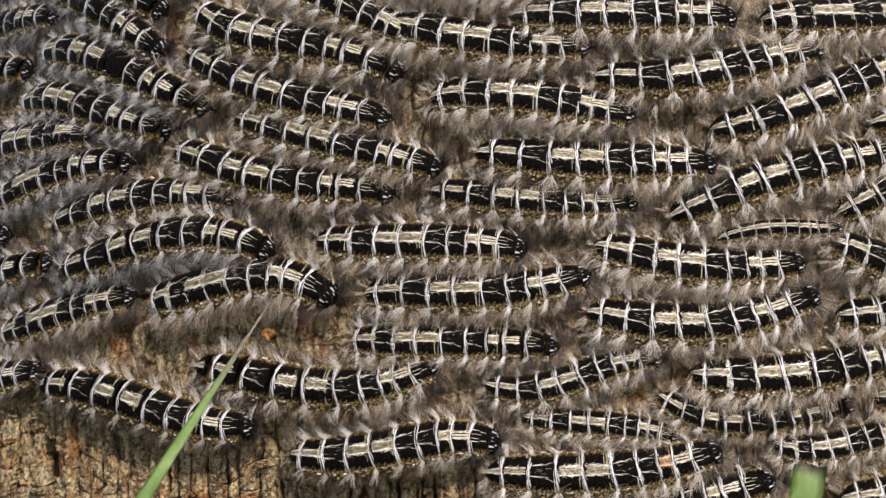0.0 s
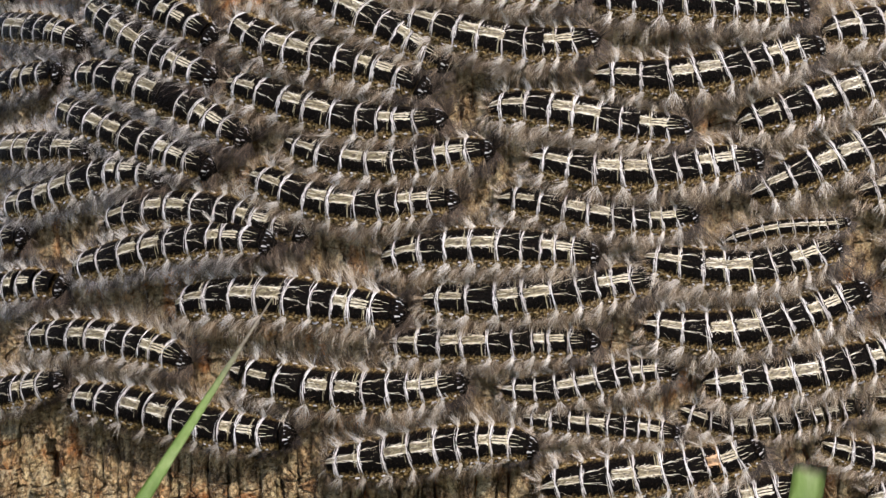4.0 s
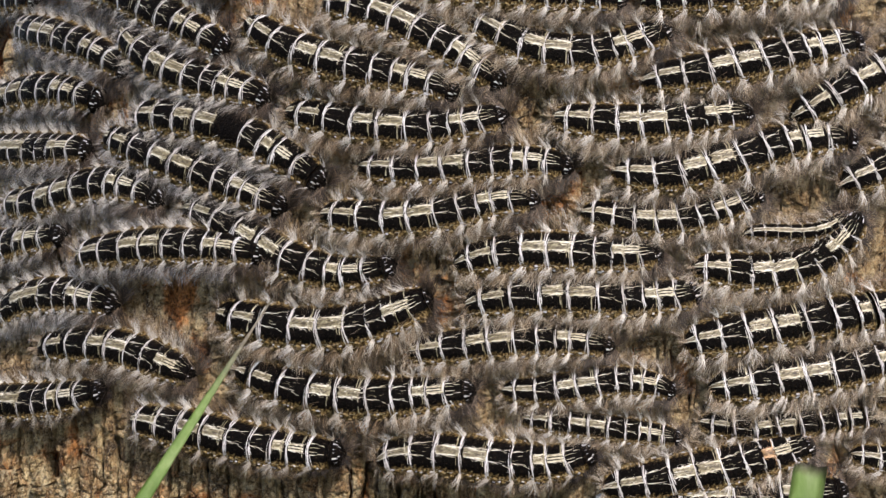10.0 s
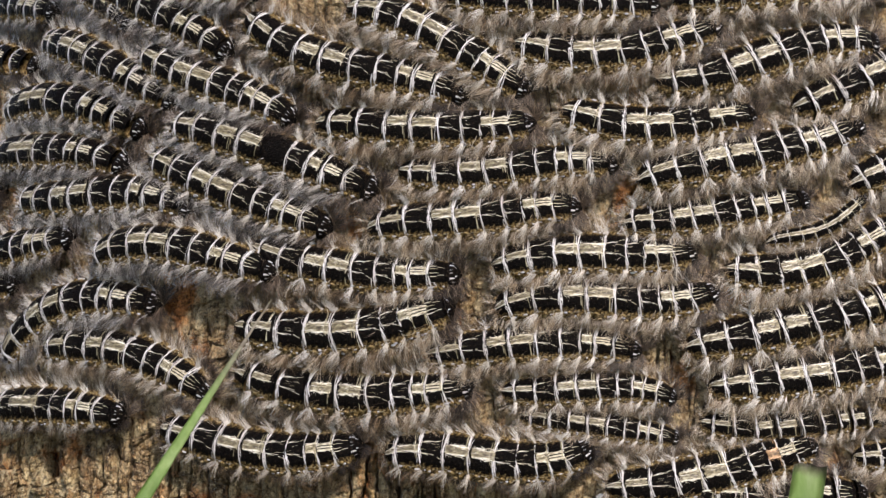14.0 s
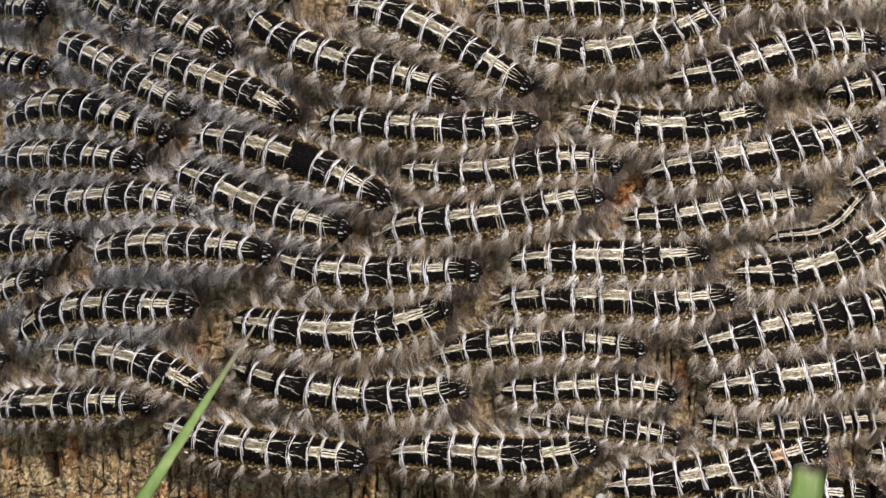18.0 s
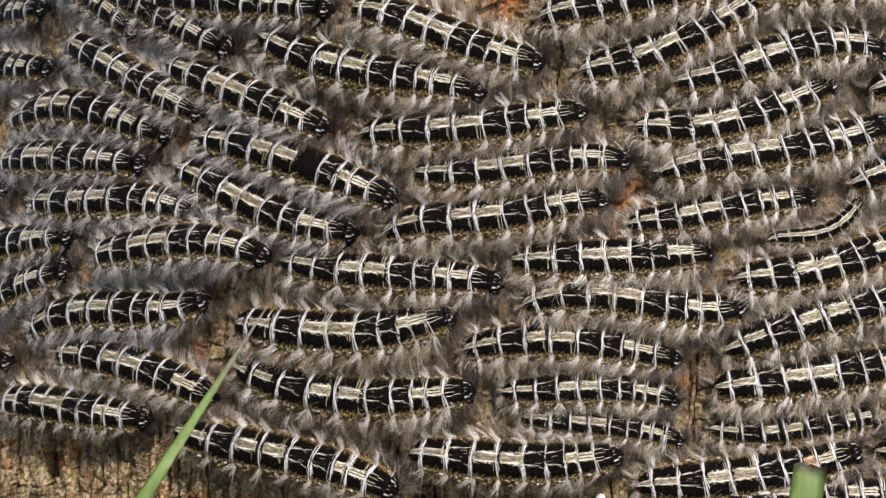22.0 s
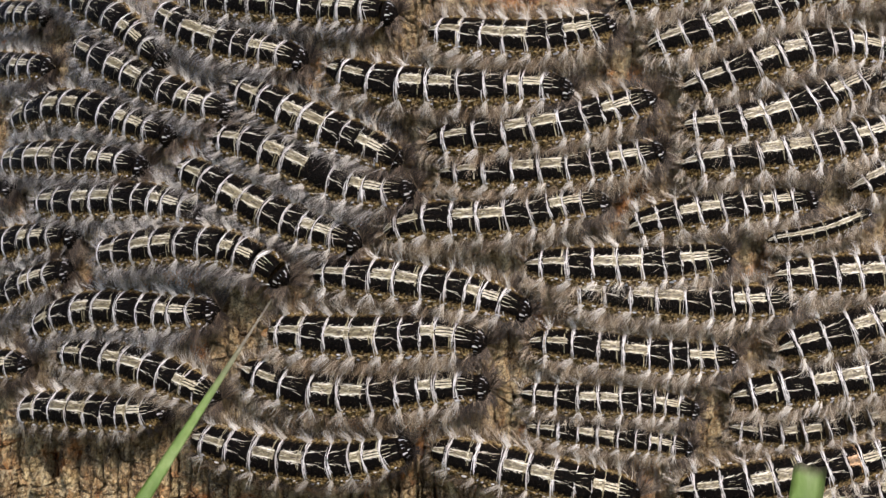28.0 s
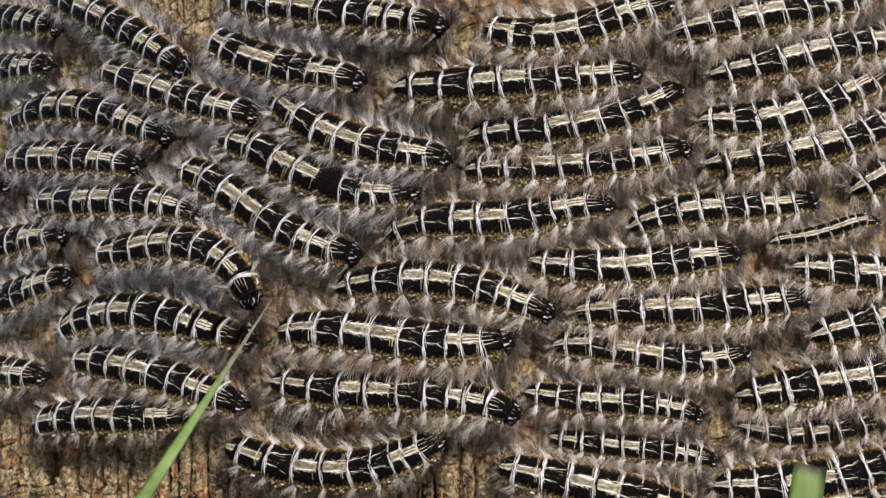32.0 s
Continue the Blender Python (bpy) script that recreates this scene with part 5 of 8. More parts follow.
    crawl([(0, -41.6, 18.2, -13, 6, -2, -10, 62.4, 0.19), (0.5, -40.2, 17.9, -13, 7, 2, -10, 61.6, 0.21), (1, -37.8, 17.1, -12, 9, 5, -10, 60.1, 0.18), (1.5, -34.6, 16, -10, 9, 5, -10, 59.1, 0.11), (2, -32, 14.9, -10, 12, 2, -12, 60.6, 0.02), (2.5, -29.7, 14.3, -11, 14, 0, -14, 60.9, 0.04), (3, -27.3, 13.1, -11, 15, -2, -15, 58.9, 0.03), (3.5, -24.1, 12.3, -9, 15, -5, -14, 57.2, -0.02), (5.5, -14.9, 9, -6, 18, -17, -13, 55.6, -0.12), (6, -12.8, 9, -3, 18, -22, -11, 55.6, -0.14), (6.5, -11.8, 8.8, -3, 20, -24, -12, 56.4, -0.15), (7, -11, 8.9, -2, 20, -23, -12, 57.9, -0.08), (7.5, -9.4, 9.1, -1, 16, -20, -11, 57, 0.01), (8.5, -6.7, 9.4, 3, 7, -16, -8, 54.3, -0.05), (9.5, -4.1, 9.3, 2, 5, -17, -12, 56.1, -0.09), (10.5, -1.6, 8.8, 3, 2, -11, -13, 56.2, 0.01), (11.5, 1.1, 9.2, 5, -3, -11, -11, 54.7, -0.09), (13, 5.3, 8.3, 3, -2, -10, -15, 58.2, -0.13), (13.5, 6.6, 8.2, 3, -2, -6, -16, 55.7, -0.09), (14.5, 9.1, 9, 7, -10, -1, -11, 53.1, -0.11), (16.5, 11.8, 8.8, 9, -3, -1, -13, 55.5, -0.12), (22, 12.8, 8.7, 8, -9, 2, -19, 57, -0.07), (25, 12.9, 8.6, 8, -8, 4, -21, 56.9, -0.09), (32, 13.5, 7.8, 8, -14, 7, -28, 58.7, -0.07)])
    crawl([(0, -105.4, 20, 13.3, -13.5, -7.2, 2.8, 46.9, 0.69), (1, -102.1, 18.6, 15.3, -14.6, -10.8, 2.7, 47.6, 0.68), (1.5, -101.2, 18.6, 14.3, -15.7, -13.7, 3.6, 48.7, 0.64), (2.5, -100.1, 18.8, 11.4, -12.9, -19.3, 1.5, 52.4, 0.52), (3.5, -97, 17.9, 5.4, -10.1, -26.9, -0.7, 56.2, 0.33), (6, -95.1, 17.5, 2.5, -5.5, -29, 0, 54.8, 0.06), (7.5, -95.7, 17.1, 2.4, 2.5, -29.5, 3.7, 54.2, 0.08), (8, -95.7, 17, 4.1, 6.1, -25, 6.9, 57.2, 0.25), (8.5, -96.3, 17, 0.7, -0.2, -32.5, 5.1, 54, 0.14), (9, -96.2, 16.8, -1.6, -4.6, -36, 4.3, 53.1, 0.1), (9.5, -96.1, 16.7, -2, -6.9, -37.4, 2.5, 53.5, 0.12), (10, -95.7, 16.5, -4.4, -11.3, -35.9, 3.7, 55.7, 0.17), (11, -95.5, 16.4, -6.1, -13.9, -30.9, 3.2, 56.1, 0.24), (11.5, -94.9, 16.2, -5, -15, -23.5, 4, 55.4, 0.3), (12, -93.7, 16.3, -3.9, -17.1, -18.2, 4.9, 56.7, 0.36), (12.5, -92.3, 15.4, -4.8, -15.2, -15.8, 3.8, 57, 0.36), (13.5, -90.5, 15.4, -4.6, -10.3, -20, 0.5, 58.6, 0.3), (14.5, -89.4, 15.1, -6.4, -8.4, -18.3, -0.8, 57.7, 0.28), (16.5, -87.1, 15, -5.1, -11.7, -12.8, 0.7, 56.4, 0.3), (17, -86.2, 14.7, -5.3, -10.8, -14.7, -0.1, 56.1, 0.24), (18, -84.7, 14, -5.9, -9.4, -18.3, -1.3, 55.8, 0.13), (19, -84, 13.8, -6.9, -9.1, -19.3, -1.2, 57, 0.11), (20, -84.1, 13.8, -6.9, -8.8, -18.2, -1.1, 57.9, 0.14), (22, -84.4, 13.7, -6.8, -9.6, -15.5, -0.9, 57.6, 0.15), (23.5, -84.2, 13.7, -6.8, -9.3, -15.3, -0.9, 57.3, 0.16), (28, -83.4, 13.7, -6.8, -9.8, -14.3, -0.9, 56.8, 0.11), (32, -83.2, 13.6, -6.8, -9.8, -12.9, -0.9, 56.4, 0.08)], size=1.06, label="large stout black caterpillar with white rings and cream marks")
    crawl([(0, -143.2, 3.8, 3.1, -1.4, -0.4, 0.1, 54.7, 0.2), (3, -139.4, 3.4, 3.1, -1.4, -0.4, 0.1, 54.7, 0.22), (6.5, -135, 3, 4.1, -2.4, -0.4, 0.1, 56.9, 0.38), (7, -135.5, 3.5, 4.1, -2.4, -0.4, 0.1, 57.5, 0.42), (7.5, -133.6, 2.8, 4.1, -2.4, -0.4, 0.1, 58.3, 0.47), (8, -127.9, 2.3, 3.1, -2.4, -0.4, 0.1, 59.4, 0.53), (8.5, -128.8, 2.5, 4.1, -2.4, -0.4, 0.1, 56.7, 0.39), (9, -125.7, 3.1, 4.1, -2.4, -0.4, 0.1, 54.3, 0.26), (9.5, -123.7, 1.6, 9.1, -1.4, -0.4, 0.1, 52.7, 0.17), (11, -121.9, 1.1, 10.1, -1.4, -0.4, 0.1, 51.9, 0.11), (12.5, -119.9, 1, 10.2, -1, 0.5, 0.1, 51.2, 0.04), (14.5, -118.9, 0.5, 9.9, -0.5, 0.7, 0.1, 51.2, 0.05), (16.5, -118.3, 1.3, 7.7, -1, 1.9, -0.8, 50.8, 0.06), (17, -118.5, 2.2, 5.4, -1.9, 1.7, -0.3, 51.1, 0.08), (17.5, -118.8, 2.9, 3.5, -2.8, 1.3, 0.2, 51.2, 0.1), (18.5, -119.5, 3.1, 3.7, -3.5, 0.6, -0.8, 51.6, 0.17), (19.5, -120.8, 2.4, 5, -4.3, -1.1, -0.8, 53.6, 0.32), (20, -120.9, 2.7, 3.1, -5.2, -2, -1.7, 56.5, 0.48), (20.5, -121, 2.1, 6.2, -4.1, -0.9, -1.7, 53.4, 0.33), (21.5, -120.1, 2.1, 7.4, -2.9, 0.4, -0.7, 51.1, 0.2), (22, -120.3, 1.9, 7.8, -3.2, 0.1, -0.7, 50.9, 0.22), (27.5, -121.5, 1.5, 10.9, -7.5, -3.3, -0.5, 50, 0.38), (28, -122.4, 1.2, 10.8, -8.5, -4.7, -1, 51.6, 0.49), (28.5, -123.3, 0.9, 10.8, -9.5, -6.2, -1.5, 53.2, 0.6), (29, -127.1, 0.7, 9.8, -12.5, -8.2, -2.5, 58.2, 0.86), (29.5, -123, 1, 9.8, -10.5, -6.2, -1.5, 53, 0.6), (30, -121.7, 1.1, 10.8, -8.5, -4.2, -1.5, 50.5, 0.45), (32, -120.5, 1.6, 11.8, -6.5, -1.2, -0.5, 48, 0.26)], size=1.06, label="large stout black caterpillar with white rings and cream marks")
    crawl([(0, -70.2, 3.8, 3, -23, -18, 4, 66.3, 0.05), (1, -67.8, 3.4, 2, -24, -19, 4, 67.3, 0.06), (2, -67.1, 3, 3, -18, -13, 3, 67.5, 0.11), (3, -68.5, 2.3, 6, -11, -10, 1, 61, 0.06), (5.5, -67.9, 1.7, 5, -11, -10, 1, 60.3, 0.09), (7.5, -68.5, 1.9, 3, -9, -8, 0, 56.7, 0), (10.5, -68.6, 2.1, 1, -13, 3, 1, 56.8, 0.11), (12, -67, 2.7, 2, -22, 17, 2, 55.3, 0.27), (14.5, -66.6, 2.3, -1, -25, 13, 2, 54.3, 0.3), (17, -66, 2.2, 1, -16, 8, 3, 54.9, 0.35), (18.5, -67.4, 2.4, 2, -10, 3, 3, 51.5, 0.32), (19, -66.5, 2.2, 2, -9, 2, 3, 54.8, 0.37), (20, -66.9, 2.4, 2, -12, -2, 2, 51, 0.27), (22, -66.7, 2.7, -1, -19, -12, -1, 51.6, 0.26), (23, -65.4, 2.6, -6, -26, -19, -3, 56.4, 0.33), (24, -66.7, 2.7, -4, -24, -18, -2, 52.5, 0.32), (25, -65.3, 2.5, -6, -26, -18, -1, 56.7, 0.35), (25.5, -66.7, 2.8, -4, -25, -19, -1, 54.1, 0.35), (27.5, -66.7, 2.5, -5, -26, -20, -2, 54.8, 0.38), (28, -65.5, 2.3, -7, -26, -21, -3, 57.8, 0.4), (28.5, -66.6, 2.5, -7, -27, -23, -2, 54.3, 0.37), (31, -66.8, 2.8, -14, -39, -36, 2, 54.1, 0.41), (31.5, -67, 3, -14, -40, -37, 2, 52.5, 0.34), (32, -66.3, 2.6, -17, -44, -37, 3, 54.1, 0.34)], size=1.03, lift=2.2, label="arched black caterpillar climbing over another caterpillar")
    crawl([(0, -78.1, 13.9, 8, -16, 0, 2, 58.9, 0.16), (3, -67.3, 12, 1, -18, 3, 1, 59.5, 0.25), (5.5, -58.3, 10.5, -5, -31, 8, 4, 63.8, 0.43), (6, -59.9, 10.9, -7, -34, 9, 5, 64.9, 0.47), (6.5, -57.7, 8.7, -8, -28, 18, 3, 64.7, 0.38), (8, -49.4, 6.4, -8, -14, 52, -4, 66.2, 0.17), (8.5, -44, 2.7, -10, -4, 46, -2, 60.1, -0.03), (9, -41.8, 1.8, -11, 6, 38, -1, 62.7, -0.08), (10, -39.3, 0.2, -12, 19, 31, -5, 62.3, 0.09), (11, -33.5, -1.2, -14, 24, 25, -5, 58, 0.07), (12, -30.3, -2, -10, 21, 11, -3, 59.9, 0.15), (13, -26.4, -2.5, -12, 21, 1, -3, 57.6, 0.09), (14, -22.1, -3.8, -8, 14, -1, 1, 55.2, 0.08), (14.5, -20.8, -4, -7, 13, -2, 1, 55.6, 0.11), (18, -18.9, -4.8, -5, 12, -8, -3, 54.7, 0.25), (19, -17.8, -4.9, -9, 13, -9, -4, 53.8, 0.26), (20.5, -14.1, -4.6, -8, 1, -10, 1, 55.8, 0.17), (23.5, -13.2, -4.6, -6, 3, -4, -3, 57.3, 0.08), (25.5, -12.5, -4.5, -9, -2, -5, -3, 58.9, 0.11), (27.5, -8.8, -5.4, -9, -9, -4, -2, 58.2, 0.14), (28, -6.2, -6.7, -10, -11, -4, -1, 56, 0.13), (29, -3.4, -6.7, -9, -13, -3, 1, 59.6, 0.06), (30, -1.7, -6.1, -7, -14, -2, 1, 59, -0.01), (32, 1.6, -6.4, -7, -21, 2, 5, 56.4, -0.08)], lift=-0.2, label="black ringed caterpillar squeezing out from under another")
    crawl([(0, -5, 2.7, -3, -3, -6, 0, 53.1, -0.04), (0.5, -1.9, 2.6, -3, -4, -5, 0, 55.2, -0.1), (1, 0, 2.4, -3, -4, -3, 0, 55, -0.1), (2, 4.4, 2.1, 1, -9, 2, 2, 54.5, -0.08), (3, 8.2, 2, 0, -10, 2, 2, 56.8, -0.14), (3.5, 9.7, 1.9, 1, -10, 2, 2, 56, -0.08), (6, 18.3, 1, 2, -10, 10, 3, 51.8, -0.14), (7, 21.2, 1.2, 2, -11, 10, 3, 53.7, -0.21), (7.5, 22.8, 0.9, 2, -9, 10, 2, 53.6, -0.19), (8.5, 25.2, 1, 3, -9, 12, 3, 51.5, -0.15), (9.5, 27.5, 1, 5, -6, 14, 2, 51.3, -0.2), (10.5, 28.9, 0.1, 4, -4, 16, 2, 52.1, -0.19), (11.5, 30.1, 0.5, 4, -5, 17, 2, 51.6, -0.1), (12.5, 32.1, 0.3, 4, -6, 20, 3, 50, -0.14), (13, 33.6, 0.2, 4, -7, 19, 3, 50.7, -0.17), (14.5, 36.1, 0.1, 5, -3, 8, 1, 50.6, -0.07), (17, 39, -0.8, 3, -2, 10, 1, 49.2, -0.13), (18.5, 40, -1.3, 3, 5, 3, -1, 49.2, -0.2), (22, 41.5, -0.8, 2, 2, -2, 0, 49.8, -0.31), (24, 41.5, -2, 2, 8, -5, -3, 50.1, -0.3), (25.5, 41.6, -1.6, 2, 4, -4, -1, 50.5, -0.24), (27.5, 43.1, -2.7, 3, 6, 2, -2, 50, -0.17), (29, 45.5, -2.1, 2, 5, -4, -1, 52.4, -0.21), (32, 46, -2.5, 1, 7, -12, -3, 53, -0.24)])
    crawl([(0, 7.8, -8.7, 6, 9, 8, -1, 57.1, 0.02), (1, 12.7, -8.9, 6, 11, 3, -3, 58.4, 0), (1.5, 14.8, -9, 7, 6, 5, 0, 57, -0.04), (3, 20.1, -9.4, 5, 10, -7, -3, 59.3, -0.03), (5.5, 27.2, -9.4, 4, 1, -4, 0, 59.1, -0.19), (7, 28.5, -9.7, 6, 3, 6, -1, 59.6, -0.02), (8.5, 31.1, -9.6, 6, -2, 18, 2, 56.1, -0.06), (10.5, 34.1, -9.7, 5, 1, 14, 1, 60.7, -0.11), (11, 34.5, -9.8, 6, 1, 16, 1, 60.6, -0.02), (12, 35.6, -10, 6, 2, 18, 1, 58.5, 0.02), (13.5, 36.9, -9.9, 7.3, -1.4, 24.4, 1.9, 56.2, 0), (16.5, 40.6, -10.6, 4.9, 3.7, 11.2, -1.2, 58.3, -0.11), (18, 40.8, -10.5, 3.2, 2.2, 12.5, -1.3, 59.5, -0.08), (20, 41.7, -10.4, 2.2, -1.7, 13.7, -0.4, 58, 0.07), (21, 42.7, -9.9, 4, -3.2, 23.6, 0.6, 56.2, 0.05), (22, 43.6, -10.3, 1.8, -5.8, 25.5, 2.6, 56.2, 0), (23.5, 45.5, -10.1, -0.5, -0.1, 10.8, -0.5, 58.6, 0.01), (24, 45.5, -10.9, -1.6, 2.2, 10.3, -1.5, 59.6, 0.06), (25.5, 47.5, -10.8, -3.9, 1.9, 11.6, -0.5, 59.3, 0.19), (27.5, 52.4, -10.1, -3.3, 4.8, 6.3, -1.5, 57.8, 0.15), (28.5, 53.5, -11.1, -0.5, 6.3, 5.2, -1.5, 58.1, 0.16), (30, 54.2, -12.6, 4.2, 7, 6.5, -1.5, 58.2, 0.12), (30.5, 54.4, -13.5, 5, 6, 5.6, -1.8, 58.3, 0.1), (32, 56.1, -12.3, 3.6, 2.2, 3, -2.9, 60.1, 0.12)])
    crawl([(0, 21.6, 12.4, -3, 5, 3, 0, 51.9, -0.1), (0.5, 23.7, 11.7, -4, 5, 4, 0, 51.9, -0.1), (1, 25.6, 11, -2, 6, 4, 0, 51.2, -0.09), (2, 30.4, 10.8, -3, 7, 5, 0, 51.4, -0.11), (2.5, 32.3, 10.4, -1, 7, 6, 0, 50.3, -0.11), (3, 34.5, 10.5, -2, 8, 8, 0, 50.8, -0.13), (3.5, 35.8, 9.7, -3, 10, 10, -1, 50.9, -0.15), (5.5, 41.6, 7.8, -1, 16, 19, -2, 47.2, -0.18), (6, 42.5, 7.9, -1, 14, 19, -1, 46.8, -0.17), (6.5, 43.3, 7.8, 2, 19, 15, -3, 47.5, -0.15), (7, 44.6, 7.7, 2, 23, 14, -5, 47.9, -0.1), (7.5, 45.7, 7.7, 3, 23, 14, -5, 47.4, -0.06), (8, 47.1, 7.8, 4, 18, 14, -3, 46.3, -0.07), (9, 49.8, 8, 5, 17, 5, -4, 47.1, -0.07), (10, 52.2, 8, 6, 21, 3, -6, 46.6, 0.09), (11, 54.4, 8.8, 6, 9, 0, -2, 47.1, 0.14), (12, 57.8, 8, 5, 16, -8, -6, 50.1, 0.19), (12.5, 58.7, 8.3, 5, 15, -8, -5, 49.6, 0.23), (13.5, 60.1, 9.4, 7, 5, -1, -1, 47.1, 0.24), (14, 60.5, 9.2, 7, 3, -3, 0, 47, 0.26), (16.5, 61.8, 9.7, 6, 2, -10, -1, 47.9, 0.2), (18, 62, 9.9, 6, 2, -12, -1, 47.6, 0.16), (23, 62, 10.1, 8, -3, -6, 0, 47.9, 0.24), (32, 62.3, 10.6, 10, -8, 12, 2, 48.3, 0.21)], size=0.86)
    crawl([(0, 77, 6.1, 6, -7, 10, 6, 32.1, 0.03), (1, 77, 6.1, 6, -8, 12, 8, 32.3, 0.03), (6, 80.6, 5.9, 13, 8, 12, 8, 32.6, 0.02), (10, 81.5, 4.8, 14, 23, 24, -6, 27.8, 0), (11.5, 84.2, 5.3, 18, 18, 10, -12, 28.6, 0), (13, 86.9, 5.8, 23, 18, 1, -30, 29.1, -0.01), (14.5, 87.3, 5.8, 24, 16, 0, -17, 29.5, -0.02), (16.5, 87.8, 5.7, 25, 18, -2, -18, 29.9, -0.02), (18, 88.2, 5.6, 26, 22, -4, -32, 30.2, -0.03), (20, 87.8, 5.3, 26, 22, 3, -13, 29.7, -0.02), (22, 87.4, 4.9, 26, 31, 12, -20, 28.9, -0.01), (23.5, 87.2, 5.5, 17, 9, -6, -13, 28.7, -0.01), (25, 87, 6.1, 8, -12, -27, -19, 28.1, 0), (28, 86.8, 5.3, 15, 8, -2, -9, 27.8, 0.02), (32, 87.8, 5.1, 8, -9, -19, -20, 29.1, 0.01)], size=0.62, young=True, lift=1.6, label="very thin young caterpillar with a yellow back line")
    crawl([(0, 57.8, -2.4, -5, 13, 1, -1, 53.1, 0.07), (0.5, 59.7, -2.6, -4, 11, 2, 0, 52.5, 0.07), (1.5, 64.9, -2.7, 2, 19, -2, -3, 52.9, 0), (2, 66.4, -3.1, 2, 22, -4, -4, 52.4, 0), (3, 67.3, -3.5, 1, 25, -3, -4, 51.4, 0.02), (5.5, 71.1, -3.2, 9, 19, 7, -1, 51.4, 0.09), (6, 71.9, -3.4, 8.7, 20, 8, -1.3, 51.5, 0.09), (7, 73.8, -3.7, 8.1, 22.6, 9.3, -2, 51.2, 0.1), (8.5, 77.1, -3.1, 11.2, 21.6, 17.2, -1, 48.4, -0.02), (9, 77.3, -3.5, 15.3, 28.9, 17.9, -4, 47.2, -0.03), (10, 79, -3.5, 19.4, 39.6, 13.1, -8, 48.3, 0.01), (10.5, 80.4, -3.9, 20.4, 41.9, 12.8, -9, 48.5, 0.03), (11, 81.5, -3.8, 17.5, 34.2, 9.4, -6, 48.2, 0.02), (11.5, 83.5, -2.8, 15.5, 27.5, 2.1, -4, 48.8, -0.02), (12, 84.1, -2.7, 14.6, 27.2, -2.3, -4.7, 48.8, 0.02), (13, 85, -2.5, 12.5, 25.4, -9.8, -6, 49.5, 0.1), (14, 85.4, -2.4, 12.4, 22.9, -10.2, -5, 49.4, 0.16), (17, 87.6, -1.3, 16.2, 19.4, -6.6, -3, 48.3, 0.05), (19, 88.7, -2.5, 15.1, 22.5, -7.5, -5, 48, -0.05), (20, 88.1, -2.3, 15, 18.7, -6.3, -3, 47.5, -0), (20.5, 87.9, -2.2, 15, 17, -6, -2, 47.1, 0.02), (23.5, 91.3, -3.3, 9, 8, -2, -1, 51.9, -0.01), (24.5, 92.8, -3.6, 8, 6, -1, 0, 52.1, 0), (25.5, 95.7, -4.2, 7, 5, -1, 0, 52.3, 0), (28.5, 100, -4.5, 2, 3, 0, 0, 52.6, 0), (31, 102, -5.6, -1, 2, 0, 0, 52.9, -0.01), (32, 104, -5.2, -4, 3, 0, 0, 53, -0.01)])
    crawl([(0, 58.2, -15.8, 4, 21, 2, -3, 59.4, 0.15), (1, 60.3, -16.6, 1, 19, 1, -2, 57.6, 0.16), (1.5, 62.6, -16.9, 5, 18, 0, -2, 57.5, 0.16), (2, 64.5, -15.6, 8, 17, -1, -2, 57.9, 0.15), (2.5, 67.3, -16, 6, 17, -2, -2, 58.6, 0.14), (3.5, 69.6, -16.6, 6, 19, -4, -3, 59, 0.17), (5.5, 74.3, -17.6, 10, 24, -9, -5, 61.9, 0.21), (6.5, 74.6, -17.4, 9, 20, -7, -4, 63.8, 0.28), (7.5, 75.7, -17.4, 8, 16, -6, -3, 64.4, 0.41), (9, 78, -16.1, 10, -2, 3, 4, 63.6, 0.39), (11, 81.7, -15.8, 11, 4, 1, 0, 67.4, 0.31), (13, 82.1, -15.9, 14, 6, 5, -1, 66, 0.24), (17, 82.3, -15.7, 12, 2, 0, -1, 67.8, 0.33), (19, 84.9, -15, 11, -8, 4, 3, 64.1, 0.22), (20.5, 87.9, -14.5, 12, -4, 2, 1, 65.6, 0.11), (21, 87.8, -14.6, 12, -3, 1, 0, 63.6, 0.11), (22, 91.6, -13, 16, -4, 1, 1, 62.1, -0.01), (23, 96.9, -13.1, 14, -2, 0, 0, 63.1, -0.19), (25, 103.6, -12.8, 17, -2, 0, 0, 60.3, -0.21), (25.5, 105.4, -13.7, 15, -1, 0, 0, 60.5, -0.23), (29.5, 103.1, -14.5, 15, -1, 0, 0, 55.6, -0.1), (30, 104.7, -14.2, 15, 0, 0, 0, 55.2, -0.09), (30.5, 106.1, -12.5, 14, 0, 0, 0, 55, -0.08), (32, 109.3, -12.2, 15, 0, 0, 0, 54.6, -0.07)], size=1.04)
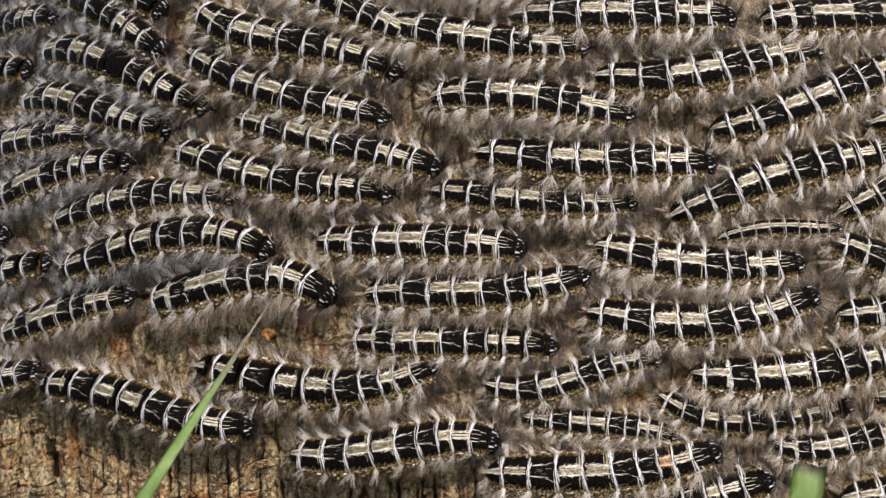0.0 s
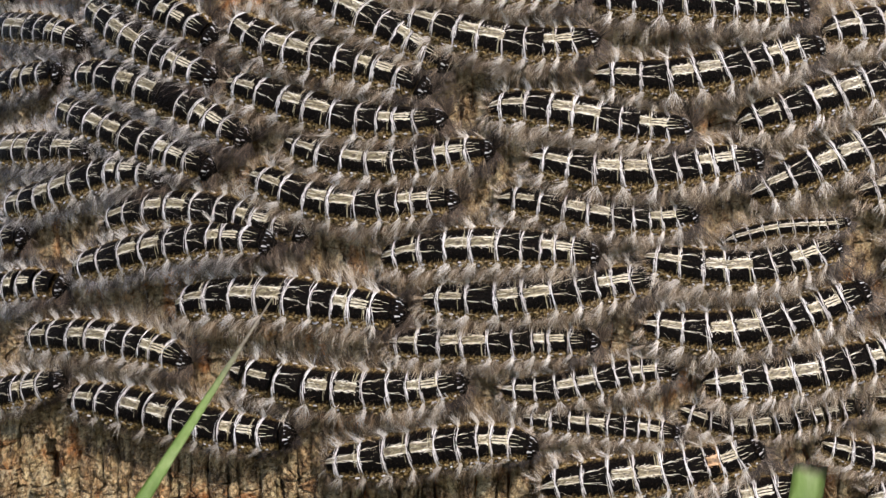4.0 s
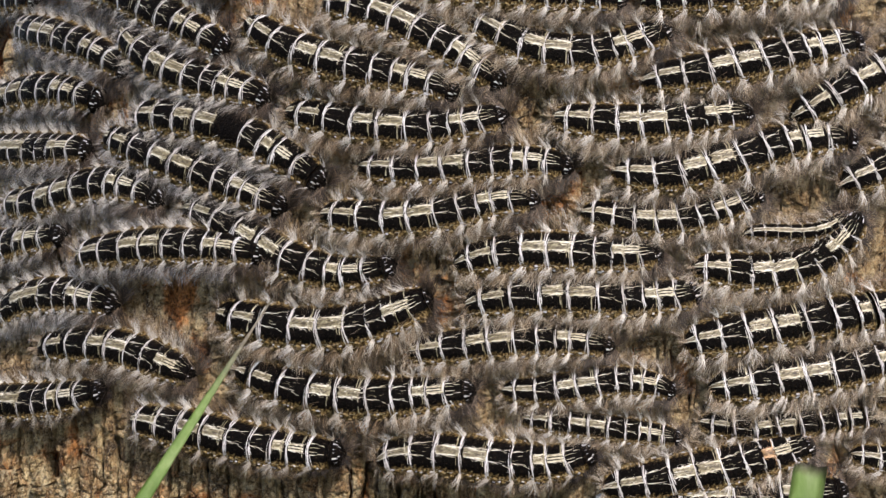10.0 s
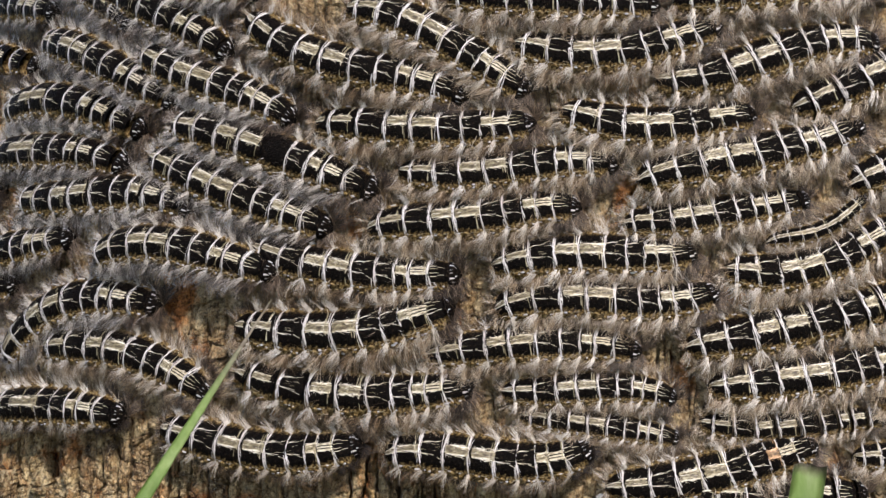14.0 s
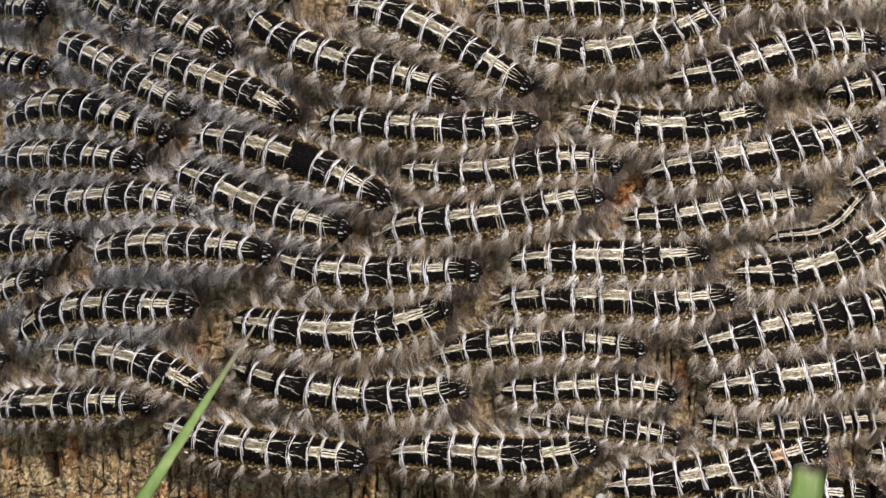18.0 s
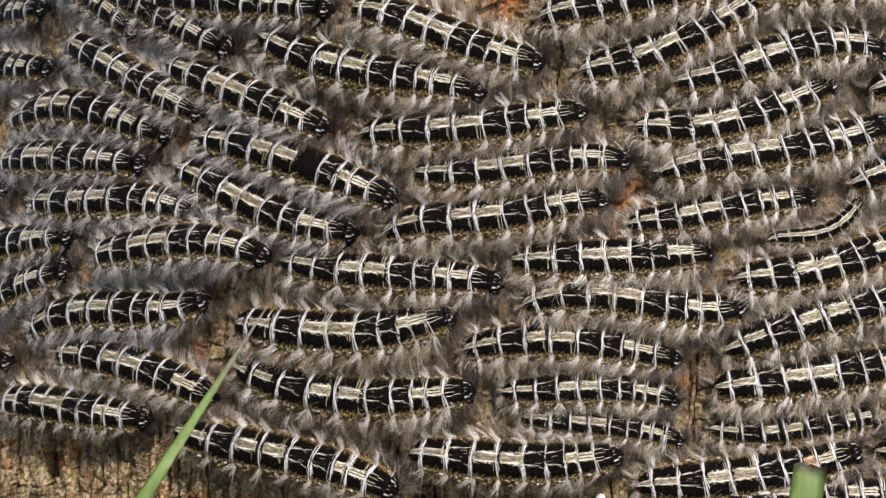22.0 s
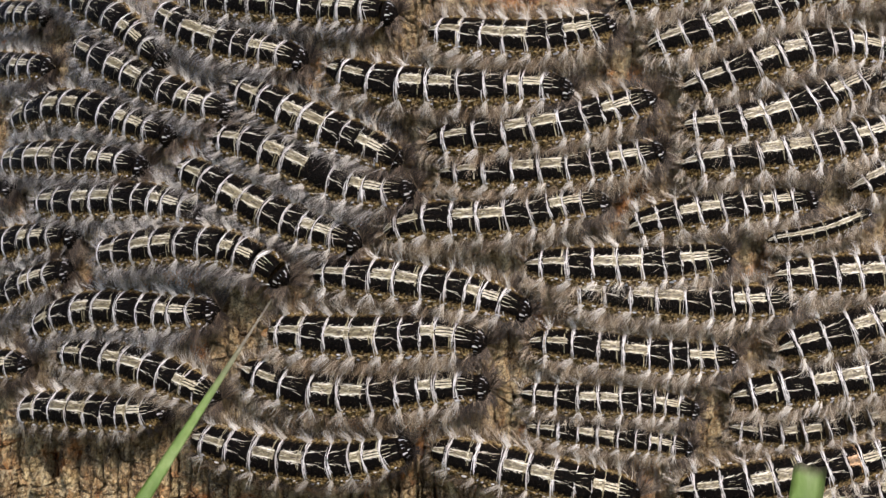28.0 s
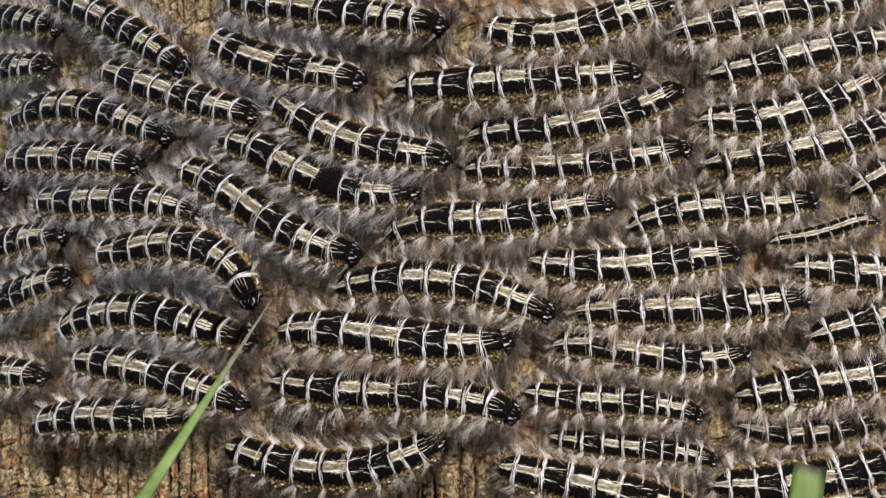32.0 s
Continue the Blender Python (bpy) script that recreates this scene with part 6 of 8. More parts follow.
    crawl([(0, 82.2, -27.1, 5, 11, -4, -2, 64.9, 0.3), (1.5, 82.6, -27.1, 5, 12, -5, -2, 64.4, 0.35), (3, 83.4, -27, 8, 8, -3, -1, 62.3, 0.28), (5.5, 86.1, -26.9, 9, 5, -2, 0, 61.8, 0.2), (7, 86.8, -26.9, 8, 2, 0, 0, 61.6, 0.14), (7.5, 86.9, -26.6, 9, 2, 0, 0, 61.4, 0.13), (8.5, 87.1, -26.9, 8, 2, 0, 0, 61.1, 0.1), (10, 87.1, -27, 9, 3, -1, -1, 60.3, 0.09), (10.5, 87.1, -27.1, 8, 3, 0, 0, 60.1, 0.08), (11.5, 87.1, -27.1, 8, 3, 0, 0, 60, 0.08), (13, 87.1, -27.1, 9, 4, 0, -1, 60, 0.08), (14, 87.1, -27.1, 8, 3, 0, -1, 60, 0.08), (17.5, 87.2, -27.2, 8, 3, -1, 0, 59.8, 0.06), (20.5, 87.9, -27.8, 6, 1, 0, 0, 60.1, 0.05), (21.5, 88, -27.6, 7, 1, -1, 0, 59.9, 0.06), (22.5, 88.6, -27.5, 7, 1, -1, -1, 58.9, 0.06), (23.5, 89.9, -27.4, 7, -3, 2, 1, 57.4, 0.02), (24, 90.6, -27.4, 9, -4, 2, 1, 57.1, -0.01), (24.5, 92, -27.6, 9, -1, 0, 0, 58.1, -0.06), (25.5, 94.8, -28.2, 8, 0, -1, 0, 60.6, -0.17), (29, 95.5, -28, 9, 0, 0, 0, 59.2, -0.26), (32, 96.3, -28.3, 8, 0, 0, 0, 58.7, -0.28)], size=1.04)
    crawl([(0, -134.1, -9.7, 15.5, -4.3, -2.2, -0, 62.3, 0.46), (3, -130.6, -12.7, 16.3, -11.6, -11.6, -0.2, 59.8, 0.35), (6, -120.5, -14.5, 13.7, -24.4, -26.6, -1.3, 61.7, 0.42), (6.5, -118.2, -14.4, 13.5, -27.6, -25.5, -1.2, 59.5, 0.43), (8, -110.5, -13.3, 14.7, -29.1, -13.8, -0.6, 51.2, 0.35), (9, -107.3, -12.8, 13.5, -30.7, -3.7, 0.9, 48.3, 0.4), (11, -100.4, -9.7, 13.1, -35, 12.5, 2.7, 39.6, 0.31), (11.5, -98.9, -10.3, 15.9, -33.2, 12.6, 2.5, 42.9, 0.28), (13, -98.8, -10.9, 15.2, -34.6, 11, 4.9, 54.9, 0.28), (14, -97.1, -12.6, 20.7, -39.9, 4.2, 8.5, 56.9, 0.14), (14.5, -94.8, -11.6, 15.5, -38, 6.4, 6.3, 56.4, 0.07), (17, -88, -13.2, 9.3, -22.7, 12, 1.3, 58, -0.14), (17.5, -85.7, -13.2, 10.2, -19.8, 14.7, 1.4, 58.4, -0.17), (19, -83.8, -13.5, 11.8, -13.2, 25.9, 4.8, 59.3, -0.19), (19.5, -83.2, -13.5, 11.6, -13.3, 31.6, 7.9, 62.1, -0.15), (20, -83.8, -13.8, 17.5, -10.5, 37.3, 9, 69.2, -0.06), (20.5, -82.8, -13.7, 15.4, -10.6, 31, 8.1, 60.3, -0.08), (21, -82.4, -13.9, 13.2, -9.7, 27.8, 7.2, 56.8, -0.04), (22, -82.9, -14.1, 12.5, -5.5, 23.7, 5, 57.6, 0.04), (23, -82.6, -14.1, 10, -5.7, 18.4, 2.6, 55.8, 0.13), (27.5, -81.7, -14, 9, -12.1, 19.4, 1.1, 57.3, 0.06), (28, -81.9, -14, 9.5, -14.4, 20, 1.2, 59.9, 0.02), (28.5, -82.1, -14, 10, -16.4, 20.5, 1.2, 62.8, -0.01), (29, -82, -14.4, 13, -19.4, 20.5, 1.2, 70.9, -0.03), (29.5, -81.2, -13.8, 9, -21.4, 18.5, 3.2, 65.4, 0.09), (31, -78, -14.3, 5, -27.4, 12.5, 7.2, 58.7, 0.38), (32, -77, -14.5, 4, -27.4, 11.5, 6.2, 60.2, 0.48)], size=1.06, label="large stout black caterpillar with white rings and cream marks")
    crawl([(0, -98.1, -15.6, 15.6, -5.9, -3.9, -0.3, 45.2, 0.18), (0.5, -98, -16.1, 8.9, -11, -5.8, 1.7, 46.6, 0.2), (1, -96.4, -16.7, 4.2, -12.1, -4.8, 1.7, 49.4, 0.25), (2, -92.8, -17.6, 0.8, -16.3, -7.6, 2.8, 52.4, 0.23), (2.5, -89.8, -18.4, -0.9, -17.4, -7.5, 2.8, 51.2, 0.13), (3, -87.8, -18.9, -4.6, -15.5, -5.5, 2.9, 51.9, 0.05), (3.5, -86, -20.3, -5.3, -13.6, -3.4, 1.9, 52.7, -0.04), (5.5, -78.7, -22.9, -8.2, -15.1, -4.1, 3, 52.8, -0.39), (6, -78.3, -23.2, -8.4, -16.2, -4.1, 3.6, 53.4, -0.42), (6.5, -78, -23.2, -8.9, -17.3, -3.7, 4, 52.9, -0.44), (7, -78.6, -23.6, -8.9, -17.4, -0.4, 3.9, 51.4, -0.42), (8, -78.3, -23.4, -6.9, -16.7, 2.3, 3.7, 51, -0.42), (10, -78.3, -23.9, -7.9, -18.2, 5.7, 4.4, 49.7, -0.44), (11, -78.3, -24, -8.5, -19.4, 5, 4.5, 50.2, -0.39), (13, -78.3, -24.1, -11.2, -21.5, 0.4, 5.6, 51.8, -0.28), (13.5, -78.7, -24, -11.5, -22.5, -2.1, 5.7, 52.4, -0.19), (14, -78.5, -24.2, -12.8, -23.5, -4.6, 5.8, 54.1, -0.03), (14.5, -78.7, -24.5, -12.2, -21.5, -4.1, 6, 52, -0.11), (16.5, -76.2, -25.8, -12.5, -20.5, -5.1, 6.4, 50, -0.1), (17, -76.1, -26, -13, -19.7, -4.8, 6.3, 50.2, -0.11), (21, -74.5, -28, -13.1, -11.9, 1.9, 3.9, 50.8, -0.2), (22, -74.4, -28.1, -12.6, -11.5, 2.5, 3.9, 50.6, -0.2), (27.5, -74.2, -28, -12.5, -11, 3.7, 4.6, 49.9, -0.22), (28, -74.2, -28, -12.5, -11.4, 2, 4.6, 50.6, -0.19), (28.5, -74.1, -27.9, -12.5, -11.9, 0.5, 4.6, 51.3, -0.16), (29.5, -73.6, -28.3, -11.5, -10.9, 0.5, 3.6, 53.4, -0.03), (31, -73.6, -28.6, -12.5, -8.9, 1.5, 2.6, 54.6, 0.05), (31.5, -73.6, -28.7, -11.5, -9.9, 2.5, 2.6, 55.1, 0.12), (32, -72.6, -29.1, -10.5, -9.9, 2.5, 2.6, 53.3, 0.26)], size=1.03, label="black ringed caterpillar crawling beside a slender grass blade")
    crawl([(0, -126.9, -34.9, 10.4, 0.6, -0.5, -0.1, 47.1, 0.23), (5.5, -118.1, -38.6, 12.4, 2.6, 0.5, -0.1, 47.1, 0.42), (6, -117.3, -37.2, 11.4, 1.6, 0.5, -0.1, 47, 0.45), (8, -114.6, -37.6, 7.9, 2.6, 3.1, -0.1, 46.1, 0.65), (8.5, -112.8, -37.4, 4.5, 1.8, 3.5, -0.1, 44.3, 0.68), (9.5, -109.5, -38.8, 8.7, 5.3, 6.3, -1.1, 40.5, 0.72), (11, -109.3, -38.2, 6.6, 1, 4.6, -0.1, 43.8, 0.82), (12, -104.3, -38.5, 8.7, -7.4, -3.1, 1.9, 43.9, 0.81), (12.5, -102.5, -37.9, 5.5, -16.1, -12.7, 2.7, 40, 0.77), (13, -101.2, -37.6, -1.6, -23.9, -20.2, 3.5, 36.5, 0.74), (13.5, -102.9, -38.5, -3.1, -18.2, -13.6, 2.6, 37.6, 0.74), (14.5, -103.8, -39.3, 3.9, -2.7, 1.8, 1, 43.3, 0.75), (17, -100.4, -39.1, 4.1, 0.6, 2.7, 0.2, 47.2, 0.67), (17.5, -99.4, -38.9, 4.9, -0.3, 2.5, 0, 47.9, 0.65), (18.5, -98.3, -38.3, 5.3, -8.8, -3.9, 2.1, 49.1, 0.61), (19.5, -96.7, -38.7, -2.2, -14.2, -5.3, 3.1, 51, 0.53), (20.5, -95, -39.2, -4.7, -10.6, -0.6, 2.2, 51.3, 0.43), (22, -96, -39, -1.5, -4.3, 5.8, 0.2, 46.9, 0.32), (23.5, -94.8, -39.7, 3.6, 6.3, 14, -2.7, 47.2, 0.33), (25.5, -93.3, -39.3, 4.7, 6.1, 15.9, -1.6, 45.9, 0.23), (27.5, -91.1, -39.6, 5.8, 2.9, 15.8, -0.5, 48.2, 0.13), (28, -89.4, -39.8, 6.1, 0.8, 14.5, 0.2, 47.6, 0.06), (29, -86.5, -40, 6.8, -3.9, 10.5, 1.6, 46.7, -0.08), (29.5, -86, -39.4, 8.8, -4.9, 9.5, 1.6, 46, -0.16), (30, -85.6, -40.1, 6.8, -4.9, 10.5, 1.6, 47, -0.19), (32, -81.1, -40.6, 7.8, -3.9, 10.5, 0.6, 49.5, -0.26)], sparse_shaded=True, size=1.06, label="black ringed caterpillar along the edge of the bare bark")
    crawl([(0, -73.8, -37.2, -4.9, 0.8, 19.5, 3.9, 66.2, -0.03), (1, -72.2, -38, -1.8, -0, 26.6, 4.1, 63.6, 0.08), (2.5, -68.9, -39.2, -1.7, 3.8, 17.8, 1.4, 65.3, -0.01), (3, -68.5, -39, -3.6, 1.4, 15.9, 2.5, 67.3, 0.04), (5.5, -64, -40.8, -4.4, 1.4, 9.1, 1.1, 65.8, 0.24), (6, -63.6, -40.8, -4.6, -0.2, 7.9, 1.4, 67.4, 0.27), (7.5, -60.4, -41, -5.7, -3.6, 3.4, 1.4, 67.1, 0.38), (8.5, -56.9, -43.7, -4.9, 0.6, 1.9, -0, 61.5, 0.3), (9, -53.8, -43.6, -5.1, -0.3, 2.7, 0.7, 61.5, 0.2), (9.5, -53.1, -44, -6.2, -0.2, 6.4, 0.5, 60.4, 0.18), (11, -49.7, -44.2, -4.6, 5.1, 9.6, -1.2, 58.4, 0.19), (12.5, -45.7, -46.6, -0.4, 11.4, 8.2, -1.8, 54.7, 0.02), (14, -42.3, -46.9, -1.2, 15.6, 4.8, -3.4, 55.5, -0.16), (16.5, -41.3, -46.4, -0.8, 16.1, -1.9, -2.8, 54, -0.2), (17, -41.2, -46.5, -2.8, 13.2, -3.4, -2, 54.2, -0.18), (18, -41.7, -46.6, -7.4, 5.7, -6.5, -0.6, 55.6, -0.15), (19.5, -41.2, -46.3, -7.2, 4.4, -7.2, -1.5, 62, -0.04), (21.5, -37.3, -46.8, -10.4, -4.7, -9.2, 0.6, 61.2, -0), (22, -37.3, -47.6, -13.7, -6.4, -9.4, 1.7, 61.3, -0.03), (25, -35.7, -47.3, -8.3, -2.7, -4, 2.5, 64.4, -0.08), (25.5, -36.2, -47.4, -6.9, 2, -1.4, 1.4, 62.1, -0.09), (27.5, -34.8, -48.9, -0.4, 19.2, 8.9, -1.7, 60, -0.04), (28, -33.2, -49, 1, 20.7, 7.7, -2, 60, -0.05), (29.5, -28.4, -49, 4, 23, 2.4, -2.7, 59.5, -0.07), (30, -27.5, -49.2, 2, 23, 0.4, -2.7, 60.9, -0.08), (31, -26.6, -49.7, 4, 25, 1.4, -3.7, 59.6, -0.15), (32, -22.6, -50.7, 6, 29, 0.4, -5.7, 60.5, -0.21)], sparse_shaded=True, size=1.06, label="black ringed caterpillar crawling beside a slender grass blade")
    crawl([(0, -26.5, -31.7, 4.4, 20.7, 7.9, -8.8, 66.8, -0.25), (1, -25.9, -32.4, 2.4, 23.7, 5.9, -7.8, 65.6, -0.21), (2, -23.5, -32.7, 1.4, 23.7, 5.9, -6.8, 62, -0.19), (2.5, -22.2, -32.6, 1.4, 20.7, 5.9, -3.8, 61.5, -0.24), (3.5, -20.4, -32, -0.6, 14.7, -0.1, -0.8, 62.4, -0.26), (5.5, -19, -33, -1.6, 17.7, -5.1, -5.8, 63.4, -0.22), (8, -18.9, -33.3, -1.6, 16.7, -5.1, -7.8, 63, -0.21), (10.5, -19, -33.6, -3.6, 13.7, -6.1, -5.8, 63.3, -0.2), (14, -18.8, -32.9, -1.6, 14.7, -3.1, -1.8, 62.8, -0.23), (16.5, -18.9, -33.2, -2.6, 15.7, -2.1, -1.8, 62.6, -0.22), (18, -19.2, -33.6, -1.6, 19.7, 0.9, -2.8, 61.9, -0.22), (20.5, -19.2, -33.5, -1.6, 18.7, -2.1, -3.8, 62.5, -0.2), (22, -19, -33.7, -3.6, 17.7, -4.1, -1.8, 63.1, -0.19), (24, -19.2, -33.8, -1.6, 20.7, -2.1, -2.8, 62.6, -0.2), (25, -19, -33.7, -2.6, 19.7, -3.1, -2.8, 63.2, -0.19), (25.5, -19, -33.7, -1.6, 20.7, -4.1, -4.8, 63.4, -0.18), (27.5, -18.8, -32.9, -3.6, 14.7, -12.1, -7.8, 63.7, -0.15), (28, -18.5, -32.8, -4.6, 11.7, -15.1, -7.8, 65.4, -0.05), (28.5, -18.5, -32.6, -5.3, 12.5, -15.3, -7.8, 62.6, -0.12), (29.5, -17.3, -32.4, -4.8, 5, -14.7, -3.7, 59.9, -0.17), (30, -16.7, -31.7, -6.5, -2.3, -12.9, 0.3, 60.3, -0.17), (31, -14.2, -31.6, -8, -3.8, -14.3, -1.7, 64.6, -0.06), (31.5, -13.1, -32, -7.7, -4, -14.5, -3.6, 64.7, 0.04), (32, -12.1, -32.3, -7.5, -7.2, -12.7, -3.6, 64.6, 0.06)], size=1.04, label="black ringed caterpillar crawling beside a slender grass blade")
    crawl([(0, -51.5, -6.5, 0.2, -24.8, -28, -0.9, 52, 0.34), (1, -49.1, -6.7, -0.4, -28.2, -17.4, 1.5, 56.6, 0.33), (2, -45.5, -9.1, 1.6, -23, -10.1, 2.7, 59.7, 0.26), (3, -43.1, -9.3, 2.5, -15, -4, 2.3, 62.1, 0.21), (3.5, -40.5, -10, 1.5, -11.1, 2.9, 3.8, 63.6, 0.19), (5.5, -32.9, -12.3, 0.9, -2.7, 14.9, 2.1, 57.2, -0.36), (6, -31, -14.5, 4.4, 11.9, 11, 0.1, 60.7, -0.44), (7, -28.4, -15.8, 5.9, 17.4, 7.7, -2.9, 61.8, -0.46), (7.5, -27.8, -15.9, 6.2, 23.5, 8.1, -3.8, 61, -0.42), (8, -27.3, -16.5, 8.4, 23.7, 7.6, -2.6, 58.8, -0.28), (8.5, -24.7, -17.5, 7.1, 28.4, 4.4, -5.8, 57.4, -0.42), (9, -23.3, -17.4, 7.9, 29, 0.3, -6.9, 57.6, -0.44), (11, -23.2, -17.2, 6.9, 19.6, -1.9, -6.6, 60.5, -0.45), (11.5, -23.2, -17.3, 5.9, 18.9, -3.9, -6.5, 60.8, -0.46), (12.5, -21.3, -17.7, 6.8, 15.5, -3.1, -5.6, 56.8, -0.39), (13, -20.6, -17.1, 7.7, 13.9, -4.7, -4.6, 56.9, -0.38), (14.5, -19.7, -18.3, 6.6, 16.8, -1.5, -5.8, 58.3, -0.3), (17, -21, -18.5, 6.4, 19.1, 2.7, -6.1, 58.1, -0.27), (18, -21, -18.5, 6.4, 19.4, 3.6, -6.1, 58.1, -0.25), (22, -20.8, -18.7, 4.7, 14.8, 4.7, -6.1, 58.4, -0.21), (25, -21.3, -18.6, 4.2, 11.4, 4.7, -5.9, 58.8, -0.18), (25.5, -21.4, -18.4, 2.3, 7.4, 2.5, -5.9, 57.9, -0.15), (27.5, -17.6, -18.9, -1.2, -1.7, -9.1, -10.8, 56.1, -0.08), (28, -16, -19.5, -3.1, -5.7, -11.2, -11.7, 55.7, 0.02), (28.5, -15.6, -20.1, -3.1, -1.1, -5.6, -8.6, 54.5, 0.02), (29, -14.5, -20.1, -2.2, 2.3, 0.1, -5.5, 55, -0.01), (30, -11.4, -19.8, 1.6, 7.4, 12.4, -1.1, 59.6, -0.05), (30.5, -11.8, -20, 0.9, 5.4, 11.5, -1.4, 59.9, -0), (31, -12.1, -20, 1.2, 5.4, 10.5, -3.7, 61.6, 0.04), (32, -11, -19.6, 0.7, 3.7, 15, 0.1, 60.7, -0.03)], size=1.14, label="black ringed caterpillar crawling beside a slender grass blade")
    crawl([(0, -1.6, -20.2, -1, -2, -2, 0, 52.3, 0.41), (1.5, 2.6, -20.7, 1, -3, -3, 1, 52.3, 0.34), (2.5, 5.3, -20.7, 2, 0, -3, -1, 54.5, 0.3), (3.5, 7.5, -20.6, 0, 2, -4, -1, 53.3, 0.31), (5.5, 13.1, -20.4, 0, -5, -10, 0, 53, 0.05), (8, 14.1, -20.2, 1, -5, -12, 0, 53.4, 0.03), (11, 16.7, -19.6, 1, -12, -7, 2, 51.3, 0.06), (12, 19, -20.1, 0, -10, -9, 1, 53, 0.01), (13, 19.6, -20.2, 1, -9, -9, 0, 54.1, 0.06), (14.5, 20.1, -20.2, 1, -13, -5, 2, 53.4, 0.1), (17.5, 20.5, -20.1, 2, -14, -4, 2, 53.9, 0.13), (18.5, 21, -19.9, 2, -13, -2, 1, 52.8, 0.16), (20, 24.6, -19.9, 1, -15, 1, 3, 51.4, -0.09), (21, 27.2, -19.7, 1, -13, 0, 2, 54.4, -0.12), (22, 29.1, -19.8, -2, -15, 3, 3, 55, 0.06), (23, 33, -19.6, -4, -18, 9, 5, 51.7, 0.01), (24, 36, -20.3, -4, -12, 10, 4, 54.8, -0.07), (25, 37.9, -20.6, -5, -5, 11, 1, 55.1, 0.09), (25.5, 39.6, -20.6, -4, -5, 13, 1, 53.9, 0.07), (27.5, 44.9, -22.6, -4, 3, 5, -1, 52.7, -0.14), (29.5, 45.6, -22.8, -2, 8, 11, -1, 51.6, -0.23), (30.5, 45.9, -23, -1, 10, 16, -1, 52.4, -0.18), (31.5, 47.1, -23, 1, 9, 20, -1, 52.1, -0.07), (32, 48.3, -23.1, 1, 10, 22, -1, 50.1, -0.04)], size=0.9)
    crawl([(0, 30.3, -28.3, 6, 8, -29, -2, 45.3, -0.02), (1.5, 31, -28.5, 6, 3, -24, -1, 44.3, 0.01), (2, 32, -28.3, 6, -1, -22, 1, 43.9, 0), (3, 33.5, -29, 5, 3, -19, -1, 43.1, -0.06), (3.5, 33.9, -29, 5, 2, -18, -1, 43.9, -0.06), (5.5, 34.5, -29.6, 3, 2, -16, -1, 44.3, -0.06), (7, 34.4, -29.6, 3, 1, -17, -1, 44.3, -0.07), (10, 34.2, -29.5, -3, -12, -22, 1, 43.5, -0.08), (12, 34.5, -29.9, -3, -11, -18, 1, 43.9, -0.07), (12.5, 34.3, -29.9, -3, -11, -17, 1, 43.5, -0.09), (14.5, 34.3, -30.4, -4, -12, -14, 1, 43.6, -0.08), (18.5, 34.2, -30.3, -3, -10, -12, 1, 43.5, -0.07), (21.5, 34.5, -30.5, -4, -13, -12, 1, 43.8, -0.09), (23, 35, -30.8, -6, -13, -7, 2, 45.4, -0.04), (24.5, 35.3, -31.4, -7, -12, -8, 2, 45.5, -0.02), (25.5, 36.1, -31.6, -6, -10, -9, 1, 43.7, 0), (28, 39.2, -33.3, -7, -5, -10, 0, 44.4, -0.1), (31.5, 39.7, -33.7, -9, -5, -11, 0, 45.7, -0.02), (32, 39.5, -33.6, -9, -5, -12, 0, 45, -0.02)], size=0.78, label="smaller black caterpillar with white rings and cream marks")
    crawl([(0, 36.5, -38.8, -8, -5, -9, 0, 39.5, -0.07), (3.5, 36.3, -38.9, -6, -2, -3, 0, 39.9, -0.02), (6, 36.4, -39.2, -7, -1, -1, 0, 40.4, -0.01), (6.5, 36.4, -39, -6, -1, -1, 0, 40.3, -0.01), (9.5, 36.4, -39.5, -7, -2, -1, 0, 40.4, -0.01), (12, 36.6, -39.1, -8, -3, -2, 0, 40.8, -0.04), (13, 36.6, -39.3, -10, -4, -3, 1, 40.7, -0.06), (13.5, 36.3, -39, -9, -4, -3, 0, 40.5, -0.05), (17.5, 36.2, -38.9, -8, -3, -2, 0, 40.5, -0.01), (18, 36.1, -39.2, -8, -3, -1, 0, 40.8, -0.01), (19.5, 36.2, -38.8, -7, -4, -2, 0, 40.6, -0.01), (21.5, 36.6, -38.9, -8, -6, -5, 0, 41, -0.01), (23, 36.9, -39.1, -12, -9, -9, 1, 41.8, -0.03), (25, 36.6, -39.7, -11, -5, -4, 0, 41, -0.02), (25.5, 36.5, -40.2, -11, -5, -4, 0, 40.8, -0.02), (27.5, 37.7, -41.4, -8, -4, -3, 0, 40.7, -0.02), (28, 38.5, -41.7, -8, -3, -3, 0, 41.8, -0.03), (29.5, 39.5, -42.5, -10, -3, -3, 0, 44.1, -0.05), (31, 41.8, -43.3, -8, -3, -6, 0, 43.3, -0.06), (32, 44.3, -44.2, -9, -4, -8, -1, 43, -0.08)], size=0.66, label="slim small caterpillar with white rings lying still")
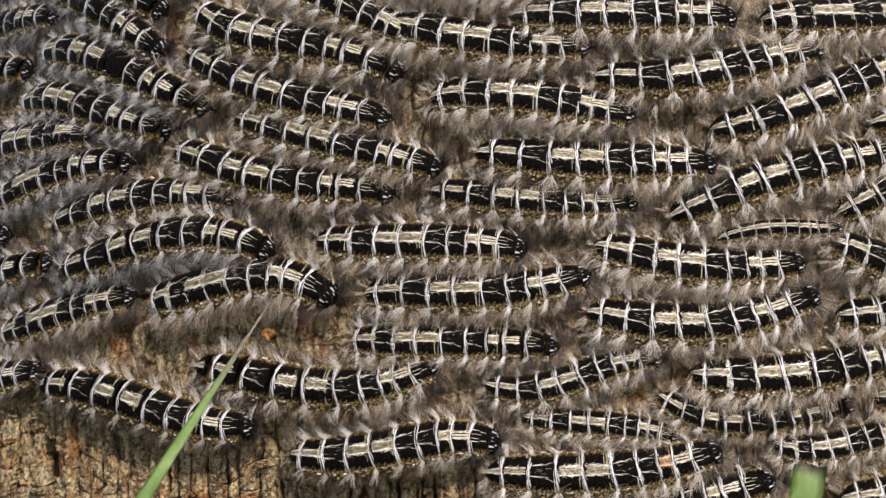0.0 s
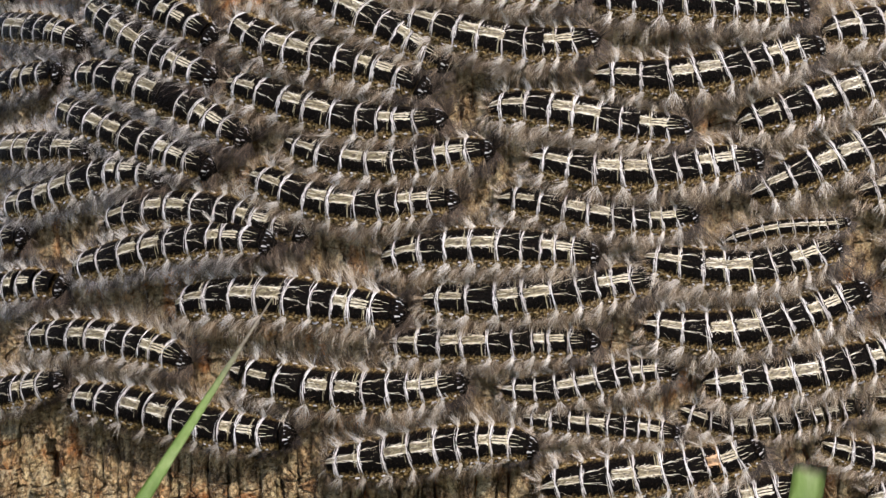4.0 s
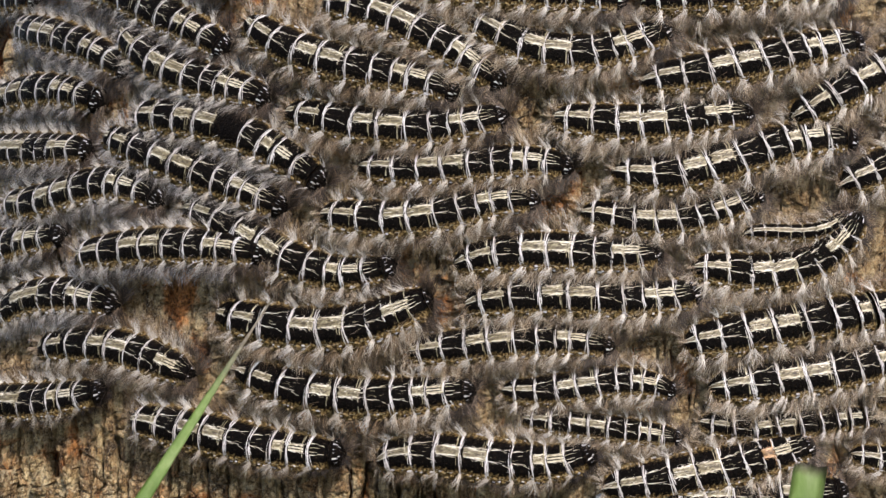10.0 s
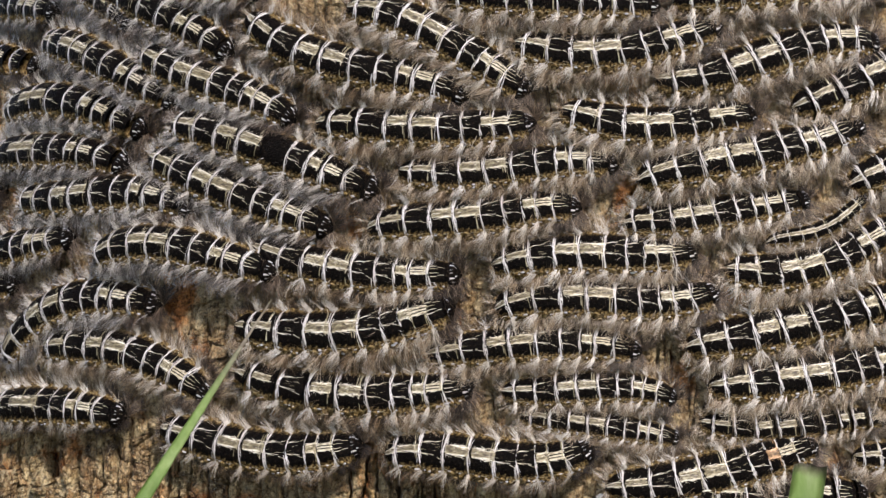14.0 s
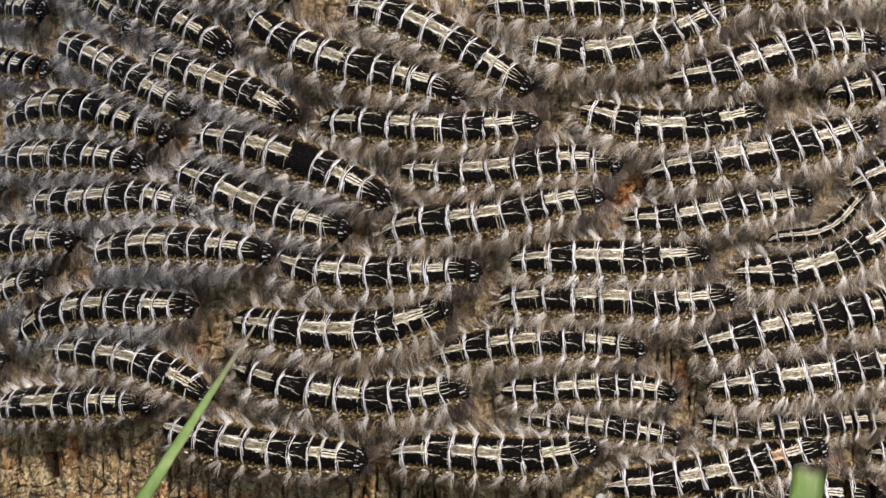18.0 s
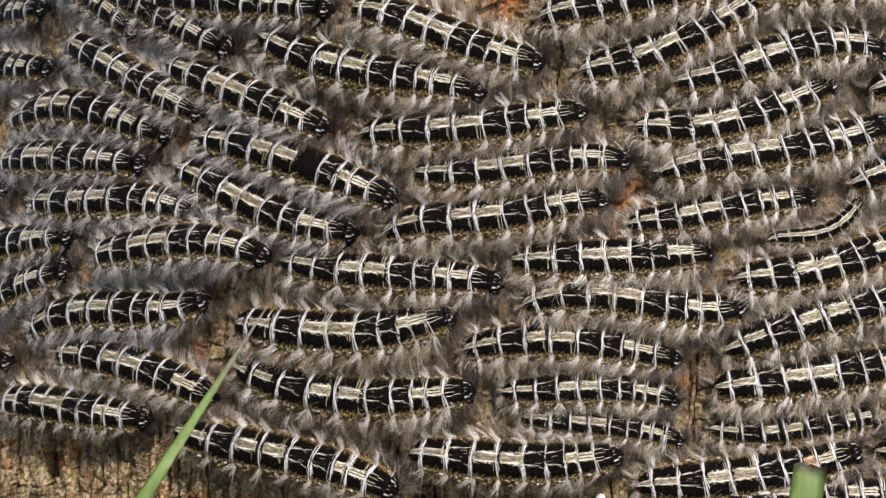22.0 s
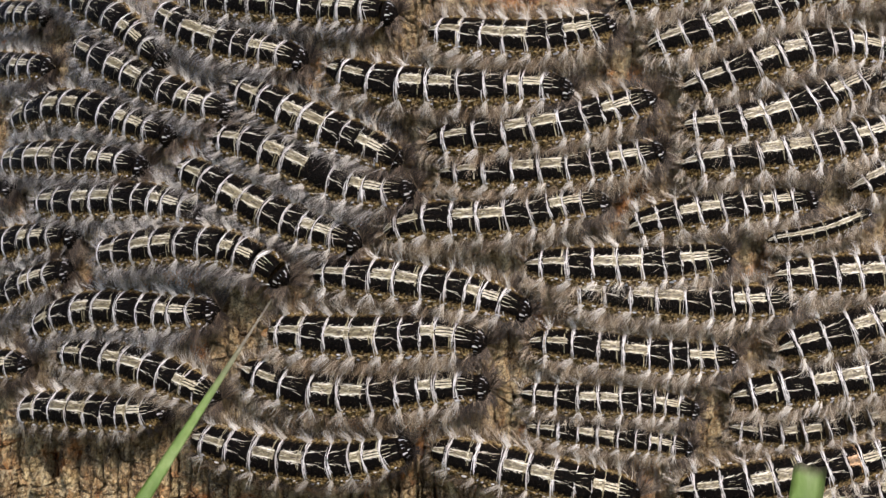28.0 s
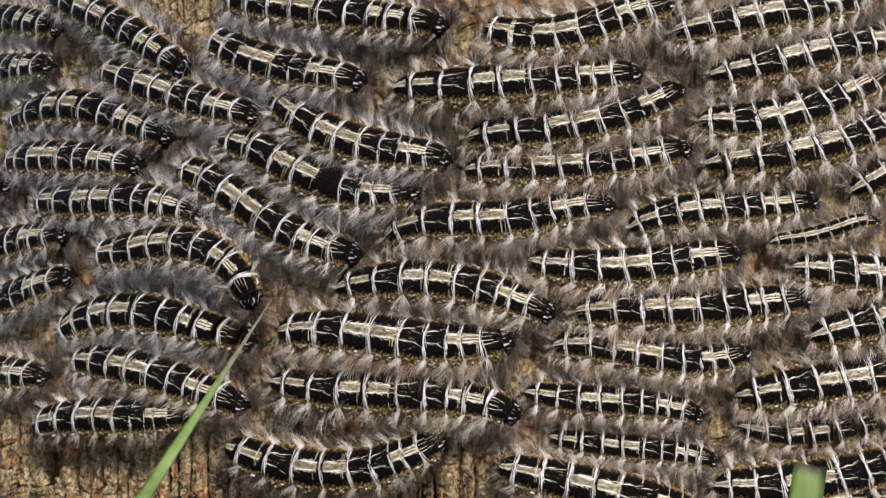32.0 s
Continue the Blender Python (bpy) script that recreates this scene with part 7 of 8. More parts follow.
    crawl([(0, 67.7, -38.4, -8, 29, -14, -4, 52.4, 0.36), (1, 68.9, -38.8, -7, 28, -14, -4, 52.4, 0.29), (2.5, 70.8, -39.1, -5, 26, -15, -4, 48.8, 0.23), (3.5, 73.2, -38.8, -2, 22, -17, -4, 49.1, 0.17), (5.5, 76.2, -38.8, -4, 13, -20, -2, 49.1, 0.14), (6.5, 77.1, -38.7, -2, 9, -18, -1, 47.5, 0.07), (7, 78, -38.8, -2, 6, -16, -1, 46.8, 0.04), (8, 79.2, -38.9, -1, 6, -16, -1, 47.8, 0.01), (11.5, 80.2, -39.2, -1, 6, -12, -1, 49.8, 0.09), (14.5, 80.2, -39.4, -1, 7, -12, -2, 50.1, 0.12), (16.5, 80.5, -39.7, -2, 7, -11, -1, 50.8, 0.12), (19.5, 80.9, -39.8, -1, 8, -12, -2, 50.6, 0.1), (20.5, 80.9, -40.1, -2, 8, -12, -2, 50.9, 0.12), (21.5, 81.3, -40, 0, 9, -14, -2, 50.8, 0.18), (23, 82.6, -40.1, 2, 5, -15, 0, 48.7, 0.17), (24.5, 84.8, -40.1, -1, 2, -18, 0, 50.4, 0.12), (25, 85.2, -40.2, -1, 5, -16, -1, 51.8, 0.15), (27.5, 86.1, -40.3, 2, 13, -13, -3, 53.5, 0.32), (28.5, 86.3, -40.4, 3, 14, -10, -2, 53.3, 0.36), (30, 86.8, -40.7, 2, 11, -7, -1, 53.1, 0.42), (32, 88.1, -40.8, 3, 19, -10, -4, 57.3, 0.46)], size=0.68, label="slim small caterpillar with white rings and cream marks")
    crawl([(0, -11.4, -45, 3, -2, -20, -2, 53.9, 0), (2, -6.1, -45.2, 3, -4, -20, -2, 54.1, -0.06), (5.5, -0.7, -44.7, 5, -11, -1, 2, 54.5, 0.02), (6.5, 0.5, -44.6, 6, -9, 9, 2, 55.3, 0.12), (7.5, 1.7, -45, 8, -12, 17, 3, 55.1, 0.2), (8.5, 4.2, -45.3, 7, -12, 25, 5, 54.1, 0.17), (10, 9, -46.9, 6, 2, 26, 0, 55.2, 0.08), (11.5, 10.1, -46.8, 7, 7, 23, -1, 54.2, 0.07), (12.5, 10.5, -47, 5, 9, 23, -1, 53.2, 0.03), (17, 12, -46.7, 6, 7, 20, 0, 51.7, -0.06), (17.5, 12.4, -46.3, 7, 8, 17, 0, 51.9, -0.06), (18.5, 12.1, -46.7, 4, 11, 15, -1, 51.2, 0.03), (19.5, 12.8, -47.1, 1, 12, 12, -2, 52.1, 0.14), (21.5, 16, -47.8, 1, 10, 9, -1, 52.3, 0), (22.5, 18.3, -47.7, 1, 10, 0, -3, 53.6, -0.12), (25, 19.3, -48.1, -5, 5, -7, -2, 54.5, -0.2), (25.5, 19.2, -48.4, -7, 4, -5, -1, 53.3, -0.24), (28, 24, -50.8, -12, 0, -1, 0, 52.5, -0.31), (29, 27.1, -51.7, -14.4, -0.6, -0.8, 0.2, 52.7, -0.32), (30, 30.7, -52.9, -13.8, -6.1, 1.3, 2.3, 49.6, -0.33), (30.5, 33.2, -53, -13, -4.9, -0.1, 1.4, 50.8, -0.38), (31, 35.5, -53.8, -16.3, -2.7, -1.5, 1.5, 51.7, -0.39), (31.5, 36.7, -54.1, -16.5, -2.4, -1.9, 0.6, 51.3, -0.36), (32, 38.7, -54, -13.7, -3.2, -2.3, 1.7, 50.6, -0.33)], sparse_shaded=True, size=1.04, label="black ringed caterpillar above bare bark, cream marks bright")
    crawl([(0, 37, -49.8, 6.2, 10.9, 2.5, -1.2, 58.7, 0.01), (1, 39.4, -49.6, 7.5, 8.4, 3.6, -1.1, 59.8, 0.13), (2.5, 43.7, -50, 10, 4.7, 11.7, 0.9, 55.5, 0.08), (3, 45.8, -50.3, 9.1, 5.4, 10.7, 0.9, 55.9, 0.01), (3.5, 47.1, -49.9, 11.3, 7.2, 9.8, -0.1, 56.7, -0.01), (5.5, 53, -50.2, 13.9, 7.2, 13, 1, 54.5, -0.04), (6, 54.3, -50.3, 13.7, 10, 11, -0.7, 55, -0.01), (7, 56.6, -50.4, 13, 16, 7, -4, 56.3, 0.04), (8.5, 59, -49.9, 13, 9, 9, -1, 53.1, 0.05), (10, 62, -48.8, 12, 4, 0, 0, 53.7, -0.1), (11, 63.2, -49.3, 12, 7, -3, -2, 54.2, -0.17), (12, 63.3, -49.4, 11.7, 7, -3.9, -2, 54.1, -0.16), (14.5, 63.4, -49.5, 11, 7, -6, -2, 53.7, -0.15), (18, 63.6, -49.6, 10, 6, -5, -2, 55.4, -0.02), (19, 64.9, -50.3, 9, 7, -2, -2, 56, 0.12), (20, 66.6, -50.3, 10, 5, 5, 0, 55, 0.13), (21, 68, -50, 10, 3, 5, 1, 55.1, 0.08), (22.5, 70.9, -50.9, 8, 8, -1, -2, 58.6, 0.06), (24, 71.5, -51.2, 9, 6, -4, -1, 58.8, 0.27), (25.5, 72.5, -51.2, 8, 8, -5, -1, 57.7, 0.3), (28, 80, -50.7, 9, 5, -1, 0, 59.2, 0.06), (29, 81.1, -50.8, 8, 5, 0, 0, 60.3, 0.16), (29.5, 81.1, -51, 7, 5, 0, 0, 62.1, 0.28), (30, 82.7, -51.5, 7, 3, 1, 1, 61.8, 0.31), (31, 86.2, -51.7, 8, 5, -1, 0, 61.8, 0.2), (32, 88.3, -51.4, 7, 9, -3, -2, 63.5, 0.2)], stained=7, size=1.04, label="black ringed caterpillar with cream marks behind a broad grass blade")
    crawl([(0, 91.8, -43.7, 2, 15, -19, 3, 42.3, 0.36), (0.5, 94.4, -44.8, -2, 14, -15, 2, 44.3, 0.29), (1, 96.8, -45.7, -2, 12, -12, 2, 45.7, 0.25), (1.5, 98.7, -47.3, -4, 11, -10, 1, 46.9, 0.21), (2, 99.9, -47.2, -6, 10, -8, 1, 47.9, 0.18), (2.5, 100.8, -47.9, -9, 9, -7, 1, 48.5, 0.17), (3, 102.7, -48, -12, 10, -6, 0, 48.8, 0.18), (3.5, 105.2, -48.3, -12, 8, -5, 0, 49.1, 0.18), (5.5, 109.4, -50.7, -15, 7, -3, 0, 50.4, 0.17), (7, 110.7, -51.6, -17, 6, -2, 0, 50.2, 0.22), (7.5, 111.8, -51.4, -16, 5, -2, 0, 50.2, 0.24), (8.5, 113.2, -50.1, -11, 3, -1, 0, 50.2, 0.26), (10.5, 113.6, -49.1, -8, 2, -1, 0, 49.8, 0.33), (11.5, 113.4, -47.9, -4, 0, 0, 0, 49.4, 0.37), (13, 113.2, -47.1, -1, 0, -1, 0, 49, 0.41), (14.5, 113.5, -46.8, -1, 0, 0, 0, 49, 0.41), (16.5, 117.8, -47.7, -1, 0, 0, 0, 50.7, 0.26), (17.5, 118.8, -47, -1, 0, 0, 0, 51.3, 0.19), (18.5, 121.5, -46.3, -2, 0, 0, 0, 51.8, 0.15), (23, 123.1, -46.4, -2, 0, 0, 0, 52.7, 0.04), (32, 126.3, -46.5, -2, 0, 0, 0, 53, 0.01)], size=0.75, label="smaller black caterpillar near a cut grass blade")
    crawl([(0, 47.3, -57.7, 12, 1, 0, 0, 57.2, 0.27), (1, 49.2, -58.5, 12, 1, 0, 0, 56.4, 0.24), (3.5, 54.9, -57.7, 10, 1, 0, 0, 56.2, 0.23), (5.5, 57.3, -58, 9, 1, 0, 0, 57.1, 0.27), (6, 59, -57.2, 10, 1, 0, 0, 57.5, 0.29), (7.5, 61.2, -56.5, 6, 0, 0, 0, 56.5, 0.25), (9, 61.8, -56.1, 3, 0, 0, 0, 56.4, 0.25), (9.5, 62.6, -55.5, 2, 0, 0, 0, 56.6, 0.26), (10.5, 65.4, -54.2, 0, -1, 0, 0, 57.3, 0.29), (11, 66.1, -54.1, -1, -1, 0, 0, 57.9, 0.32), (11.5, 66.6, -54.2, -1, 0, 0, 0, 58.2, 0.34), (16.5, 66.6, -53.7, -4, 0, 0, 0, 60.3, 0.46), (17.5, 67.1, -53.6, -4, 0, 0, 0, 61.6, 0.52), (18, 67.4, -53.2, -5, -1, 0, 0, 62.1, 0.54), (18.5, 69, -53, -5, -1, 0, 0, 61.8, 0.52), (19, 72, -53.4, -5, -1, 0, 0, 60.6, 0.46), (19.5, 73.9, -53.7, -4, 0, 0, 0, 59.5, 0.41), (21, 76.8, -54.5, -4, 0, 0, 0, 57.2, 0.29), (21.5, 78.1, -54.8, -3, 0, 0, 0, 56.7, 0.26), (23, 81.6, -54.2, -1, 0, 0, 0, 55.9, 0.22), (25, 83.7, -54.7, 1, 0, 0, 0, 55.9, 0.21), (28, 86.9, -55.4, 4, 1, 0, 0, 57.7, 0.3), (30, 88.8, -55.5, 4, 0, 0, 0, 57.1, 0.28), (32, 90.7, -55.6, 4, 0, 0, 0, 58.4, 0.34)], label="black ringed caterpillar with cream marks behind a broad grass blade")
    crawl([(0, 77.5, 18.5, 16, -10, 0, 3, 63.9, 0.15), (0.5, 78.5, 20.1, 18, -9, 1, 2, 62.5, 0.12), (1, 80.2, 22.6, 22, -10, 2, 2, 61.6, 0.06), (1.5, 83, 22.8, 24, -9, 2, 2, 60.7, 0.03), (2, 85.1, 22.6, 22, -7, 1, 1, 59.9, 0), (2.5, 87.9, 23.1, 19, -5, 0, 1, 58.7, 0.02), (3, 90.5, 23.9, 21, -5, 0, 0, 57.9, 0.02), (3.5, 92.7, 23.4, 20, -4, 0, 0, 57.5, 0.01), (5.5, 100.3, 25.8, 24, -4, 1, 0, 56, -0.02), (6, 102.4, 25.3, 23, -2, 0, 0, 55.9, -0.04), (6.5, 103.7, 25.1, 22, -2, 0, 0, 55.5, -0.04), (7, 105.9, 25.7, 22, -1, 0, 0, 54.8, -0.01), (7.5, 107.2, 26.4, 25, -2, 0, 0, 54.5, 0), (8, 109.9, 26, 25, -2, 0, 0, 54.1, 0.01), (9, 111.3, 24.9, 24, -1, 0, 0, 53.1, 0.06), (10, 112.7, 25, 23, 0, 0, 0, 52.3, 0.11), (11.5, 113.8, 26.4, 24, 0, 0, 0, 52.3, 0.1), (13.5, 114.9, 25.6, 24, 0, 0, 0, 52.2, 0.09), (16.5, 114.6, 25.6, 25, -1, 0, 0, 51.7, 0.13), (19.5, 115.2, 24.4, 22, 1, 0, 0, 51.7, 0.13), (21.5, 115.3, 24.3, 21, 1, 0, 0, 51.8, 0.12), (23, 115.1, 25, 23, 0, 0, 0, 51.9, 0.11), (28.5, 115.3, 25.1, 25, 0, 0, 0, 52.1, 0.09), (32, 115.2, 26.1, 28, -1, 0, 0, 52.8, 0.03)])
    crawl([(0, -90.1, 82.8, -21, 0, 0, 0, 67.7, 0.65), (1.5, -87.7, 81.3, -20, 0, 0, 0, 62, 0.44), (3.5, -84.5, 79.3, -18, 0, 0, 0, 58.1, 0.27), (7.5, -78.1, 75.4, -15, 0, 0, 0, 54.5, 0.1), (13, -69.3, 69.9, -11, 0, 0, 0, 53.6, 0.05), (14, -67.7, 68.9, -10.2, 0, 0, 0, 53.8, 0.06), (19, -59.2, 66.7, -8, -0.4, 0.2, 0, 55, 0.12), (21, -56.1, 64.1, -8.9, -0.8, 0.7, 0.1, 56.8, 0.2), (22.5, -53.8, 62.2, -8.3, -0.1, 1.1, 0.2, 59.3, 0.3), (23, -52.5, 65.3, -7.8, -0.2, 0.3, 0.2, 60.5, 0.34), (24, -52.9, 63.4, -8.4, 0.8, 1.3, 0, 59, 0.29), (25, -49.6, 64.3, -8, 1.7, 1.3, -0.1, 58.5, 0.28), (25.5, -48.1, 63.7, -8.1, 1.8, 1.3, -0.1, 58.2, 0.27), (28, -40.9, 60.4, -8.5, 2.2, 0.6, -0.2, 58.8, 0.3), (28.5, -39.4, 60.3, -8.3, 1.6, 0.4, -0.1, 59, 0.3), (29, -38.3, 60.7, -13.2, -0.9, 1.3, -0, 59.1, 0.31), (29.5, -37, 61.1, -14.1, -1.5, 1.3, 0.1, 59.1, 0.31), (30, -33.5, 60.4, -14.9, -2, 1.2, 0.2, 59.3, 0.32), (30.5, -32, 60.1, -15.2, -1.6, 2.4, 1.1, 59.6, 0.33), (31, -31.9, 59.3, -12.5, -0.1, 1.7, 0, 59.8, 0.34), (32, -30.3, 58.1, -10.1, 1.7, 2.1, -1.1, 60.5, 0.36)])
    crawl([(0, 123.3, -32.1, 2, 0, 0, 0, 53.2, -0.02), (32, 125.4, -32.4, 1, 0, 0, 0, 53.3, -0.02)])
    crawl([(0, -114.5, 91.6, -40, 0, 0, 0, 59.8, 0.4), (2.5, -112.4, 89.1, -40, 0, 0, 0, 56.3, 0.22), (7, -108.7, 84.8, -39, -1, 0, 0, 54.9, 0.12), (10.5, -105.8, 81.4, -38, -2, -1, 0, 56.7, 0.17), (13, -103.7, 79, -37, -4, -3, 0, 61.3, 0.32), (13.5, -102.3, 78, -37, -3, -3, 0, 60.3, 0.29), (14.5, -102.3, 76.8, -37, -3, -2, 0, 58.8, 0.24), (16.5, -100.4, 75.4, -37, -2, -1, 0, 57, 0.18), (19, -99.8, 74.6, -37, -2, -1, 0, 56.3, 0.16), (21.5, -100.1, 74.9, -36, -3, -2, 0, 58, 0.22), (22, -100.1, 74.5, -37, -4, -2, 0, 58.7, 0.24), (23, -100.8, 75.3, -36, -5, -3, 0, 60.7, 0.3), (24.5, -100, 73.3, -35, -6, -3, 1, 58.6, 0.26), (25.5, -98.1, 71.6, -34, -7, -3, 1, 58.1, 0.26), (27.5, -92.9, 66.2, -33, -10, -5, 3, 58.1, 0.29), (28.5, -91.7, 65.7, -33, -8, -1, 5, 56.8, 0.31), (29, -91.8, 64.4, -26, -4, 2, 5, 57.7, 0.4), (29.5, -90.6, 63.3, -28, -6, 0, 4, 56.2, 0.29), (30, -89.8, 62.3, -29, -7, -1, 3, 57.2, 0.27), (31.5, -88.4, 61.7, -30, -7, -3, 2, 57.9, 0.24), (32, -86.6, 61.1, -31, -6, -1, 2, 57, 0.21)], size=1.03)
    crawl([(0, -183.1, 75.9, -21, 0, 0, 0, 62.8, 1.14), (1, -180.1, 74.8, -21, 0, 0, 0, 56, 0.88), (2.5, -175.6, 73.1, -21, 0, 0, 0, 49.6, 0.63), (3.5, -172.6, 72, -20, 0, 0, 0, 47.2, 0.52), (6, -165.1, 69.3, -20, 0, 0, 0, 43.3, 0.35), (8.5, -157.6, 66.6, -19, 0, 0, 0, 42.3, 0.31), (10.5, -151.6, 64.4, -18, 0, 0, 0, 43.9, 0.4), (12.5, -145.6, 62.2, -18, 0, 0, 0, 48.4, 0.63), (13, -144.6, 61.3, -18, 0, 0, 0, 50.2, 0.71), (13.5, -144.6, 61.4, -18, 0, 0, 0, 52.3, 0.81), (14, -143.1, 61.3, -17, 0, 0, 0, 54.9, 0.92), (14.5, -142.6, 60.8, -17, 0, 0, 0, 53.3, 0.85), (16.5, -136, 57.6, -16, -1, 0, 0, 48.8, 0.64), (17, -135, 57.1, -15, 0, 0, 0, 49.1, 0.64), (19, -133, 55.7, -13, 0, 0, 0, 51.5, 0.68), (20, -131.7, 55.2, -12, 0, 0, 0, 49.8, 0.61), (20.5, -131.1, 54.1, -9, 1, 0, 0, 48.7, 0.56), (21.5, -130.3, 54.2, -9, 0, 0, 0, 47.3, 0.49), (22, -129.7, 53.6, -9, 0, 0, 0, 46.7, 0.46), (23, -129.1, 53.1, -7, 1, 0, 0, 45.5, 0.41), (25.5, -128.6, 52.7, -6, 1, 0, 0, 44.2, 0.34), (29.5, -127.2, 53.1, -7, 0, 0, 0, 43.7, 0.3), (30, -127.4, 52.3, -5, 1, 0, 0, 43.7, 0.3), (32, -126.8, 52.1, -4, 1, 0, 0, 43.8, 0.3)], size=1.03)
    crawl([(0, -146.5, 79.4, -5, 1, 0, 0, 49.6, 0.54), (1, -145.4, 79, -6, 1, 0, 0, 46.6, 0.43), (2.5, -143.9, 78.5, -7, 0, 0, 0, 43.9, 0.32), (6, -140.3, 77.1, -9, 0, 0, 0, 42, 0.24), (8, -138.2, 76.4, -10, 0, 0, 0, 42.9, 0.27), (10, -136.1, 75.6, -11, 0, 0, 0, 46, 0.39), (12, -130.9, 73.7, -13, 0, 0, 0, 43, 0.29), (14, -125.6, 71.9, -15, -1, 0, 0, 42.5, 0.28), (16.5, -130.3, 73.6, -17, -2, -1, 0, 43.4, 0.35), (17.5, -131, 74, -18, -3, -1, 1, 44.3, 0.4), (19, -131.3, 70.3, -7, 0, -1, -1, 43.9, 0.43), (19.5, -131.6, 69.8, -8, -1, -2, -1, 45, 0.49), (20, -131.9, 70.7, -9, -2, -2, -1, 47.1, 0.59), (21, -131.6, 70.5, -8, -1, -2, 0, 44.5, 0.47), (23, -130.8, 68.1, -2, 1, -1, -1, 43, 0.38), (24, -130.3, 68.2, -3, 0, -1, -1, 42.4, 0.36), (25, -130.4, 69.4, -6, -1, -1, 0, 41.9, 0.36), (25.5, -130.3, 68.9, -6, -1, -2, 0, 41.9, 0.37), (28, -131.4, 69, -8, -2, -3, -1, 44.1, 0.53), (28.5, -132, 68.9, -10, -3, -4, -1, 46.7, 0.64), (29, -132.2, 69.9, -14, -5, -5, -1, 50.7, 0.8), (30, -130.9, 69.8, -14, -4, -3, -1, 48.2, 0.68), (31, -130.1, 69.5, -15, -4, -2, 0, 48, 0.65), (32, -128.9, 68.1, -14, -3, -2, 0, 47.9, 0.63)], size=1.03)
    crawl([(0, -162.9, -14.7, 14, 0, 0, 0, 54.7, 0.44), (1.5, -160, -14.6, 14, 0, 0, 0, 51, 0.3), (3, -157.1, -14.5, 15, 0, 0, 0, 48.9, 0.22), (6, -151.3, -14.4, 15, 0, 0, 0, 46.9, 0.13), (8.5, -146.5, -14.3, 16, 0, 0, 0, 46.3, 0.11), (11, -141.7, -14.2, 16, 0, 0, 0, 46.7, 0.14), (13, -137.9, -14.1, 17, -1, 0, 0, 48, 0.22), (16.5, -130.4, -16.6, 19, -1, -2, -1, 47.7, 0.32), (17.5, -128.5, -15.6, 21, -1, -3, -1, 48, 0.38), (19, -124.5, -15.3, 23, -1, -5, -4, 49.1, 0.52), (19.5, -123, -14.1, 21, -2, -6, -5, 49.6, 0.59), (20, -127.7, -14.7, 18, -4, -8, -6, 50, 0.66), (20.5, -122.4, -14.3, 21, -2, -6, -5, 50.2, 0.62), (21, -122.3, -14.2, 22, -2, -5, -3, 49.9, 0.58), (21.5, -122, -12.7, 19, -3, -4, -2, 49.3, 0.53), (23, -119, -12.5, 22, -1, -3, -1, 46, 0.38), (25.5, -118.6, -11.8, 19, -1, -3, -2, 44.6, 0.4), (28, -118.6, -12.1, 19, -2, -6, -5, 43.2, 0.54), (28.5, -118.7, -12.3, 18, -2, -7, -7, 43.6, 0.61), (29, -123.7, -14.2, 17, -2, -8, -9, 45.8, 0.75), (29.5, -118.3, -12.6, 19, -1, -7, -7, 43.5, 0.61), (30, -117.3, -12.9, 21, -1, -6, -5, 42.8, 0.54), (31.5, -117.4, -12.1, 16, -2, -4, -2, 43.1, 0.45), (32, -117.2, -12.9, 18, -1, -4, -2, 43.5, 0.45)], size=1.06, label="large stout black caterpillar with white rings and cream marks")
    crawl([(0, -148.8, -32.6, 6, 0, 0, 0, 47.3, 0.34), (1.5, -147.9, -32.4, 5, 0, 0, 0, 44.5, 0.23), (3.5, -146.6, -32.1, 5, 0, 0, 0, 42.6, 0.15), (7, -144.3, -31.6, 5, 0, 0, 0, 41, 0.07), (11, -141.8, -31, 5, 0, 0, 0, 40.7, 0.05), (16.5, -138.2, -30.3, 5, 0, 0, 0, 42.5, 0.14), (19, -136.6, -29.9, 5, 0, 0, 0, 45.1, 0.25), (21, -135.6, -30.2, 5, 0, 0, 0, 44.1, 0.21), (23, -134.6, -30.4, 5, 0, 0, 0, 45, 0.25), (25, -132.1, -30, 4, 0, 0, 0, 43.1, 0.17), (27.5, -128.9, -29.6, 3, 0, 0, 0, 42.4, 0.14), (28, -128.3, -30.1, 3, 0, 0, 0, 42.4, 0.14), (29, -128.3, -30.1, 2, 0, 0, 0, 42.4, 0.14), (31, -125.5, -29.8, 1, 0, 0, 0, 43.5, 0.18), (32, -123.8, -31.6, 0, -1, 0, 0, 44.6, 0.23)], size=1.06, label="large stout black caterpillar with white rings and cream marks")
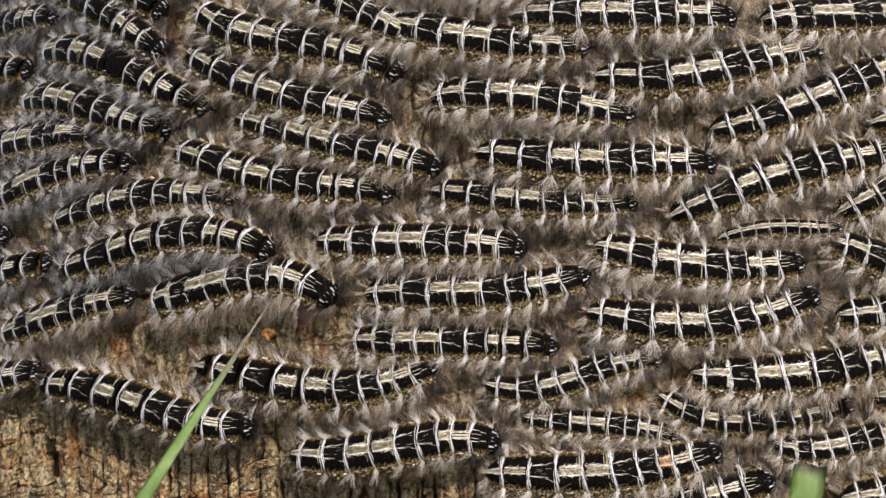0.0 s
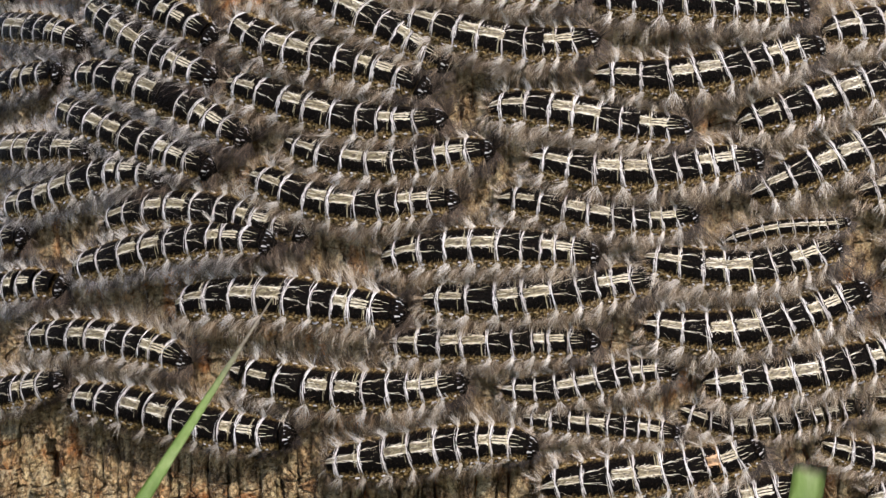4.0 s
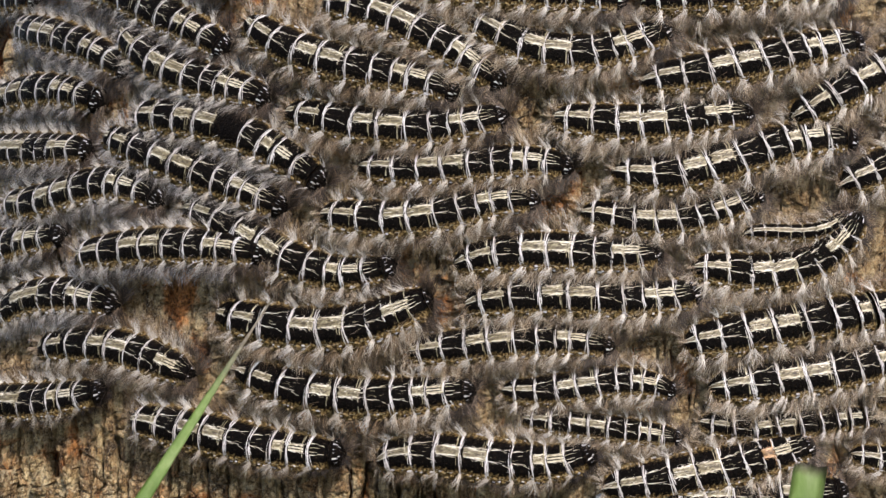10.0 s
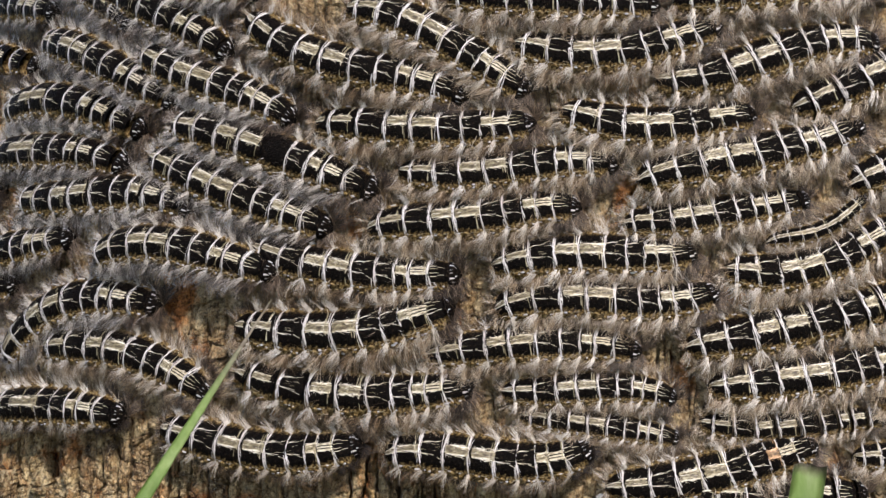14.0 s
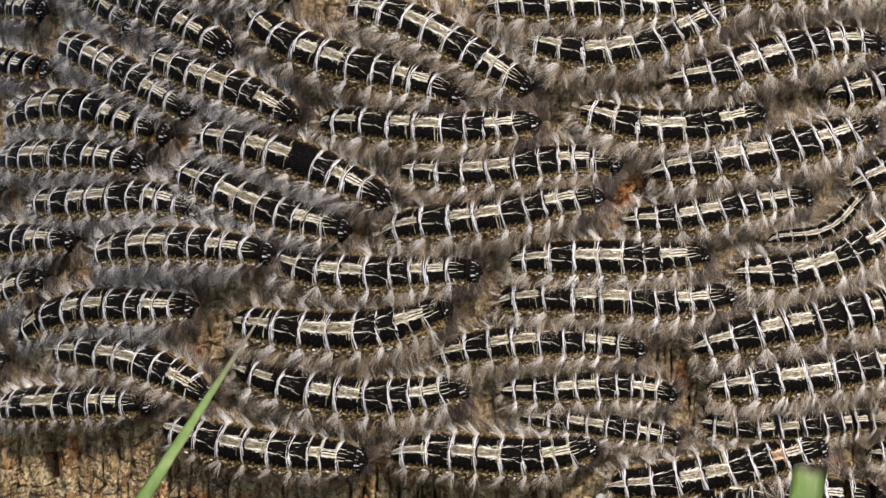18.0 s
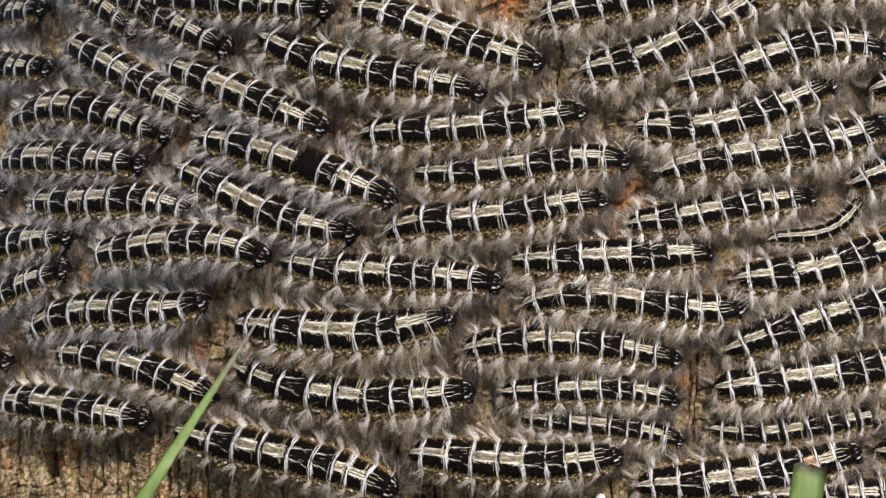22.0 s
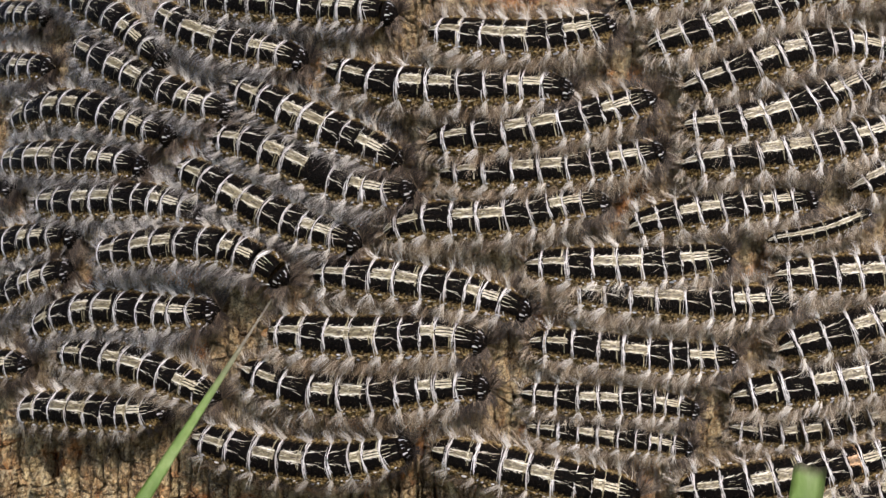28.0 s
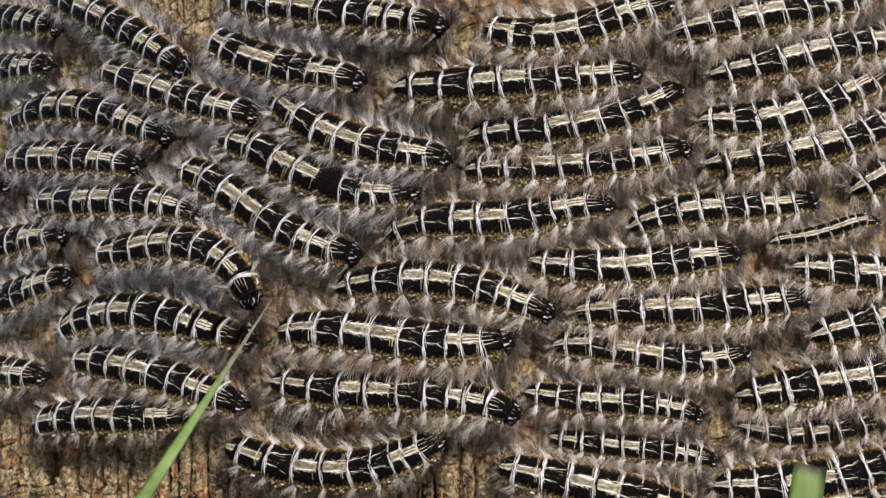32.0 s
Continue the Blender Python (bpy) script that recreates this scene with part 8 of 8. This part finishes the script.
    crawl([(0, -157.1, 18.2, -1, 0, 0, 0, 51.1, 0.52), (1, -156.2, 18.2, -1, 0, 0, 0, 48, 0.4), (2.5, -154.8, 18.3, -1, 0, 0, 0, 45.2, 0.29), (6.5, -151.1, 18.3, -1, 0, 0, 0, 42.3, 0.15), (10, -147.9, 18.4, -1, 0, 0, 0, 42.8, 0.17), (11.5, -146.5, 18.4, -1, 0, 0, 0, 44.2, 0.23), (13, -145.1, 18.5, -1, 0, 0, 0, 46.7, 0.33), (14.5, -144.3, 18.4, -1, 0, 0, 0, 45.5, 0.28), (16.5, -143.3, 18.4, -1, 0, 0, 0, 45.1, 0.27), (19, -142, 18.3, -1, 0, 0, 0, 47, 0.34), (20, -138.2, 18.4, -1, 0, 0, 0, 45.2, 0.27), (22, -137.9, 18.4, -1, 0, 0, 0, 42.9, 0.17), (24, -137.6, 18.5, -1, 0, 0, 0, 42.1, 0.13), (29, -136.9, 18.5, -1, 0, 0, 0, 43.4, 0.2), (30.5, -139.1, 18.6, -1, 0, 0, 0, 45.1, 0.27), (32, -141.4, 18.8, -1, 0, 0, 0, 48.1, 0.39)], size=1.06, label="large stout black caterpillar with white rings and cream marks")
    crawl([(0, 41.5, 54.5, -1, 0, 0, 0, 55.9, -0.02), (0.5, 42.3, 53.9, -1, 0, 0, 0, 55.9, -0.02), (1, 45.9, 53.9, -1, 0, 0, 0, 55.6, -0.02), (1.5, 48.8, 55.6, 0, 0, 0, 0, 55.1, -0.02), (2, 50.5, 55, 1, 0, -1, 0, 54.7, -0.02), (2.5, 53.4, 55.3, -6, 0, 2, 0, 53.8, -0.01), (6, 62.6, 59.5, 5, 0, -1, 0, 54.4, -0.01), (7, 64.5, 59.7, 5, 0, 0, 0, 54.1, -0.01), (13, 75.8, 61, 7, 0, 0, 0, 54.7, -0.01), (20, 87.9, 62, 7, 0, 0, 0, 54.9, -0.02), (22.5, 91.8, 62.4, 7, 0, 0, 0, 54, -0.01), (28.5, 100.9, 63.5, 8, 0, 0, 0, 54.4, -0.01), (32, 106.2, 64.1, 8, 0, 0, 0, 56.9, -0.03)])
    crawl([(0, 92.2, 54.8, 4, 0, 1, 0, 41.6, -0.03), (1, 94, 54.1, 2, 0, 2, 0, 41.3, -0.03), (1.5, 97.5, 54.3, 6, 0, 0, 0, 42, -0.03), (2, 103.1, 54.4, 7, 0, 0, 0, 44, -0.03), (2.5, 104.3, 53.9, 8, 0, 0, 0, 45.7, -0.02), (3, 106, 54.4, 8, 0, 0, 0, 47.3, -0.02), (6, 119, 55.1, 12, 0, -1, 0, 54.9, 0.01), (14.5, 133.5, 57.3, 12, 0, 0, 0, 53.2, 0), (24.5, 150.5, 59.9, 11, 0, 0, 0, 54.6, 0.01), (29, 158.1, 61, 11, 0, 0, 0, 59, 0.04), (30.5, 160.7, 61.4, 11, 0, 0, 0, 62.7, 0.05), (32, 163.2, 61.8, 11, 0, -1, 0, 68.9, 0.08)])
    crawl([(0, 115, 20.6, 23, -3, 1, 0, 54.9, -0.16), (0.5, 116.3, 21, 21, -2, 1, 0, 55, -0.17), (1.5, 116.9, 20.1, 19, -1, 0, 0, 55.3, -0.18), (2.5, 118.8, 18.7, 15, 1, 0, 0, 55.7, -0.2), (3, 119.1, 18.6, 14, 1, -1, 0, 55.5, -0.19), (3.5, 120.3, 19.9, 13, 1, 0, 0, 55.2, -0.17), (6, 125.9, 21.2, 14, 0, 0, 0, 54, -0.09), (9.5, 130.5, 22.6, 14, 0, 0, 0, 53.5, -0.05), (13, 135.1, 23.9, 14, 0, 0, 0, 53.8, -0.07), (23.5, 138.6, 24, 13, 0, 0, 0, 53.1, -0.01), (32, 141.4, 24.1, 13, 0, 0, 0, 54.2, -0.09)])
    crawl([(0, 110.9, -4.5, -17, 6, -2, 0, 51.9, 0.09), (0.5, 112.7, -3.5, -15, 4, -2, 0, 52.2, 0.07), (1, 115.6, -2, -13, 3, -1, 0, 52.4, 0.06), (1.5, 117, -2.1, -10, 2, -1, 0, 52.6, 0.04), (3, 123.3, -0.4, -2, -1, 0, 0, 53.1, 0), (6, 135.1, 1.9, 1, -1, 0, 0, 53.4, -0.03), (23.5, 147.8, 2.1, 2, 0, 0, 0, 53.1, -0.01), (32, 153.9, 2.2, 2, 0, 0, 0, 54.3, -0.1)])
    crawl([(0, 116.1, -12.8, 3, 0, 0, 0, 54, -0.08), (0.5, 117.4, -12.3, 3, 0, 0, 0, 53.9, -0.07), (3, 125.2, -12.8, 3, 0, 0, 0, 53.9, -0.07), (6, 132.3, -12.9, 3, 0, 0, 0, 53.9, -0.07), (11.5, 135.5, -12.9, 3, 0, 0, 0, 53.1, -0.02), (22, 141.7, -13, 3, 0, 0, 0, 53.1, -0.01), (28.5, 145.5, -13.1, 3, 0, 0, 0, 53.5, -0.04), (32, 147.5, -13.1, 3, 0, 0, 0, 54.5, -0.11)])
    crawl([(0, 2.8, 64.1, -8, 0, 0, 0, 52.7, 0.02), (13, 23, 58.9, -4, 0, 0, 0, 52.7, 0.02), (19, 36.8, 56.7, 1, 1, 0, 0, 52.8, 0.01), (23, 48.6, 59.2, 11, -1, 0, 0, 52.4, 0.03), (28, 62.9, 62.5, 12, 0, 0, 0, 53, 0), (32, 72.6, 65.4, 14, -1, 0, 0, 52.5, 0.02)])
    crawl([(0, 123.6, 34.7, 10, 0, 0, 0, 53.6, -0.05), (6, 123.3, 34.1, 10, 0, 0, 0, 53.6, -0.05), (9, 125.8, 34.2, 11, 0, 0, 0, 53.6, -0.05), (13, 130.9, 35.7, 12, 0, 0, 0, 53.7, -0.06), (18.5, 134.9, 36.7, 12, 0, 0, 0, 53.2, -0.02), (27.5, 141.5, 38.3, 13, 0, 0, 0, 53.4, -0.04), (32, 144.8, 39.2, 14, 0, 0, 0, 54.5, -0.11)])
    crawl([(0, 116.1, -54.4, 4, 0, 0, 0, 53.2, -0.01), (3, 120.3, -54.5, 4, 0, 0, 0, 53.2, -0.02), (6, 127.3, -54.8, 3, 0, 0, 0, 53.2, -0.02), (23, 138, -55.4, 3, 0, 0, 0, 53, -0.01), (32, 143.6, -55.6, 3, 0, 0, 0, 53.7, -0.05)])
    crawl([(0, -38.8, 38.4, -21, 12, -6, -3, 60.4, -0.01), (1, -37.2, 38.2, -18, 10, -1, -1, 59.3, 0.06), (1.5, -35.8, 37.4, -16, 11, 1, -1, 58.2, 0.11), (3, -30, 34.2, -12, 18, 7, -3, 60.9, 0.05), (3.5, -28.8, 33.9, -11, 16, 10, -2, 60.9, 0.07), (5.5, -21.5, 31.3, -5, 19, 14, -2, 60.9, -0.04), (6.5, -19.7, 31.5, -6, 20, 10, -3, 61.4, 0.03), (8, -15.8, 30.1, -3, 19, 7, -4, 58.2, -0.02), (9.5, -10.6, 29.4, -1, 18, 4, -4, 58.8, -0.16), (11, -8.2, 29.6, -1, 12, 5, -2, 56.5, -0.12), (12, -5.3, 28.9, 2, 10, 4, -2, 54.8, -0.16), (13.5, -2.1, 29.1, 0, 8, 4, -1, 56.1, -0.24), (18.5, -1.3, 28.9, 0, 9, 6, -2, 56.4, -0.17), (19.5, -0.8, 29, 0, 9, 6, -2, 55.8, -0.11), (20.5, 2.2, 28.6, 3, 4, 6, 0, 54.6, -0.16), (21.5, 6.6, 29.2, 4, 7, 1, -2, 58.2, -0.15), (22, 8.1, 29.2, 5, 6, 0.5, -1.5, 57.5, -0.11), (22.5, 9.6, 29.1, 6.3, 4.1, 0.1, -0.9, 57, -0.08), (23.5, 13.9, 29.4, 5.8, 0.4, -2.8, -0.8, 59.2, -0.16), (24.5, 15.9, 29.7, 6.5, -4.4, -2.6, 0.3, 60.4, -0.11), (25, 17.2, 29.5, 6.9, -4.8, -2.4, 0.2, 60.1, -0.13), (27.5, 24.6, 29.5, 10.7, 6.1, 1.8, -1.7, 59.2, -0.22), (29, 27.1, 29.7, 12.5, 11.2, 4.8, -2.3, 56, -0.25), (29.5, 29, 29.7, 12.1, 9.8, 6.6, -1.6, 56, -0.31), (30, 30.9, 30.3, 13.2, 12.5, 6.7, -1.8, 57.4, -0.35), (30.5, 32.7, 30.8, 13.7, 13.5, 6.2, -1.8, 58.5, -0.38), (32, 34.8, 30.3, 14.7, 15.5, 5.2, -2.8, 55.8, -0.35)])
    for pattern in TAN_KINDS + SKYLIT_KINDS + SPARSE_SHADED[:1]:
        for ob in (*pattern.children_recursive, pattern):
            bpy.data.objects.remove(ob)


motions()
